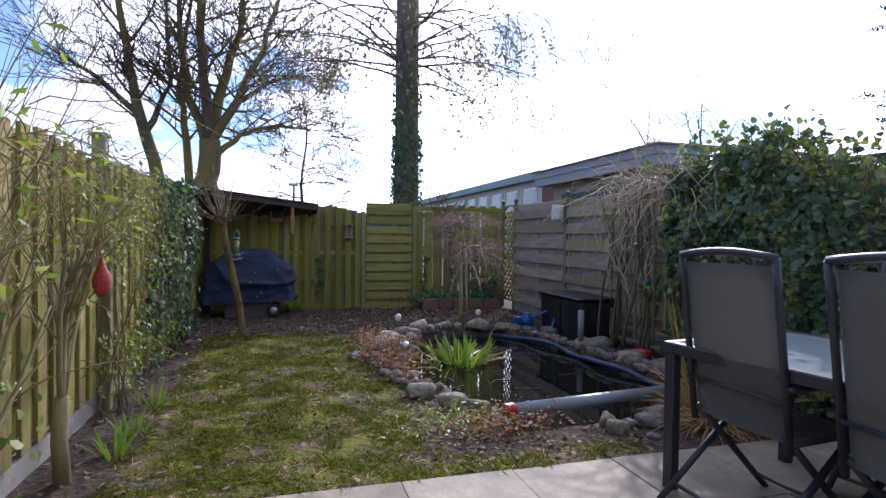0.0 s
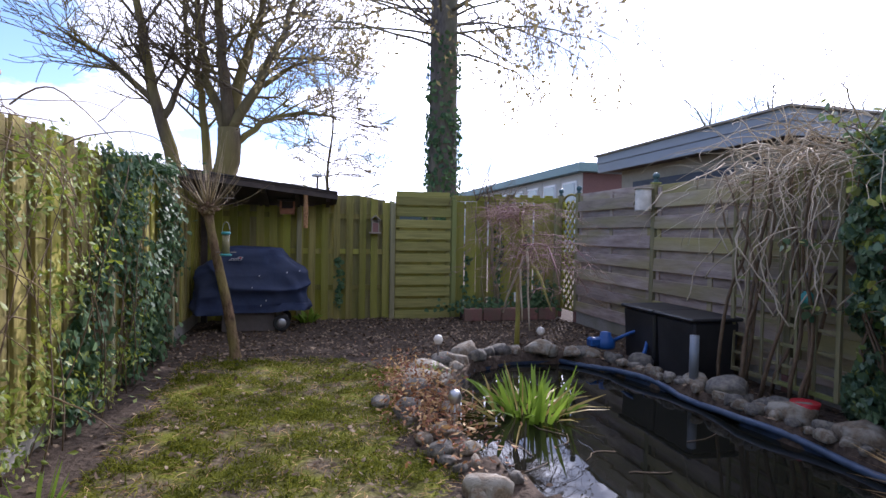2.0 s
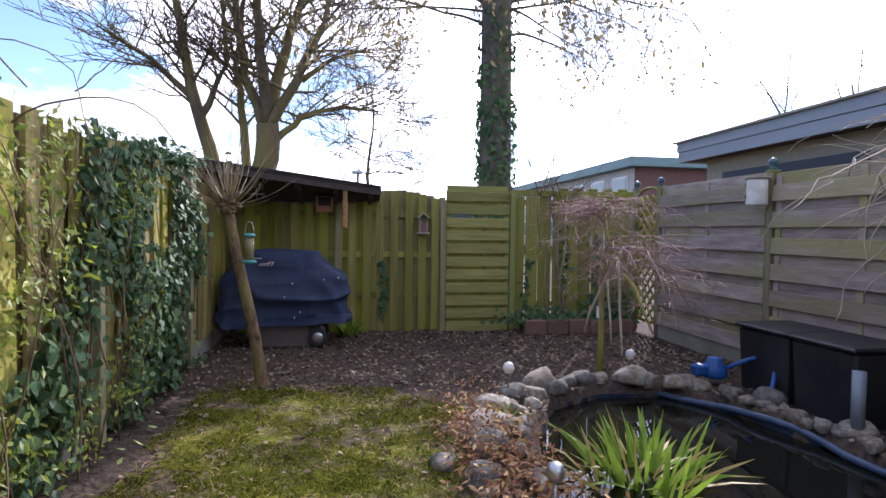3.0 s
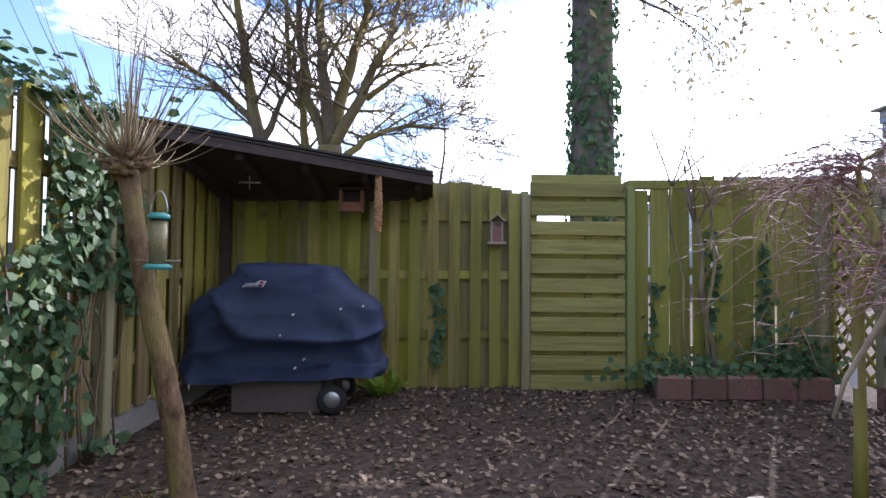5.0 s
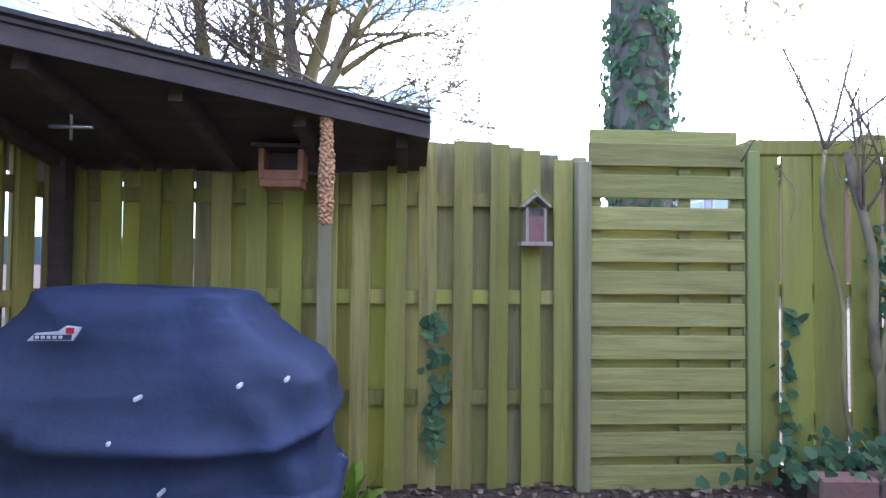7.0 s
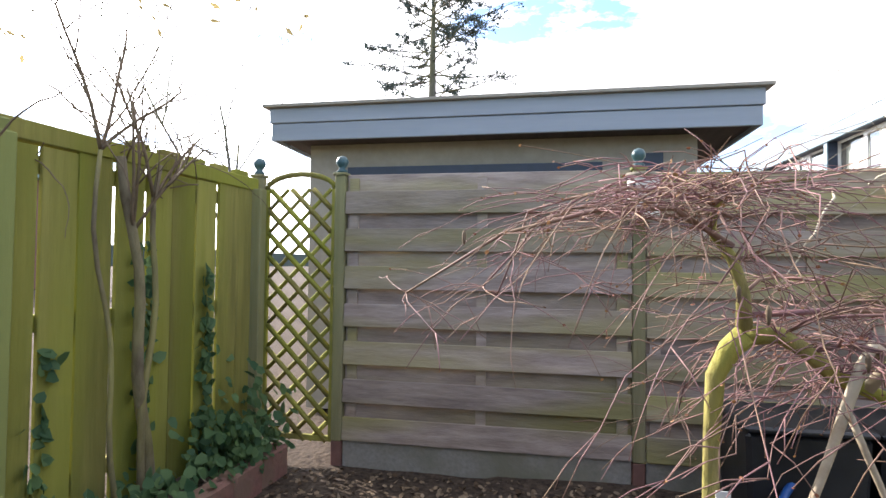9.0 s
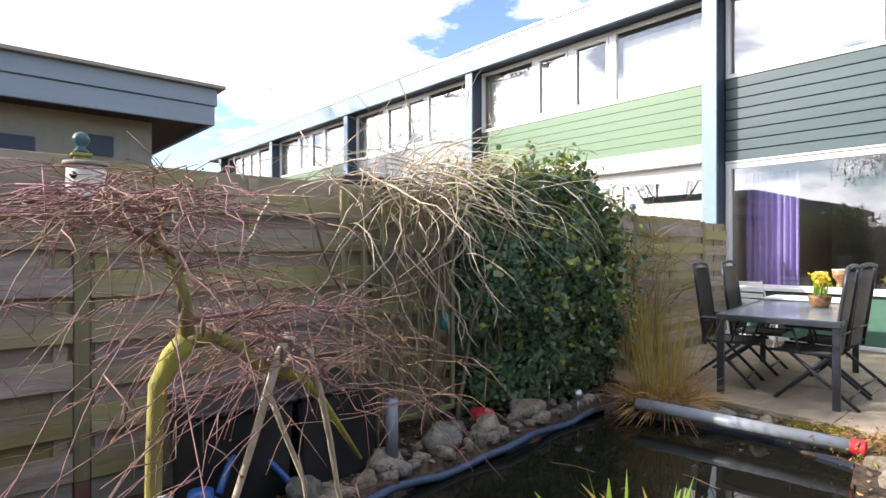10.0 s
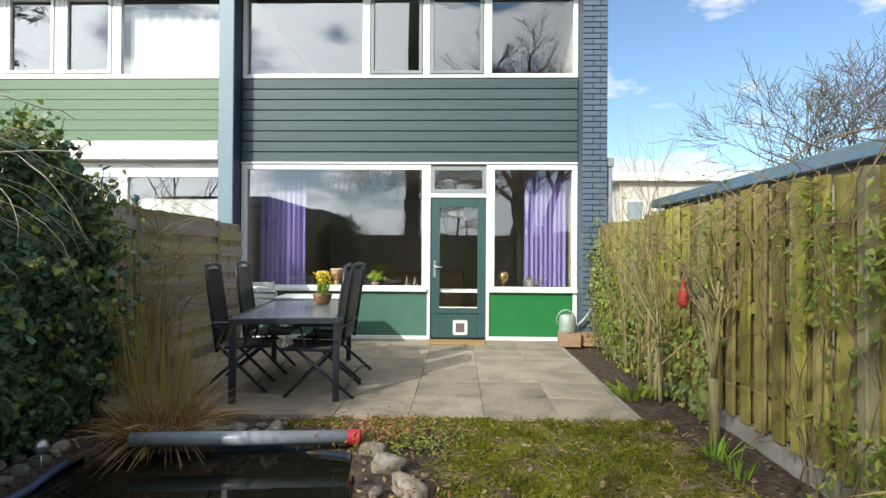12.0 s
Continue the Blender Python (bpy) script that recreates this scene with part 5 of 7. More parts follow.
tube_part("hook", [[((-0.25, 9.6, 1.80), 0.006), ((-0.25, 9.6, 1.55), 0.006)], [((-0.33, 9.6, 1.60), 0.008), ((-0.17, 9.6, 1.60), 0.008)]], "steel", rf, "small metal hanging hook")


def make_grill():
    g = thing("covered_grill", "gas grill under a draped navy fabric cover on a wheeled cabinet", "grill", at=pose(0.06, 9.62, 0))
    bm = bmesh.new()
    n = 150
    key = [(0.20, 0.69, 0.31), (0.42, 0.675, 0.315), (0.58, 0.67, 0.31), (0.70, 0.675, 0.30), (0.755, 0.64, 0.29), (0.80, 0.55, 0.28), (0.86, 0.46, 0.27), (0.93, 0.40, 0.255), (0.985, 0.37, 0.23), (1.0, 0.33, 0.18), (1.005, 0.2, 0.08)]
    prof = []
    for k in range(61):
        z = 0.20 + 0.805 * (k / 60) ** 0.8
        j = max(i for i in range(len(key) - 1) if key[i][0] <= z)
        f = (z - key[j][0]) / (key[j + 1][0] - key[j][0])
        prof.append((z, key[j][1] + f * (key[j + 1][1] - key[j][1]), key[j][2] + f * (key[j + 1][2] - key[j][2])))
    rings = []
    for z, a, b in prof:
        ring = []
        for k in range(n):
            t = 2 * math.pi * k / n
            c, s = math.cos(t), math.sin(t)
            e = 0.36
            x, y = a * math.copysign(abs(c) ** e, c), b * math.copysign(abs(s) ** e, s)
            warp = noise.noise(Vector((x * 1.8, y * 1.8, z * 2.2)))
            sag = math.sin(13 * (z - 0.45 * x * x * 1.3 + 0.25 * x) + 3.2 * warp)          # swags that hang between the shelf corners
            crease = 1 - abs(noise.noise(Vector((x * 2.6 + z * 1.5, y * 2.6, z * 4.5 - x * 2.0))) * 2.2)
            fine = noise.noise(Vector((x * 7, y * 7, z * 9)))
            amp = 1.0 if z < 0.72 else max(0.25, 1 - (z - 0.72) * 5)
            ridge = (1 - abs(math.sin(6.5 * (z - 0.55 * x * x + 0.22 * x) + 1.5 * warp))) ** 2
            out = 0.010 * sag * amp + 0.055 * ridge * amp + 0.022 * crease * amp + 0.010 * fine + 0.02 * math.sin(t * 11 + 4 * warp) * max(0.0, 0.7 - z)
            zz = z + (0.05 * noise.noise(Vector((x * 2.2, y * 2.2, 7))) + 0.03 * math.sin(2.2 * x + 1) if z < 0.30 else 0.0) + (0.03 * noise.noise(Vector((x * 4, y * 4, 1))) if z > 0.9 else 0.0)
            nrm = Vector((c, s * 1.5, 0)).normalized()
            ring.append(bm.verts.new(Vector((x, y, zz)) + nrm * (out - 0.03)))
        rings.append(ring)
    for p, q in zip(rings, rings[1:]):
        for k in range(n):
            bm.faces.new((p[k], p[(k + 1) % n], q[(k + 1) % n], q[k]))
    bm.faces.new(rings[-1])
    cov = part("cover", bm, "cover", g, "draped navy blue fabric cover with creases", True)
    bd = bmesh.new()
    outline = [(-0.25, 0.842), (-0.11, 0.842), (-0.10, 0.858), (-0.085, 0.885), (-0.13, 0.89), (-0.155, 0.872), (-0.225, 0.866)]
    ext = [[bd.verts.new((x, yy, z)) for x, z in outline] for yy in (-0.318, -0.309)]
    bd.faces.new(ext[0]), bd.faces.new(ext[1][::-1])
    for k in range(len(outline)):
        j = (k + 1) % len(outline)
        bd.faces.new((ext[0][k], ext[1][k], ext[1][j], ext[0][j]))
    part("badge", bd, "logo", cov, "pale printed badge outline")
    part("badge_field", box(-0.226, -0.112, -0.3235, -0.3185, 0.8465, 0.862), "cover", cov, "dark badge field")
    bars = None
    for k in range(5):
        bars = box(-0.220 + k * 0.018, -0.209 + k * 0.018, -0.3265, -0.3238, 0.850, 0.859, 0.0, bars)
    part("badge_print", bars, "logo", cov, "pale print bars on the badge")
    part("badge_mark", box(-0.128, -0.104, -0.3225, -0.3185, 0.866, 0.884), "red", cov, "small red badge mark")
    spots = None
    for x, z in ((0.42, 0.70), (0.57, 0.72), (0.1, 0.66), (0.18, 0.36), (0.12, 0.30), (0.02, 0.52)):
        spots = box(x - 0.006, x + 0.006, -0.345, -0.30, z - 0.007, z + 0.007, 0.003, spots)
    stuff(part("droppings", spots, "logo", cov, "small pale droppings"))
    part("cabinet", box(-0.34, 0.28, -0.22, 0.24, -0.03, 0.30, 0.01), "bbqbox", g, "grey-brown lower cabinet")
    part("side_panel", box(0.285, 0.36, -0.2, 0.22, 0.02, 0.34, 0.01), "bbqbox", g)
    for y in (-0.25, 0.22):
        wh = part("wheel", lathe([(0.085, -0.022), (0.10, -0.016), (0.10, 0.016), (0.085, 0.022)], 24), "rubber", g, "", True, pose(0.36, y, 0.075, 90))
        part("hub", lathe([(0.06, -0.012), (0.062, 0.02), (0.04, 0.03), (0.012, 0.032)], 20), "steel", wh, "grey hub cap", True)


make_grill()


def birdhouse_hanging():
    b = thing("bird_feeder_house", "open brown wooden nest box hanging under the roof edge", "birdhouse", at=pose(0.45, 9.98, 1.43))
    part("floor", box(-0.09, 0.09, -0.06, 0.06, 0, 0.035, 0.004), "terracotta", b)
    for s in (-1, 1):
        part("side", box(s * 0.085 - 0.012, s * 0.085 + 0.012, -0.06, 0.06, 0.035, 0.17, 0.003), "terracotta", b)
    part("back", box(-0.073, 0.073, 0.04, 0.06, 0.035, 0.17), "darkwood", b)
    part("front_lip", box(-0.073, 0.073, -0.06, -0.045, 0.035, 0.075), "terracotta", b)
    part("roof", box(-0.125, 0.125, -0.085, 0.07, 0.172, 0.19, 0.004), "darkwood", b)


def birdhouse_small():
    b = thing("bird_house", "small grey wooden bird table house on the fence boards", "birdhouse", at=pose(1.645, 10.2, 1.19))
    part("tray", box(-0.078, 0.078, -0.055, 0.055, 0, 0.022, 0.003), "palewood", b)
    part("back", box(-0.05, 0.05, 0.03, 0.045, 0.022, 0.2), "palewood", b)
    for s in (-1, 1):
        part("side", box(s * 0.045 - 0.008, s * 0.045 + 0.008, -0.035, 0.03, 0.022, 0.19, 0.002), "palewood", b)
    part("pane", box(-0.037, 0.037, -0.032, -0.026, 0.022, 0.15), "redbrick", b, "dark red front")
    for s in (-1, 1):
        r = part("roof_slope", box(0, 0.085, -0.06, 0.05, 0, 0.012, 0.002), "palewood", b)
        r.matrix_basis = Matrix.Translation((0, 0, 0.245)) @ Matrix.Rotation(math.pi if s < 0 else 0, 4, "Z") @ Matrix.Rotation(0.72, 4, "Y")
    tube_part("hanger", [[((-0.02, 0, 0.245), 0.003), ((0, 0, 0.285), 0.003), ((0.02, 0, 0.245), 0.003)]], "steel", b, sides=5)


def birdhouse_post():
    b = thing("bird_house", "round chalky white bird house on a fence post", "birdhouse", at=pose(4.345, 7.80, 1.495))
    part("body", lathe([(0.086, 0.0), (0.09, 0.02), (0.084, 0.232), (0.08, 0.238)], 20), "whiteenamel", b, smooth=True)
    part("roof", lathe([(0.098, 0.238), (0.102, 0.244), (0.098, 0.258), (0.02, 0.262)], 20), "palewood", b, "flat grey wooden roof disc", True)
    tube_part("hole", [bar((-0.060, 0.060, 0.185), (-0.064, 0.064, 0.185), 0.018)], "black", b, "dark entry hole", 14)
    tube_part("perch", [bar((-0.064, 0.064, 0.09), (-0.072, 0.072, 0.09), 0.026)], "palewood", b, "carved rosette", 12)


def peanut_net():
    b = thing("peanut_feeder", "long net of peanuts hanging from the roof edge", "bird feeder", at=pose(0.69, 9.66, 1.25))
    nut = mesh_of(lathe([(0.003, -0.016), (0.009, -0.010), (0.007, 0.0), (0.009, 0.010), (0.003, 0.016)], 8), M["peanut"], "peanut", True)
    n = 0
    for i in range(33):
        z = 0.01 + i * 0.0128
        for j in range(6):
            a = j * 1.047 + i * 0.5
            r = 0.022 * (1 - 0.35 * abs(i - 14) / 18)
            part("peanut", nut, None, b, at=pose(r * math.cos(a), r * math.sin(a), z, R.uniform(0, 180), R.uniform(0, 60), R.uniform(0, 180)))
    tube_part("net_top", [[((0, 0, 0.43), 0.014), ((0, 0, 0.46), 0.004), ((0, 0.06, 0.52), 0.004)]], "rednet", b, "red net knot", 6)


def tube_feeder():
    b = thing("seed_feeder", "clear tube seed feeder with a turquoise cap on the willow trunk", "bird feeder", at=pose(0.0, 7.75, 0.965))
    part("tube", lathe([(0.034, 0.02), (0.034, 0.20), (0.033, 0.20)], 18), "clear", b, smooth=True)
    part("seeds", lathe([(0.03, 0.022), (0.03, 0.19), (0.02, 0.192)], 16), "seed", b, "seed filling", True)
    part("cap", lathe([(0.042, 0.20), (0.042, 0.215), (0.03, 0.225)], 18), "turquoise", b, "turquoise cap", True)
    part("tray", lathe([(0.05, 0.0), (0.055, 0.012), (0.04, 0.022)], 18), "turquoise", b, "turquoise foot tray", True)
    tube_part("perch", [bar((-0.09, 0, 0.035), (0.09, 0, 0.035), 0.004)], "palewood", b, sides=5)
    tube_part("wire", [[((-0.034 * math.cos(a), 0, 0.215 + 0.10 * math.sin(a)), 0.0025) for a in [math.pi * i / 10 for i in range(11)]]], "steel", b, sides=5)


birdhouse_hanging()
birdhouse_small()
birdhouse_post()
peanut_net()
tube_feeder()
wf = thing("glass_feeder", "turquoise glass bird feeder hanging on the trellis", "bird feeder", at=pose(4.2, 5.55, 0.72))
part("jar", lathe([(0.02, 0.0), (0.038, 0.01), (0.038, 0.10), (0.02, 0.12)], 16), "turquoise", wf, smooth=True)
tube_part("hanger", [[((0, 0, 0.12), 0.004), ((-0.02, 0, 0.22), 0.012), ((0, 0, 0.26), 0.004)]], "steel", wf, sides=6)
rb = thing("fat_ball_net", "red net bag of bird food hanging on the fence shrub", "bird feeder", at=pose(-0.31, 3.64, 0.93))
part("bag", lathe([(0.01, -0.02), (0.032, 0.0), (0.042, 0.05), (0.036, 0.09), (0.016, 0.13), (0.008, 0.17)], 16), "rednet", rb, smooth=True)
tube_part("string", [bar((0, 0, 0.16), (-0.03, -0.02, 0.30), 0.004)], "rednet", rb, sides=5)
pb = thing("planter_trough", "low reddish-brown block edging of the bed along the back fence", "planter")
for k in range(5):
    part("block", box(-0.135, 0.135, -0.055, 0.055, -0.04, 0.145, 0.012), "redblock", pb, at=pose(3.03 + 0.282 * k, 9.93 - 0.004 * k, R.uniform(-0.012, 0.012), 0, R.uniform(-1, 1), -3 + R.uniform(-2, 2)))
part("earth", box(2.92, 4.32, 9.99, 10.24, -0.05, 0.10, 0.02), "soil", pb)
lp = thing("street_lamp", "street lamp on a pole beyond the back fence", "lamp")
tube_part("pole", [bar((0.93, 20, 0), (0.93, 20, 2.9), 0.04)], "bbqbox", lp, sides=8)
part("head", box(0.75, 1.08, 19.9, 20.1, 2.9, 3.0, 0.03), "steel", lp)

tp = thing("tall_post", "weathered wooden post standing above the long fence", "post", at=pose(-0.86, 5.6, 0))
part("shaft", box(-0.05, 0.05, -0.05, 0.05, -0.1, 1.98, 0.006), "palewood", tp)
part("cap", box(-0.065, 0.065, -0.065, 0.065, 1.98, 2.01, 0.006), "palewood", tp)

# ---- plants in the garden ----
def pollard():
    t = thing("pollard_willow", "leaning pollard willow with a knobbly head and upright shoots", "tree")
    rnd = random.Random(3)
    path = []
    for i in range(25):
        u = i / 24
        bump = 0.003 * noise.noise(Vector((u * 14, 2, 5)))
        path.append(((0.085 - 0.245 * u + 0.012 * math.sin(5 * u), 7.87 - 0.05 * u + 0.01 * math.sin(7 * u), -0.08 + 1.46 * u), 0.050 - 0.013 * u + bump + 0.012 * max(0, u - 0.88) * 6 + 0.015 * max(0, 0.12 - u) * 8))
    tube_part("trunk", [path], "bark_pollard", t, sides=16)
    c = Vector((-0.165, 7.82, 1.40))
    bm = bmesh.new()
    bmesh.ops.create_icosphere(bm, subdivisions=5, radius=1)
    knobs = [Vector((rnd.gauss(0, 1), rnd.gauss(0, 1), rnd.gauss(0, 0.8))).normalized() for _ in range(34)]
    for v in bm.verts:
        n = v.co.normalized()
        k = 0.062 + 0.040 * max(math.exp(-(1 - n.dot(d)) / 0.028) for d in knobs) + 0.012 * noise.noise(n * 6)
        v.co = Vector((n.x * k, n.y * k, n.z * k * 0.82)) + c
    part("head", bm, "bark_pollard", t, "knobbly pollard head", True)
    shoots = []
    for k in range(78):
        a, tilt = rnd.uniform(0, 6.283), rnd.uniform(0.05, 1.0) if k < 46 else rnd.uniform(0.9, 1.65)
        d = Vector((math.cos(a) * math.sin(tilt), math.sin(a) * math.sin(tilt), math.cos(tilt)))
        p = c + Vector((d.x * 0.07, d.y * 0.07, d.z * 0.05))
        ln, r = rnd.uniform(0.22, 0.72), rnd.uniform(0.0022, 0.0052)
        path = [(p.copy(), r * 1.2)]
        for i in range(7):
            d = (d + Vector((rnd.gauss(0, 0.06), rnd.gauss(0, 0.06), 0.10))).normalized()
            p = p + d * ln / 7
            path.append((p.copy(), r * (1 - 0.11 * (i + 1))))
        shoots.append(path)
        if rnd.random() < 0.25:
            e = path[4][0]
            d2 = (d + Vector((rnd.gauss(0, 0.4), rnd.gauss(0, 0.4), 0.2))).normalized()
            shoots.append([(e, r * 0.5), (e + d2 * 0.12, r * 0.35)])
    stem_parts("shoot", shoots, "twig_shoot", t)


def contorted_tree():
    t = thing("weeping_tree", "small weeping tree with arching yellow-green limbs and drooping reddish twigs", "tree")
    rnd = random.Random(11)
    c = Vector((2.9, 7.84, 0))

    def at(dx, dy, z):
        return Vector((2.9 + dx, 7.75 + dy, z))
    trunk = [(c + Vector((0.0, 0.0, -0.05)), 0.030), (c + Vector((0.01, 0.005, 0.35)), 0.024), (c + Vector((0.0, 0.0, 0.75)), 0.024), (c + Vector((0.0, -0.01, 0.92)), 0.027), (at(0, 0.04, 1.0), 0.033), (at(0, 0, 1.04), 0.034)]
    tube_part("trunk", [trunk], "bark_green", t, sides=12)
    arch = [(at(0, 0, 1.04), 0.032), (at(-0.01, -0.09, 1.045), 0.026), (at(-0.02, -0.16, 1.0), 0.025), (at(-0.02, -0.22, 0.94), 0.024), (at(-0.02, -0.30, 0.905), 0.022), (at(0.0, -0.38, 0.87), 0.02), (at(0.02, -0.46, 0.79), 0.017), (at(0.03, -0.55, 0.66), 0.012), (at(0.05, -0.66, 0.5), 0.008)]
    leader = [(at(0, 0, 1.04), 0.028), (at(0.01, 0.0, 1.16), 0.021), (at(0.0, 0.03, 1.26), 0.019), (at(0.02, 0.085, 1.35), 0.016), (at(0.0, 0.075, 1.45), 0.013), (at(0.0, 0.045, 1.5), 0.009), (at(0.03, -0.05, 1.56), 0.007), (at(0.05, -0.2, 1.58), 0.005)]
    loop = [(at(-0.03, -0.30, 0.905), 0.017), (at(-0.05, -0.345, 0.98), 0.017), (at(-0.06, -0.30, 1.03), 0.017), (at(-0.08, -0.26, 0.97), 0.016), (at(-0.10, -0.22, 0.88), 0.015), (at(-0.14, -0.15, 0.73), 0.012), (at(-0.18, -0.07, 0.56), 0.010), (at(-0.2, -0.03, 0.4), 0.007)]
    fall = [(at(-0.06, -0.30, 1.03), 0.015), (at(-0.08, -0.37, 0.97), 0.014), (at(-0.09, -0.41, 0.82), 0.012), (at(-0.1, -0.44, 0.66), 0.011), (at(-0.1, -0.47, 0.48), 0.009), (at(-0.11, -0.52, 0.3), 0.006)]
    fork = [(at(-0.1, -0.22, 0.86), 0.010), (at(-0.11, -0.27, 0.72), 0.009), (at(-0.12, -0.33, 0.56), 0.008), (at(-0.12, -0.36, 0.36), 0.006)]
    left = [(at(0, 0.03, 1.3), 0.010), (at(-0.02, 0.2, 1.43), 0.008), (at(-0.05, 0.42, 1.42), 0.007), (at(-0.1, 0.7, 1.33), 0.005), (at(-0.15, 0.98, 1.15), 0.003)]
    right = [(at(0, -0.02, 1.1), 0.010), (at(0.05, -0.3, 1.12), 0.009), (at(0.05, -0.55, 1.1), 0.007), (at(0.02, -0.78, 0.93), 0.006), (at(0.0, -0.95, 0.7), 0.004)]
    main = [arch, leader]
    limbs = [loop, fall, fork, left, right]
    for a in (0.3, 1.2, 2.1, 3.0, 3.9, 4.6, 5.4, 1.6):
        st = rnd.choice(leader[1:6] + arch[1:4])[0].copy()
        reach, rise = rnd.uniform(0.45, 0.9) * (0.65 if math.cos(a) < -0.3 else 1.0), rnd.uniform(0.03, 0.15)
        path = []
        for i in range(9):
            u = i / 8
            path.append((st + Vector((math.cos(a) * reach * u, math.sin(a) * reach * u, rise * math.sin(math.pi * u * 0.9) - 0.45 * reach * u ** 2.6)) + Vector((rnd.gauss(0, 0.015), rnd.gauss(0, 0.015), rnd.gauss(0, 0.012))) * (1 if i else 0), 0.0048 * (1 - 0.7 * u) + 0.0013))
        limbs.append(path)
    twigs = []
    for path in limbs[3:] + [leader]:
        for p, r in path[1:]:
            for _ in range(4):
                a = rnd.uniform(0, 6.283)
                d = Vector((math.cos(a), math.sin(a) * 1.3, rnd.uniform(-0.5, 0.6)))
                q, ln = Vector(p), rnd.uniform(0.15, 0.6)
                tw = [(q.copy(), 0.0018)]
                for i in range(6):
                    d = (d + Vector((rnd.gauss(0, 0.15), rnd.gauss(0, 0.15), -0.09 + rnd.gauss(0, 0.14)))).normalized()
                    q = q + d * ln / 6
                    if q.z < 0.06 or q.x < 2.15:
                        break
                    tw.append((q.copy(), 0.0017 - 0.00015 * i))
                if len(tw) > 2:
                    twigs.append(tw)
                    if rnd.random() < 0.8:
                        k = rnd.randrange(1, len(tw) - 1)
                        d2 = (d + Vector((rnd.gauss(0, 0.6), rnd.gauss(0, 0.6), rnd.gauss(0, 0.3)))).normalized()
                        e = tw[k][0]
                        twigs.append([(e, 0.0018), (e + d2 * 0.08, 0.0016), (e + d2 * 0.15 + Vector((0, 0, -0.02)), 0.0012)])
    for k in range(74):
        a = rnd.uniform(0, 6.283)
        src = rnd.choice((leader[2:7], leader[3:7], arch[1:6], loop[0:3]))
        q = Vector(rnd.choice(src)[0])
        reach = rnd.uniform(0.3, 0.95) * (0.72 if math.cos(a) < -0.4 else 1.0)
        rise, drop, side = rnd.uniform(0.02, 0.16), rnd.uniform(0.05, 0.45), rnd.gauss(0, 0.2)
        tw = []
        for i in range(11):
            u = i / 10
            w = Vector((math.cos(a), math.sin(a), 0)) * (reach * u) + Vector((-math.sin(a), math.cos(a), 0)) * (side * u * u)
            w.z = rise * math.sin(math.pi * min(1.0, u * 1.3)) - drop * reach * u ** 2.2 * 1.3
            tw.append((q + w + Vector((rnd.gauss(0, 0.013), rnd.gauss(0, 0.013), rnd.gauss(0, 0.013))) * min(1, i), 0.0030 * (1 - 0.65 * u)))
        if tw[-1][0].z < 0.08:
            continue
        twigs.append(tw)
        for j in range(2, 10):
            if rnd.random() < 0.6:
                e = tw[j][0]
                f = (tw[min(j + 1, 10)][0] - tw[j - 1][0]).normalized()
                d2 = (f + Vector((rnd.gauss(0, 0.7), rnd.gauss(0, 0.7), rnd.gauss(0, 0.5)))).normalized()
                ln = rnd.uniform(0.06, 0.26)
                twigs.append([(e, 0.0019), (e + d2 * ln * 0.5 + Vector((0, 0, 0.006)), 0.0016), (e + d2 * ln + Vector((0, 0, -0.02)), 0.0011)])
    def settle(q):
        return [(Vector((p[0], p[1], p[2] if p[2] < 1.38 else 1.38 + (p[2] - 1.38) * 0.62)), r) for p, r in q]
    twigs, limbs, main = [settle(q) for q in twigs], [settle(q) for q in limbs], [arch, settle(leader)]
    main = [[(p, r * 0.92) for p, r in q] for q in main]
    stem_parts("limb", main, "bark_green", t, "yellow-green main limb", 10)
    stem_parts("branch", limbs[:3], "twig_tan", t, "pale drooping limb", 8)
    stem_parts("branch", limbs[3:], "twig_red", t, "", 6)
    stuff(tube_part("twig_mass", twigs, "twig_red", t, "thin purple-brown twigs", 4))
    buds = [(tw[k][0], (0, 0, 1)) for tw in twigs for k in range(1, len(tw)) if rnd.random() < 0.35]
    stuff(leaf_part("bud_mass", buds, 0.011, "heather", t, "flake", rnd))
    for k in range(5):
        p = rnd.choice(twigs)[-1][0]
        part("catkin", lathe([(0.002, -0.045), (0.006, -0.03), (0.007, -0.012), (0.003, 0.0)], 8), "twig_brown", t, "hanging brown catkin", True, Matrix.Translation(p))
    part("plant_tag", box(2.86, 2.865, 7.80, 7.84, 0.50, 0.60), "white", t, "white plant label")


def vine_tangle(name, label, centre, size, count, material, rnd, droop=0.5, length=(0.5, 1.2), radius=0.005, direction=None, kids=True):
    t = thing(name, label, "climber")
    paths = []
    for _ in range(count):
        p = Vector(centre) + Vector((rnd.gauss(0, size[0]), rnd.gauss(0, size[1]), rnd.gauss(0, size[2])))
        d = Vector((rnd.gauss(0, 1), rnd.gauss(0, 1), rnd.gauss(0.2, 0.6)))
        if direction:
            d += Vector(direction) * rnd.uniform(0.2, 1.6)
        d.normalize()
        ln, r = rnd.uniform(*length), radius * rnd.uniform(0.5, 1.4)
        path = [(p.copy(), r)]
        for i in range(9):
            d = (d + Vector((rnd.gauss(0, 0.2), rnd.gauss(0, 0.2), rnd.gauss(0, 0.15) - 0.16 * droop))).normalized()
            p = p + d * ln / 9
            path.append((p.copy(), r * (1 - 0.07 * i)))
        paths.append(path)
    stuff(tube_part("stem_tangle", paths, material, t, sides=5))
    return t


def hedge_top(y):
    return 2.02 - 0.85 * max(0.0, 4.05 - y) ** 1.3 - 0.16 * max(0.0, y - 4.05)


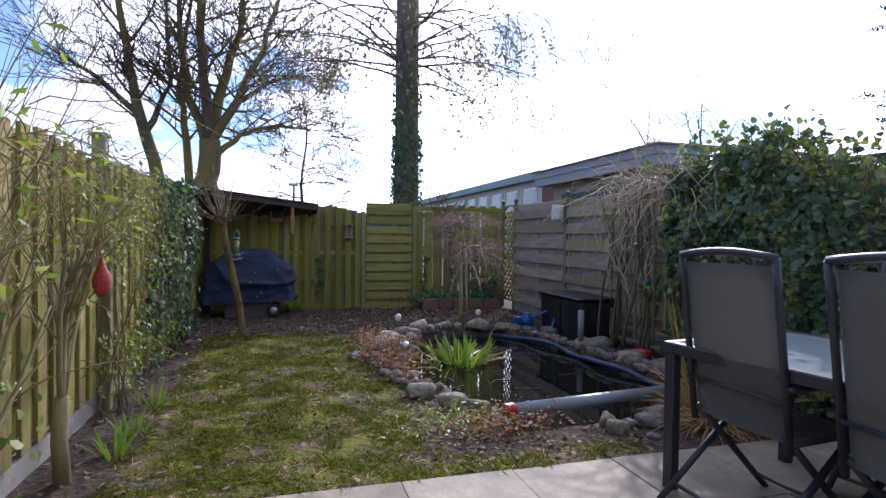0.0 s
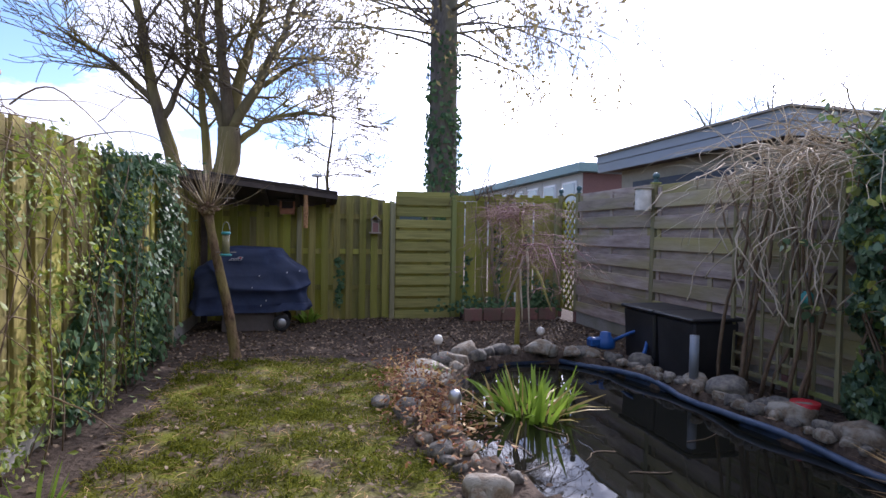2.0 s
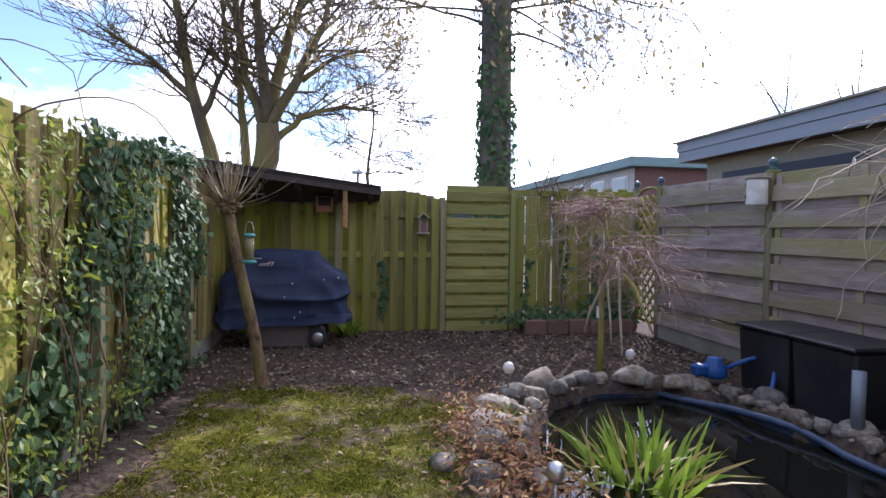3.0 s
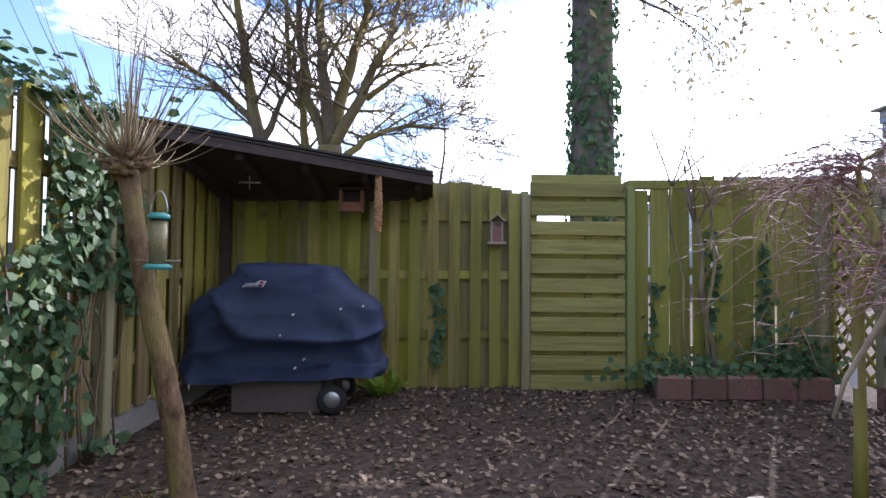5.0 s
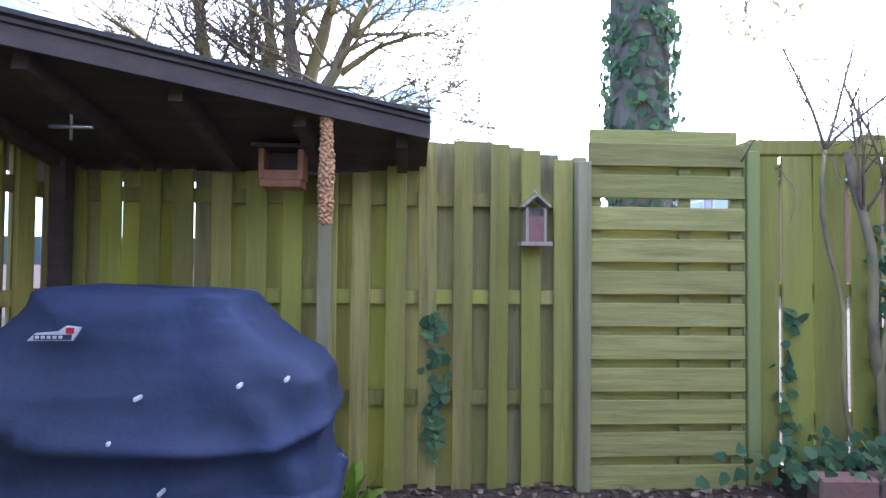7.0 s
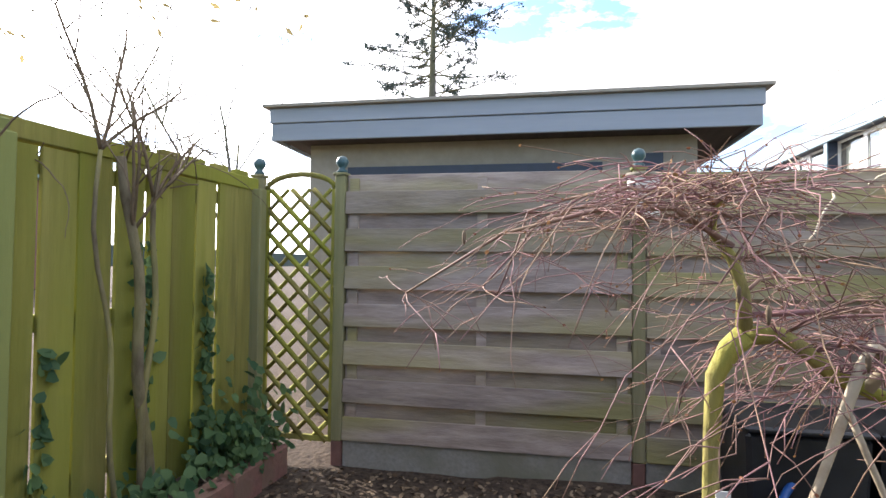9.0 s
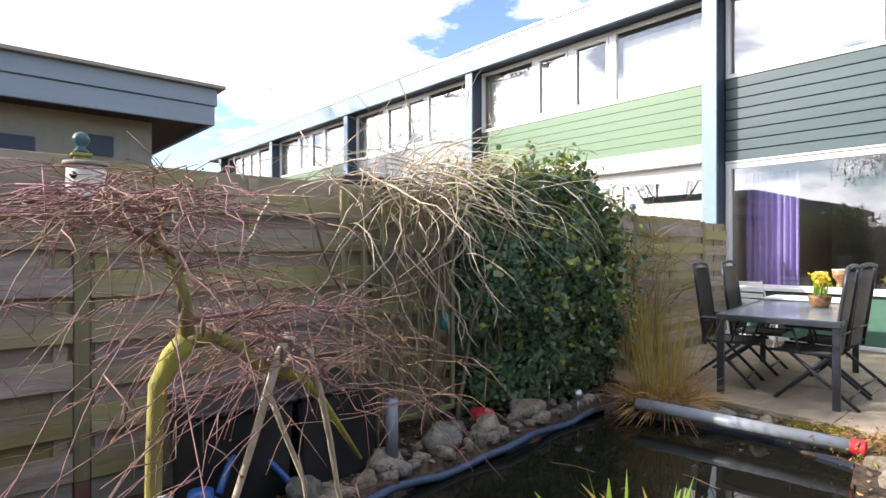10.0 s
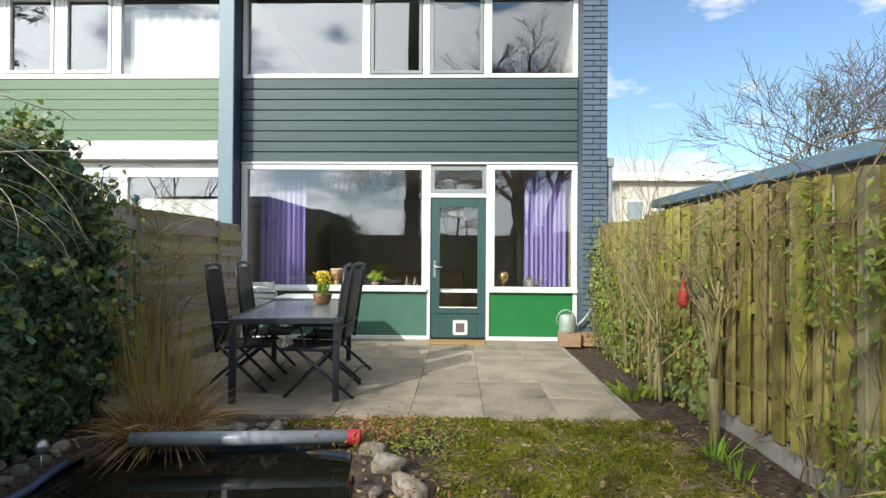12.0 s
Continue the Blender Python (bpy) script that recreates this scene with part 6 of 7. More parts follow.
def ivy_hedge():
    t = thing("ivy_hedge", "dense dark green ivy mound over the side fence", "hedge")
    rnd = random.Random(21)

    def bulge(y, z):
        """How far the ivy stands out from the fence."""
        v = max(0.0, 1 - ((y - 4.2) / 1.08) ** 2)
        k = max(0.0, 1 - ((z - 1.05) / 1.12) ** 2) ** 0.5
        return (0.10 + 0.42 * v ** 0.5 * (0.55 + 0.45 * k) + 0.20 * noise.noise(Vector((y * 2.7, z * 2.7, 0))) + 0.09 * noise.noise(Vector((y * 7, z * 7, 2)))) if v > 0 else 0.0
    dark, light, stems = [], [], []
    for _ in range(19000):
        y, z = rnd.uniform(3.1, 5.3), rnd.uniform(0.02, 2.12)
        top = hedge_top(y) + 0.08 * noise.noise(Vector((y * 4, 0, 5)))
        if z > top:
            continue
        b = bulge(y, z)
        if b <= 0.02:
            continue
        depth = abs(rnd.gauss(0, 0.07))
        x = 4.44 - b + depth
        nrm = Vector((-1, (y - 4.2) * 0.5, (z - 1.0) * 0.45))
        # yellow-green share rises with height: young growth plus sunlight put into leaf colour
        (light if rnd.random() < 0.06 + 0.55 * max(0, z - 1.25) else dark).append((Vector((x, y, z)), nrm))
    for _ in range(1500):
        y = rnd.uniform(3.15, 5.2)
        x = rnd.uniform(3.98, 4.98)
        z = hedge_top(y) + 0.02 - 0.5 * (x - 4.45) ** 2 + rnd.gauss(0, 0.05) + 0.08 * noise.noise(Vector((y * 4, x * 4, 5)))
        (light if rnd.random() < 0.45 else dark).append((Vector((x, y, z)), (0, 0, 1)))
    leaf_part("dark_leaves", dark, 0.050, "hedge", t, "ivy", rnd, 0.0)
    sprigs = []
    for _ in range(190):
        y = rnd.uniform(3.2, 5.25)
        if rnd.random() < 0.6:
            p, d = Vector((rnd.uniform(4.0, 4.7), y, hedge_top(y) - 0.02)), Vector((rnd.gauss(-0.3, 0.5), rnd.gauss(0, 0.6), 0.8)).normalized()
        else:
            z = rnd.uniform(0.3, 1.8)
            p, d = Vector((4.44 - bulge(y, z), y, z)), Vector((-1, rnd.gauss(0, 0.6), rnd.gauss(0.1, 0.5))).normalized()
        ln = rnd.uniform(0.10, 0.34)
        sprigs.append([(p, 0.004), (p + d * ln * 0.6, 0.0035), (p + d * ln + Vector((0, 0, -0.03)), 0.002)])
        for i in range(9):
            (light if rnd.random() < 0.6 else dark).append((p + d * ln * rnd.uniform(0.2, 1.05) + Vector((rnd.gauss(0, 0.025), rnd.gauss(0, 0.025), rnd.gauss(0, 0.025))), (rnd.gauss(0, 1), rnd.gauss(0, 1), 0.8)))
    stem_parts("sprig", sprigs, "twig_brown", t)
    leaf_part("dark_leaves", dark[-400:], 0.055, "hedge", t, "ivy", rnd, 0.0)
    # young leaves, their colour also carrying the sunlit look of the hedge top
    leaf_part("young_leaves", light, 0.046, "ivy_light", t, "ivy", rnd, 0.0, "yellow-green young and sunlit leaves towards the top")
    for k in range(40):
        y = rnd.uniform(3.3, 5.2)
        p = [(Vector((4.42 - bulge(y, 1.0) * 0.5, y, 0.0)), 0.012)]
        for i in range(7):
            q = p[-1][0] + Vector((rnd.gauss(0, 0.03), rnd.gauss(0, 0.06), 0.25))
            p.append((q, 0.011 - 0.001 * i))
        stems.append(p)
    stem_parts("stem", stems, "twig_brown", t)


def climber_on_left_fence():
    rnd = random.Random(31)
    for y0, y1, n, mname, nm, lab in ((-0.3, 2.1, 5200, "honeysuckle", "honeysuckle", "fresh green honeysuckle climbing the fence by the house"), (4.5, 7.2, 5600, "honeysuckle", "honeysuckle", "fresh green climber on the sunny fence")):
        t = thing(nm, lab, "climber", "fence climbers")
        pl = []
        for _ in range(n):
            y = rnd.uniform(y0, y1)
            z = rnd.uniform(0.05, 1.75)
            if noise.noise(Vector((y * 1.9, z * 1.9, 4))) < 0.02 + (0.25 if y0 < 0 else -0.12) * (z - 0.8):
                continue
            pl.append((Vector((-0.66 + abs(rnd.gauss(0, 0.12)), y, z)), (1, 0, 0.4)))
        leaf_part("foliage", pl, 0.046, mname, t, "lance", rnd)
        st = []
        for _ in range(22):
            p, d = Vector((-0.62 + rnd.uniform(0, 0.12), rnd.uniform(y0, y1), 0.0)), Vector((0.02, rnd.gauss(0, 0.3), 1)).normalized()
            path = [(p.copy(), 0.005)]
            for i in range(9):
                d = (d + Vector((rnd.gauss(0, 0.09), rnd.gauss(0, 0.18), 0.05))).normalized()
                p = p + d * rnd.uniform(0.14, 0.22)
                p.x = max(p.x, -0.66)
                path.append((p.copy(), 0.0048 - 0.0004 * i))
            st.append(path)
        stem_parts("stem", st, "twig_brown", t)
    t = thing("fence_ivy", "dark ivy climbing the old fence", "climber", "fence climbers")
    pl = []
    for _ in range(6000):
        y, z = rnd.uniform(5.9, 8.8), rnd.uniform(0.02, 1.80)
        if noise.noise(Vector((y * 1.3, z * 1.1, 8))) < -0.10 + 0.26 * max(0.0, 7.3 - y) * (0.2 + z) + 0.14 * max(0.0, y - 8.1):
            continue
        pl.append((Vector((-0.66 + abs(rnd.gauss(0, 0.07)), y, z)), (1, 0, 0.2)))
    for _ in range(520):
        y = rnd.uniform(7.2, 8.7)
        pl.append((Vector((-0.72 + rnd.gauss(0, 0.12), y, 1.72 + abs(rnd.gauss(0, 0.07)) + 0.04 * (y - 7.6))), (0.3, 0, 1)))
    leaf_part("foliage", pl, 0.052, "ivy", t, "ivy", rnd, 0.5)
    st = []
    for _ in range(26):
        p, d = Vector((-0.64, rnd.uniform(6.2, 8.7), 0.0)), Vector((0, rnd.gauss(0, 0.25), 1)).normalized()
        path = [(p.copy(), 0.007)]
        for i in range(9):
            d = (d + Vector((0, rnd.gauss(0, 0.2), 0.08))).normalized()
            p = p + d * rnd.uniform(0.12, 0.2)
            path.append((p.copy(), 0.0066 - 0.0005 * i))
        st.append(path)
    stem_parts("stem", st, "twig_brown", t)
    t = thing("ivy_sprigs", "dark ivy sprigs at the foot of the back fence", "plant")
    pl = [(Vector((rnd.gauss(4.05, 0.17), rnd.uniform(9.86, 10.2), 0.10 + abs(rnd.gauss(0, 0.17)))), (0, -1, 0.6)) for _ in range(520)]
    pl += [(Vector((rnd.gauss(3.2, 0.28), rnd.uniform(9.88, 10.2), 0.08 + abs(rnd.gauss(0, 0.09)))), (0, -1, 0.6)) for _ in range(260)]
    pl += [(Vector((xx + rnd.gauss(0, 0.035), 10.22 + 0.1 * (3.6 - xx), rnd.uniform(0.1, zz))), (0, -1, 0.2)) for xx, zz, n in ((3.52, 1.35, 90), (3.95, 1.2, 90), (3.02, 0.9, 30)) for _ in range(n)]
    pl += [(Vector((1.15 + rnd.gauss(0, 0.03), 10.21, rnd.uniform(0.1, 0.85))), (0, -1, 0.2)) for _ in range(60)]
    leaf_part("foliage", pl, 0.055, "ivy", t, "ivy", rnd, 0.3)


def dry_vines():
    rnd = random.Random(41)
    t = vine_tangle("dry_climber", "dry tan tangle of bare vine heaped on the trellis", (4.30, 5.66, 1.74), (0.14, 0.44, 0.13), 210, "twig_tan", rnd, 0.7, (0.4, 1.1), 0.0048, (-0.25, -0.1, 0.35))
    hang = []
    for _ in range(24):
        p = Vector((4.26 - abs(rnd.gauss(0, 0.09)), rnd.uniform(5.2, 6.4), rnd.uniform(1.4, 1.8)))
        d = Vector((rnd.gauss(0, 0.4), rnd.gauss(0, 0.7), -1)).normalized()
        path = [(p.copy(), 0.006)]
        for i in range(9):
            d = (d + Vector((rnd.gauss(0, 0.15), rnd.gauss(0, 0.34), -0.06))).normalized()
            p = p + d * rnd.uniform(0.04, 0.17)
            p.x = max(p.x, 3.95)
            if p.z < 0.02:
                break
            path.append((p.copy(), 0.0055))
        hang.append(path)
    stem_parts("hanging_stem", hang, "twig_tan", t)
    trunks = []
    for _ in range(11):
        p = Vector((4.2 + rnd.gauss(0, 0.07), rnd.uniform(5.35, 6.35), -0.02))
        d = Vector((0, rnd.gauss(0, 0.1), 1))
        path = [(p.copy(), 0.016)]
        for i in range(10):
            d = (d + Vector((rnd.gauss(0, 0.08), rnd.gauss(0, 0.16), 0.1))).normalized()
            p = p + d * 0.18
            path.append((p.copy(), 0.016 - 0.0009 * i))
        trunks.append(path)
    stem_parts("woody_stem", trunks, "twig_brown", t, sides=6)
    long_ = []
    for k in range(42):
        p = Vector((4.25, rnd.uniform(4.7, 6.2), rnd.uniform(1.65, 1.95)))
        d = Vector((rnd.gauss(-0.4, 0.3), rnd.gauss(-0.6, 0.7) if k < 34 else rnd.gauss(0.5, 0.4), rnd.uniform(-0.1, 0.8))).normalized()
        path = [(p.copy(), 0.005)]
        for i in range(12):
            d = (d + Vector((rnd.gauss(0, 0.24), rnd.gauss(0, 0.24), -0.11))).normalized()
            p = p + d * 0.09
            path.append((p.copy(), 0.0048 - 0.0003 * i))
        long_.append(path)
    stem_parts("long_stem", long_, "twig_tan", t)
    vine_tangle("dry_climber", "thin bare brown vines draped over the fence top", (-0.64, 4.4, 1.62), (0.06, 1.3, 0.10), 95, "twig_vine", rnd, 1.0, (0.3, 0.9), 0.0036, (0.3, 0, 0))
    vine_tangle("dry_climber", "thin bare brown vines draped over the fence top", (-0.58, 1.7, 1.2), (0.08, 1.0, 0.35), 45, "twig_vine", rnd, 0.6, (0.3, 0.8), 0.0034, (0.2, 0, 0.3))
    vine_tangle("dry_climber", "old bare vines trailing down the fence boards", (-0.62, 4.2, 0.95), (0.04, 1.2, 0.42), 40, "twig_vine", rnd, 0.5, (0.3, 0.8), 0.0038, (0.05, 0, 0.6))
    vine_tangle("dry_climber", "dry brown climber stems on the side fence by the patio", (4.40, 2.35, 1.15), (0.05, 0.42, 0.36), 110, "twig_vine", rnd, 0.2, (0.3, 0.8), 0.0042, (0, 0, 0.8))
    t = thing("fence_ivy", "small ivy patches on the fence above the bed", "climber", "fence climbers")
    leaf_part("foliage", [(Vector((-0.64 + abs(rnd.gauss(0, 0.06)), rnd.gauss(yy, 0.22), abs(rnd.gauss(zz, 0.3)))), (1, 0, 0.3)) for yy, zz, n in ((2.6, 0.25, 320), (3.2, 0.5, 160), (1.6, 0.35, 420), (0.6, 0.6, 600), (-0.1, 0.9, 500), (4.9, 1.1, 60)) for _ in range(n)], 0.046, "ivy_light", t, "ivy", rnd, 0.4)
    t = vine_tangle("dry_climber", "leafless climber stems on the fence beside the gate", (3.35, 10.22, 1.66), (0.30, 0.05, 0.10), 26, "twig_brown", rnd, 0.1, (0.3, 0.9), 0.0035, (0.2, -0.2, 0.4))
    st = []
    for k, (x0, x1, r) in enumerate(((3.50, 3.30, 0.030), (3.42, 3.52, 0.018), (3.30, 3.12, 0.013))):
        st.append([(Vector((x0 + (x1 - x0) * i / 10 + 0.03 * math.sin(i * 1.1 + k), 10.17 + 0.015 * math.sin(i * 0.9 + k), 0.05 + 0.165 * i)), r * (1 - 0.035 * i)) for i in range(11)])
    stem_parts("woody_stem", st, "bark_shrub", t, sides=9)
    crown = []
    for k in range(9):
        grow(st[k % 3][8 + k % 3][0], (rnd.gauss(0.1, 0.7), rnd.gauss(-0.2, 0.25), rnd.uniform(0.5, 1.0)), rnd.uniform(0.35, 0.7), 0.009, 1, rnd, 0.3, 0.05, 2, 0.6, 6, crown, 0.6, 0.3)
    stem_parts("bare_branch", crown, "twig_brown", t)


def fence_shrub():
    """The shrub trunk with a few shoots by the long fence."""
    t = thing("fence_shrub", "bare multi-stemmed shrub with lichen-grey bark against the long fence", "shrub")
    rnd = random.Random(51)
    paths = [[((-0.50, 3.72, -0.05), 0.042), ((-0.51, 3.70, 0.2), 0.038), ((-0.50, 3.70, 0.42), 0.036)]]
    for dx, dy in ((0.0, 0.18), (0.05, -0.25), (-0.02, 0.02), (0.08, 0.3), (0.03, -0.1)):
        grow((-0.50, 3.70, 0.38), (dx, dy, 1), 0.75, 0.016, 2, rnd, 0.16, 0.12, 2, 0.62, 5, paths, 0.5)
    for p in paths:
        for i, (q, r) in enumerate(p):
            q = Vector(q)
            q.x = max(q.x, -0.64)
            p[i] = (q, r)
    stuff(tube_part("stem_mass", paths, "bark_shrub", t, sides=7))
    tips = [p[-1][0] for p in paths if len(p) > 3]
    leaf_part("young_leaves", [(Vector(q) + Vector((rnd.gauss(0, 0.04), rnd.gauss(0, 0.04), rnd.gauss(0, 0.04))), (0, 0, 1)) for q in tips for _ in range(2)], 0.05, "honeysuckle", t, "lance", rnd)
    t2 = thing("fence_shrub", "slender bare shrub with tall thin twigs near the house corner", "shrub")
    paths = []
    for k in range(4):
        grow((-0.50 + rnd.gauss(0, 0.05), 1.7 + 0.3 * k, 0.0), (0.05, rnd.gauss(0, 0.15), 1), 1.35, 0.010, 2, rnd, 0.09, 0.16, 2, 0.62, 6, paths, 0.4, 0.3)
    stuff(tube_part("stem_mass", paths, "bark_shrub", t2, sides=5))
    t3 = thing("fence_shrub", "small shrub with fresh yellow-green leaves near the patio", "shrub")
    paths = []
    for k in range(3):
        grow((-0.46, 2.55 + 0.12 * k, 0.0), (0.08, rnd.gauss(0, 0.12), 1), 0.8, 0.02, 2, rnd, 0.15, 0.12, 2, 0.7, 5, paths, 0.5)
    stuff(tube_part("stem_mass", paths, "bark_shrub", t3, sides=6))
    leaf_part("young_leaves", [(Vector(p[-1][0]) + Vector((rnd.gauss(0, 0.04), rnd.gauss(0, 0.05), rnd.gauss(0, 0.04))), (0, 0, 1)) for p in paths for _ in range(3)], 0.05, "honeysuckle", t3, "lance", rnd)


def tuft(name, label, cat, centre, n, radius, length, width, lean, droop, material, rnd, z=None):
    sp = []
    for _ in range(n):
        a, r = rnd.uniform(0, 6.283), radius * math.sqrt(rnd.random())
        x, y = centre[0] + r * math.cos(a), centre[1] + r * math.sin(a)
        sp.append(((x, y, (ground_z(x, y) if z is None else z) - 0.02), (math.cos(a) * lean * rnd.random() + rnd.gauss(0, 0.08), math.sin(a) * lean * rnd.random() + rnd.gauss(0, 0.08), 1), rnd.uniform(*length), width * rnd.uniform(0.6, 1.3), droop * rnd.uniform(0.2, 1.4)))
    if n <= 130 and name != "dry_stalks":
        t = thing(name, label, cat)
        for one in sp:
            blade_part("leaf", [one], material, t)
        return t
    return tagged(blade_part(name, sp, material), label, cat)


pollard()
contorted_tree()
ivy_hedge()
climber_on_left_fence()
dry_vines()
fence_shrub()
rg = random.Random(61)
og = thing("ornamental_grass", "clump of dry straw-coloured ornamental grass by the patio", "grass")
for k, (n, rad, ln, w, lean, dr) in enumerate(((120, 0.20, (0.45, 1.05), 0.0085, 0.34, 0.04), (420, 0.22, (0.2, 0.6), 0.008, 1.1, 0.9), (1000, 0.27, (0.12, 0.34), 0.009, 1.7, 1.2))):
    ob = tuft("stalks" if k == 0 else "dead_blades", "", "", (3.44, 3.72), n, rad, ln, w, lean, dr, "stalk" if k == 0 else "straw", rg, 0.0)
    ob.parent = og
tuft("iris", "green iris clump standing in the pond", "water plant", (2.32, 6.05), 84, 0.25, (0.25, 0.48), 0.030, 0.8, 0.45, "iris", rg, WATER - 0.05)
tuft("iris", "bent and browning iris blades lying on the pond water", "water plant", (2.22, 5.95), 40, 0.26, (0.25, 0.5), 0.020, 2.6, 0.5, "stalk", rg, WATER - 0.01)
tuft("iris", "small yellow-green iris clump at the pond side", "water plant", (1.72, 6.72), 26, 0.07, (0.14, 0.25), 0.012, 0.9, 0.6, "iris", rg)
for x, y, n in ((-0.36, 4.05, 34), (-0.34, 4.35, 24), (-0.36, 5.0, 16)):
    tuft("daffodil_leaves", "green strap leaves of spring bulbs at the lawn edge", "plant", (x, y), n, 0.07, (0.12, 0.26), 0.014, 0.6, 0.45, "iris", rg)


def rosette(name, label, x, y, n, rad, length, width, material):
    """A low clump, each broad leaf a part."""
    t = thing(name, label, "plant")
    for _ in range(n):
        a, r = rg.uniform(0, 6.283), rad * math.sqrt(rg.random())
        sp1 = ((x + r * math.cos(a), y + r * math.sin(a), -0.02), (math.cos(a) * 0.9 * rg.random(), math.sin(a) * 0.9 * rg.random(), 1), rg.uniform(*length), width * rg.uniform(0.7, 1.2), rg.uniform(0.2, 0.9))
        blade_part("leaf", [sp1], material, t)


rosette("hosta", "broad green leaves at the foot of the back fence", 0.72, 10.0, 20, 0.10, (0.16, 0.3), 0.07, "iris")
rosette("broad_leaf_plant", "low clump of broad green leaves by the path", -0.30, 2.55, 26, 0.15, (0.12, 0.24), 0.055, "honeysuckle")
hz = thing("heather", "low reddish heather and succulents spilling over the pond corner", "plant")
leaf_part("red_foliage", [(Vector((rg.gauss(1.85, 0.22), rg.gauss(3.85, 0.14), 0.02 + abs(rg.gauss(0, 0.06)))), (0, 0, 1)) for _ in range(650)], 0.035, "heather", hz, "lance", rg)
leaf_part("green_foliage", [(Vector((rg.gauss(1.62, 0.22), rg.gauss(4.0, 0.15), 0.02 + abs(rg.gauss(0, 0.05)))), (0, 0, 1)) for _ in range(600)], 0.035, "honeysuckle", hz, "lance", rg)
hz = thing("heather", "dry reddish heather between the pond rocks", "plant")
leaf_part("foliage", [(Vector((rg.gauss(1.55, 0.14), rg.gauss(6.1, 0.5), 0.04 + abs(rg.gauss(0, 0.07)))), (0, 0, 1)) for _ in range(1500)], 0.04, "heather", hz, "lance", rg)
leaf_part("dry_sprigs", [(Vector((rg.gauss(1.55, 0.15), rg.gauss(6.1, 0.55), 0.05 + abs(rg.gauss(0, 0.08)))), (0, 0, 1)) for _ in range(420)], 0.045, "straw", hz, "lance", rg)
for yy in (2.35, 2.75):
    tuft("dry_stalks", "tall dry yellowish stalks standing against the side fence", "plant", (4.3, yy), 60, 0.16, (0.7, 1.65), 0.010, 0.16, 0.05, "stalk", rg, 0.0)["kind"] = "stuff"
dst = []
for _ in range(8):
    p = Vector((rg.uniform(1.9, 3.6), rg.uniform(4.3, 5.6), WATER + 0.005))
    a = rg.uniform(0, 6.28)
    q = [(p.copy(), 0.003)]
    for i in range(5):
        a += rg.gauss(0, 0.3)
        p = p + Vector((math.cos(a), math.sin(a), 0)) * rg.uniform(0.03, 0.08)
        q.append((p.copy(), 0.003))
    if inside(p.x, p.y, POND):
        dst.append(q)
tagged(tube_part("floating_stalks", dst, "twig_brown", sides=4), "dry stalks floating on the pond", "debris", kind="stuff")

# ---- trees beyond the garden ----
def big_tree(name, label, x, y, stems, rnd, depth=4, height=5.5, radius=0.35, material="bark", spread=0.62, kids=3):
    t = thing(name, label, "tree")
    paths = []
    for dx, dy, tilt, r in stems:
        st = Vector((x + dx, y + dy, -0.2))
        d = Vector((tilt, rnd.gauss(0, 0.06), 1)).normalized()
        up = st + d * height * 0.42
        paths.append([(st, r * 1.35), (st + d * 0.8, r * 1.05), (up, r * 0.9)])
        for _ in range(3):
            dd = d + Vector((rnd.gauss(0, 0.62), rnd.gauss(0, 0.4), 0))
            grow(up, dd, height * 0.75, r * 0.72, depth, rnd, 0.2, 0.14, kids, 0.66, 5, paths, spread, 0.3)
    trunk = [p for p in paths if p[0][1] > 0.06]
    rest = [[(q, max(r, 0.009)) for q, r in p] for p in paths if p[0][1] <= 0.06 and (p[0][1] > 0.02 or rnd.random() < 0.6)]
    tube_part("trunk", trunk, material, t, sides=9)
    tube_part("crown", rest, material, t, "bare branching crown", 4)
    return paths


rt = random.Random(71)


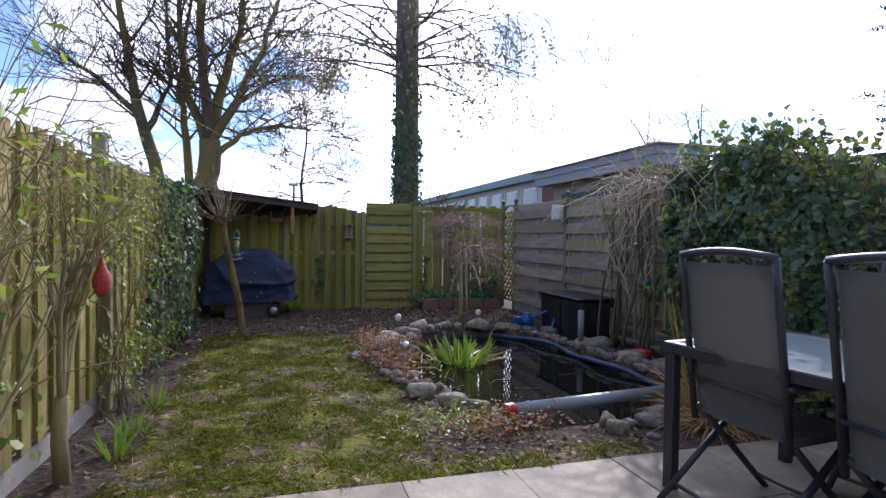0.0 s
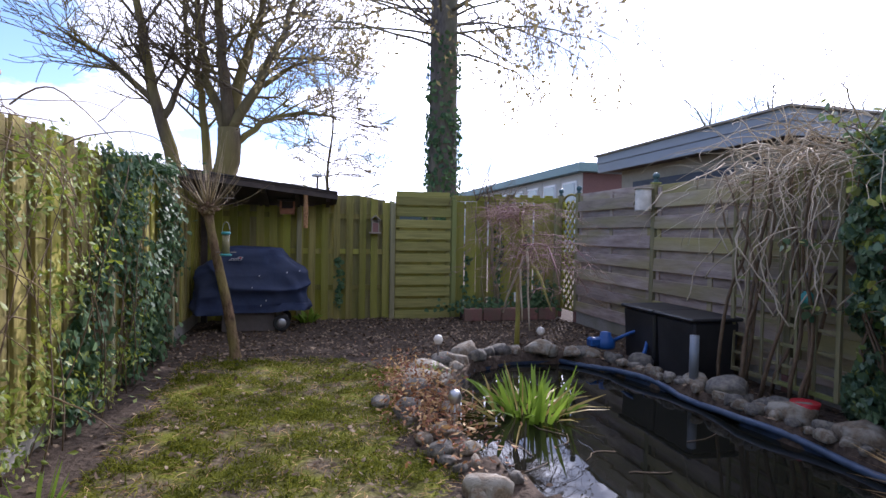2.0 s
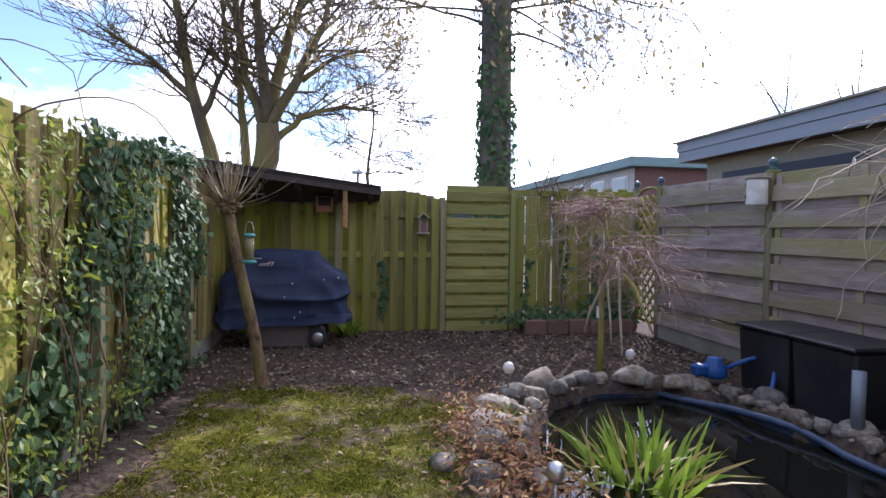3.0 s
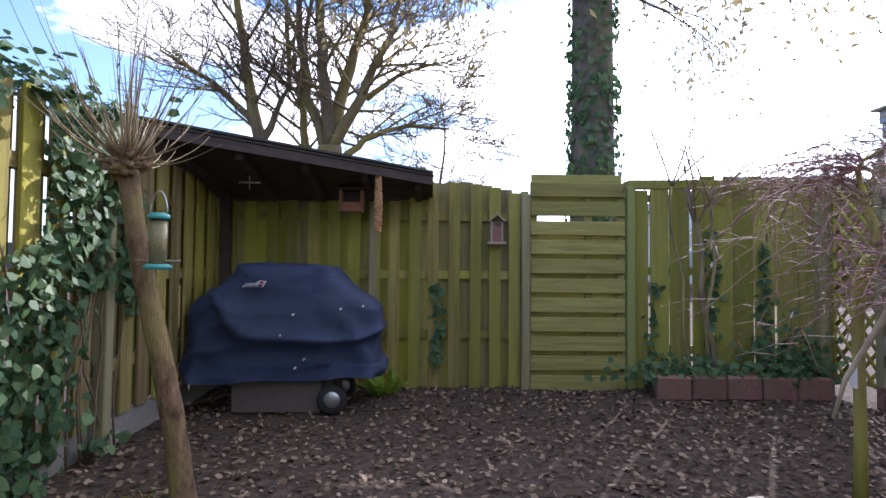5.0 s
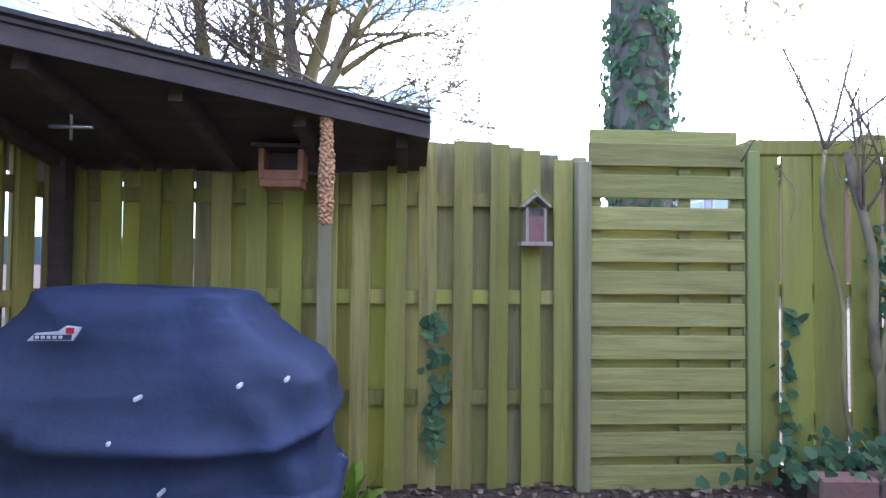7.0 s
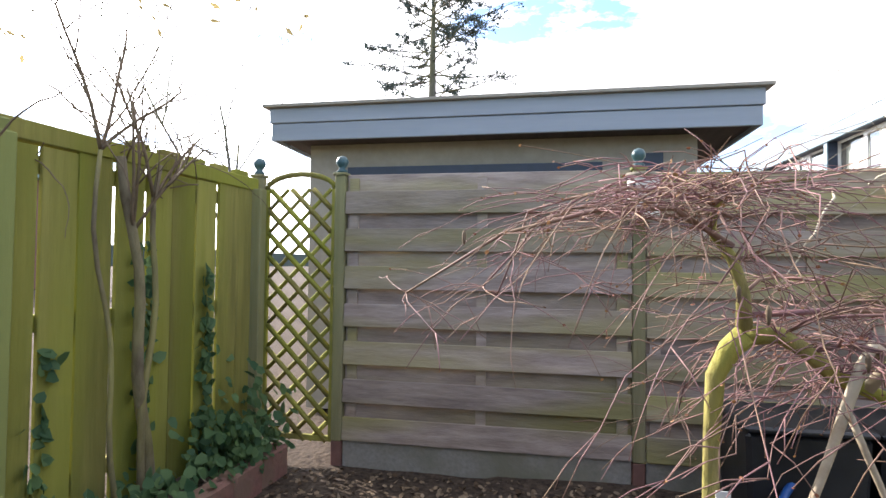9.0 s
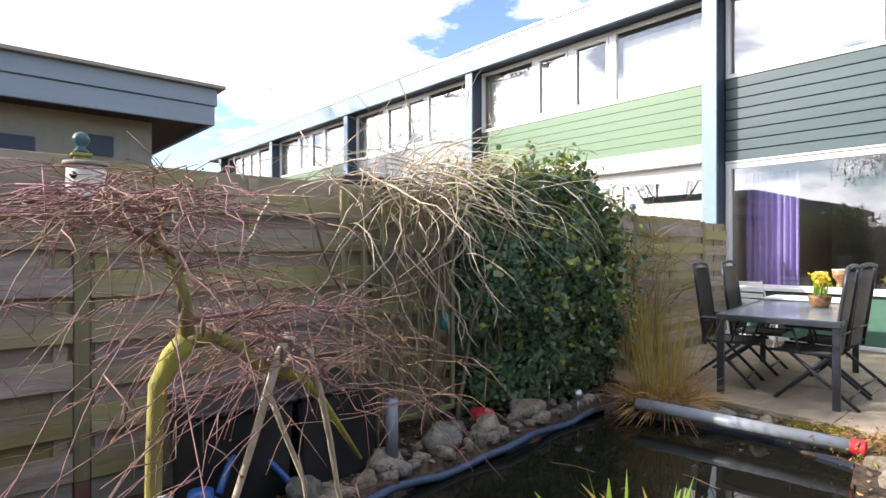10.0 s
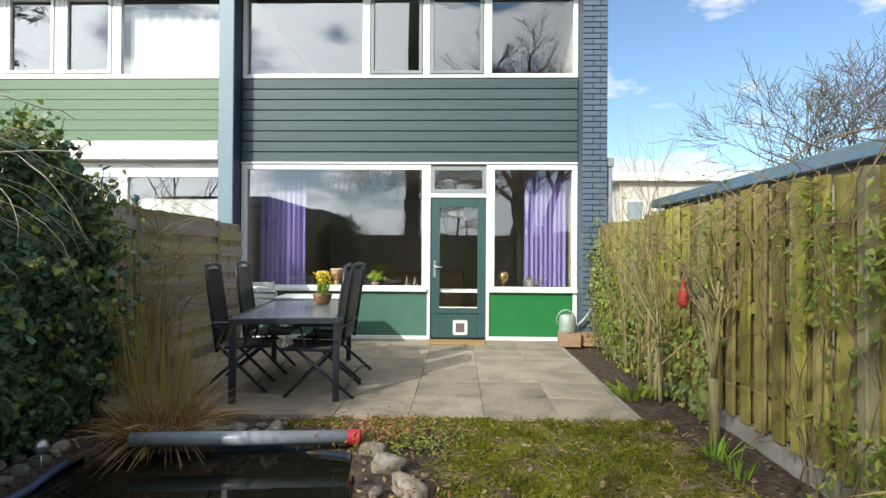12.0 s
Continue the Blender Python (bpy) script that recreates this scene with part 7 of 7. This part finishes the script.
def fan_tree():
    """The large tree: a forked trunk, a fan of rising limbs and fine twigs at their ends."""
    t = thing("bare_tree", "large leafless multi-stemmed tree beyond the back fence", "tree")
    limbs, twigs = [], []
    y = 22.0

    def limb(pts, r0, r1):
        path = []
        for a, b in zip(pts, pts[1:]):
            for k in range(4):
                u = k / 4
                path.append(Vector((a[0] + (b[0] - a[0]) * u + rt.gauss(0, 0.04), y + a[1] + (b[1] - a[1]) * u, a[2] + (b[2] - a[2]) * u)))
        path.append(Vector((pts[-1][0], y + pts[-1][1], pts[-1][2])))
        n = len(path)
        q = [(p, r0 + (r1 - r0) * i / (n - 1)) for i, p in enumerate(path)]
        limbs.append(q)
        for i in range(3, n):
            for _ in range(2 if q[i][0].z > 4.6 else 0):
                side = rt.choice((-1, 1))
                f = (path[i] - path[i - 1]).normalized()
                d = f * 0.55 + Vector((side * rt.uniform(0.3, 1.0), rt.gauss(0, 0.6), rt.gauss(0.05, 0.3)))
                grow(path[i], d, rt.uniform(0.9, 2.1), min(q[i][1] * 0.45, 0.055), 2, rt, 0.24, 0.05, 2, 0.62, 5, twigs, 0.6, 0.3)

    limb(((-2.0, 0, -0.2), (-1.98, 0, 2.5), (-1.95, 0, 4.6)), 0.50, 0.36)
    limb(((-1.98, 0, 4.3), (-2.7, 0.3, 6.2), (-3.0, 0.2, 8.5), (-3.1, 0, 11.5)), 0.20, 0.05)
    limb(((-1.96, 0, 4.6), (-2.1, -0.4, 6.8), (-2.2, -0.5, 9.2), (-2.5, -0.6, 12.2)), 0.22, 0.06)
    limb(((-1.95, 0, 4.6), (-1.6, 0.3, 6.6), (-1.0, 0.5, 8.8), (-0.8, 0.6, 12.0)), 0.24, 0.06)
    limb(((-1.9, 0, 4.4), (-1.0, -0.3, 6.0), (-0.2, -0.4, 7.8), (0.6, -0.5, 10.6)), 0.20, 0.05)
    limb(((-1.9, 0, 3.9), (-0.9, 0.2, 4.9), (0.3, 0.1, 5.3), (1.6, 0, 5.2)), 0.13, 0.03)
    limb(((-0.9, 0.1, 6.1), (0.1, 0.3, 6.9), (1.2, 0.2, 7.3)), 0.10, 0.03)
    limb(((-3.6, 0.5, -0.2), (-3.7, 0.5, 3.2), (-4.4, 0.4, 5.8), (-4.8, 0.4, 8.5), (-5.5, 0.2, 11.8)), 0.30, 0.06)
    limb(((-4.3, 0.4, 5.4), (-5.6, 0.2, 6.6), (-7.0, 0, 7.4)), 0.12, 0.03)
    limb(((-4.1, 0.4, 4.8), (-3.4, 0.6, 6.6), (-3.5, 0.6, 10.5)), 0.13, 0.04)
    limb(((-2.7, 0.8, -0.2), (-2.75, 0.8, 4.0), (-3.1, 0.8, 6.5), (-2.6, 0.8, 10.5)), 0.20, 0.05)
    stem_parts("limb", limbs, "bark_tan", t, "", 9)
    tube_part("crown", [[(p, max(r, 0.011)) for p, r in q] for q in twigs], "bark_tan", t, "bare branching crown", 4)


fan_tree()
def slender_tree():
    t = thing("bare_tree", "slender leafless tree with hanging twigs and a few dry leaves", "tree")
    trunk = [(Vector((1.5 + 0.12 * math.sin(k * 0.8), 26 + 0.05 * k, -0.2 + 0.62 * k)), 0.11 - 0.0072 * k) for k in range(14)]
    tube_part("trunk", [trunk], "bark_tan", t, sides=8)
    br = []
    for p, r in trunk[4:]:
        for _ in range(4):
            grow(p, (rt.gauss(0.25, 0.8), rt.gauss(0, 0.5), rt.uniform(0.1, 0.7)), rt.uniform(0.9, 1.9), r * 0.4, 2, rt, 0.25, -0.05, 2, 0.6, 5, br, 0.6, 0.3)
    tube_part("crown", [[(p, max(r, 0.010)) for p, r in q] for q in br], "bark_tan", t, "fine drooping twigs", 4)
    leaf_part("dry_leaves", [(q[-1][0] + Vector((0, 0, -0.05)), (rt.gauss(0, 1), 1, 0)) for q in br if rt.random() < 0.35], 0.13, "catkin", t, "lance", rt)


slender_tree()
big_tree("bare_tree", "leafless tree beyond the neighbour's roof", -13.5, -13.0, ((0, 0, 0.02, 0.15), (0.6, 0.4, 0.1, 0.12)), rt, 4, 4.6, kids=2)
big_tree("bare_tree", "leafless small tree behind the neighbour's shed", 14.2, 16.5, ((0, 0, 0.06, 0.08),), rt, 3, 5.2, kids=2)


def ivy_trunk():
    t = thing("ivy_clad_tree", "tall straight trunk wrapped in ivy beyond the gate", "tree")
    rnd = random.Random(81)
    tube_part("trunk", [[((3.15, 12.5, -0.2), 0.31), ((3.15, 12.5, 3), 0.265), ((3.13, 12.5, 8), 0.24), ((3.1, 12.5, 15), 0.19)]], "bark", t, sides=18)
    pl = []
    for _ in range(1500):
        a, z = rnd.uniform(0, 6.283), rnd.uniform(0.5, 3.4) if rnd.random() < 0.75 else rnd.uniform(3.2, 4.9)
        r = 0.29 + abs(rnd.gauss(0, 0.05)) * max(0.3, 1.2 - 0.18 * z)
        pl.append((Vector((3.15 + r * math.cos(a), 12.5 + r * math.sin(a), z)), (math.cos(a), math.sin(a), 0.1)))
    leaf_part("ivy", pl, 0.075, "ivy", t, "ivy", rnd, 0.5)
    limbs, seeds = [], []
    for k in range(26):
        a = (3.3 if k > 19 else -0.25, -2.9, -0.9, -2.2, 0.25, 2.9, -1.5)[k % 7] + rnd.gauss(0, 0.25)
        st = Vector((3.12, 12.5, rnd.uniform(4.5, 6.4)))
        path, d, p = [(st, 0.032)], Vector((math.cos(a), math.sin(a), 0.3)).normalized(), st.copy()
        for i in range(10):
            d = (d + Vector((rnd.gauss(0, 0.16), rnd.gauss(0, 0.16), -0.07 + rnd.gauss(0, 0.08)))).normalized()
            p = p + d * 0.31
            path.append((p.copy(), 0.030 - 0.0026 * i))
            if i > 2:
                for _ in range(3):
                    q, e = p.copy(), (d + Vector((rnd.gauss(0, 0.8), rnd.gauss(0, 0.8), -0.2))).normalized()
                    tw = [(q.copy(), 0.007)]
                    for j in range(9):
                        e = (e + Vector((rnd.gauss(0, 0.2), rnd.gauss(0, 0.2), -0.22))).normalized()
                        q = q + e * rnd.uniform(0.08, 0.2)
                        tw.append((q.copy(), 0.006 - 0.0004 * j))
                        if j > 2 and rnd.random() < 0.6:
                            seeds.append((q + Vector((rnd.gauss(0, 0.05), rnd.gauss(0, 0.05), -0.05)), (rnd.gauss(0, 0.4), 1, 0)))
                    limbs.append(tw)
        limbs.append(path)
    stuff(tube_part("drooping_crown", limbs, "bark", t, "drooping bare limbs and twigs", 4))
    leaf_part("seed_foliage", seeds, 0.10, "catkin", t, "lance", rnd, label="hanging dry seed clusters")


def conifer():
    t = thing("conifer", "tall sparse conifer behind the neighbour's shed", "tree")
    rnd = random.Random(91)
    cx, cy = 22.5, 12.9
    tube_part("trunk", [[((cx, cy, -0.2), 0.28), ((cx, cy, 6), 0.2), ((cx, cy, 13), 0.06)]], "bark", t, sides=8)
    br, nd = [], []
    for k in range(90):
        z = rnd.uniform(2.8, 12.8)
        a = rnd.uniform(0, 6.283)
        ln = (13.5 - z) * 0.2 + rnd.uniform(1.2, 2.9)
        st, d = Vector((cx, cy, z)), Vector((math.cos(a), math.sin(a), 0.10))
        main = [(st, 0.045), (st + d * ln * 0.5 + Vector((0, 0, -0.12)), 0.03), (st + d * ln + Vector((0, 0, 0.1)), 0.012)]
        br.append(main)
        for _ in range(14):
            u = rnd.uniform(0.3, 1.0)
            p = st + d * ln * u + Vector((0, 0, -0.06))
            e = (d + Vector((rnd.gauss(0, 0.7), rnd.gauss(0, 0.7), rnd.gauss(0.05, 0.25)))).normalized()
            tl = rnd.uniform(0.25, 0.7)
            br.append([(p, 0.014), (p + e * tl, 0.007)])
            for _ in range(12):
                nd.append((p + e * tl * rnd.uniform(0.3, 1.05) + Vector((rnd.gauss(0, 0.05), rnd.gauss(0, 0.05), rnd.gauss(0, 0.05))), (rnd.gauss(0, 1), rnd.gauss(0, 1), 0.6)))
    stuff(tube_part("bough_mass", br, "bark", t, sides=4))
    leaf_part("needles", nd, 0.13, "pine", t, "lance", rnd)


ivy_trunk()
conifer()

# ---- small cover on the ground ----
rgc = random.Random(99)
sp = []
while len(sp) < 38000:
    x, y = rgc.uniform(-0.6, 2.8), rgc.uniform(3.27, 8.1)
    k = lawn_at(x, y)
    if k < 0.5 or noise.noise(Vector((x * 3.2, y * 3.2, 0))) + 0.6 * noise.noise(Vector((x * 9, y * 9, 4))) + rgc.uniform(-0.3, 0.3) < 0.02:
        continue
    sp.append(((x, y, ground_z(x, y) - 0.005), (rgc.gauss(0, 0.7), rgc.gauss(0, 0.7), 1), rgc.uniform(0.015, 0.055), 0.005, 0.5))
while len(sp) < 44000:
    x, y = rgc.uniform(-0.5, 2.7), rgc.uniform(3.27, 8.1)
    if lawn_at(x, y) < 0.4 or noise.noise(Vector((x * 5.5, y * 5.5, 7))) < 0.12:
        continue
    sp.append(((x, y, ground_z(x, y) - 0.005), (rgc.gauss(0, 0.8), rgc.gauss(0, 0.8), 1), rgc.uniform(0.04, 0.10), 0.006, 0.7))
tagged(blade_part("grass", sp, "grass"), "short mossy yellow-green grass of the lawn", "grass", kind="stuff")
dry = []
while len(dry) < 3600:
    x, y = rgc.uniform(-0.55, 2.7), rgc.uniform(3.27, 8.2)
    if lawn_at(x, y) < 0.3 or noise.noise(Vector((x * 3.2, y * 3.2, 0))) > 0.18:
        continue
    dry.append(((x, y, ground_z(x, y)), (rgc.gauss(0, 1.6), rgc.gauss(0, 1.6), 1), rgc.uniform(0.02, 0.07), 0.004, 0.6))
tagged(blade_part("dead_grass", dry, "straw"), "dry straw-coloured blades among the lawn moss", "grass", kind="stuff")
fl = []
while len(fl) < 7200:
    x, y = rgc.uniform(-0.65, 4.4), rgc.uniform(3.3, 10.25)
    if inside(x, y, POND) or rgc.random() > (1.0 if y > 7.7 else 0.22 if x < 1.4 else 0.5):
        continue
    fl.append((Vector((x, y, ground_z(x, y) + rgc.uniform(0.004, 0.018))), (rgc.gauss(0, 0.25), rgc.gauss(0, 0.25), 1)))
tagged(leaf_part("fallen_leaves", fl, 0.034, "deadleaf", shape="flake", rnd=rgc, flat=0.6), "brown fallen leaves scattered over soil and lawn", "leaves", kind="stuff")

# ---- patio slabs ----
pat = thing("patio", "pale sandstone-coloured square paving of the patio", "paving", kind="structure")
slab = mesh_of(box(-0.2985, 0.2985, -0.2985, 0.2985, -0.045, 0.0, 0.003), M["slab"], "slab")
for j in range(7):
    y = 3.0 - 0.6 * j
    for i in range(8):
        x = 0.2 + 0.6 * i
        if x > 4.4 or y < -0.75:
            continue
        part("slab", slab, None, pat, at=pose(x, y, R.uniform(-0.003, 0.001), R.uniform(-0.25, 0.25), R.uniform(-0.25, 0.25), R.uniform(-0.15, 0.15)))
part("edging", box(-0.15, -0.11, -0.55, 3.29, -0.06, 0.0, 0.006), "concrete", pat, "concrete path edging")
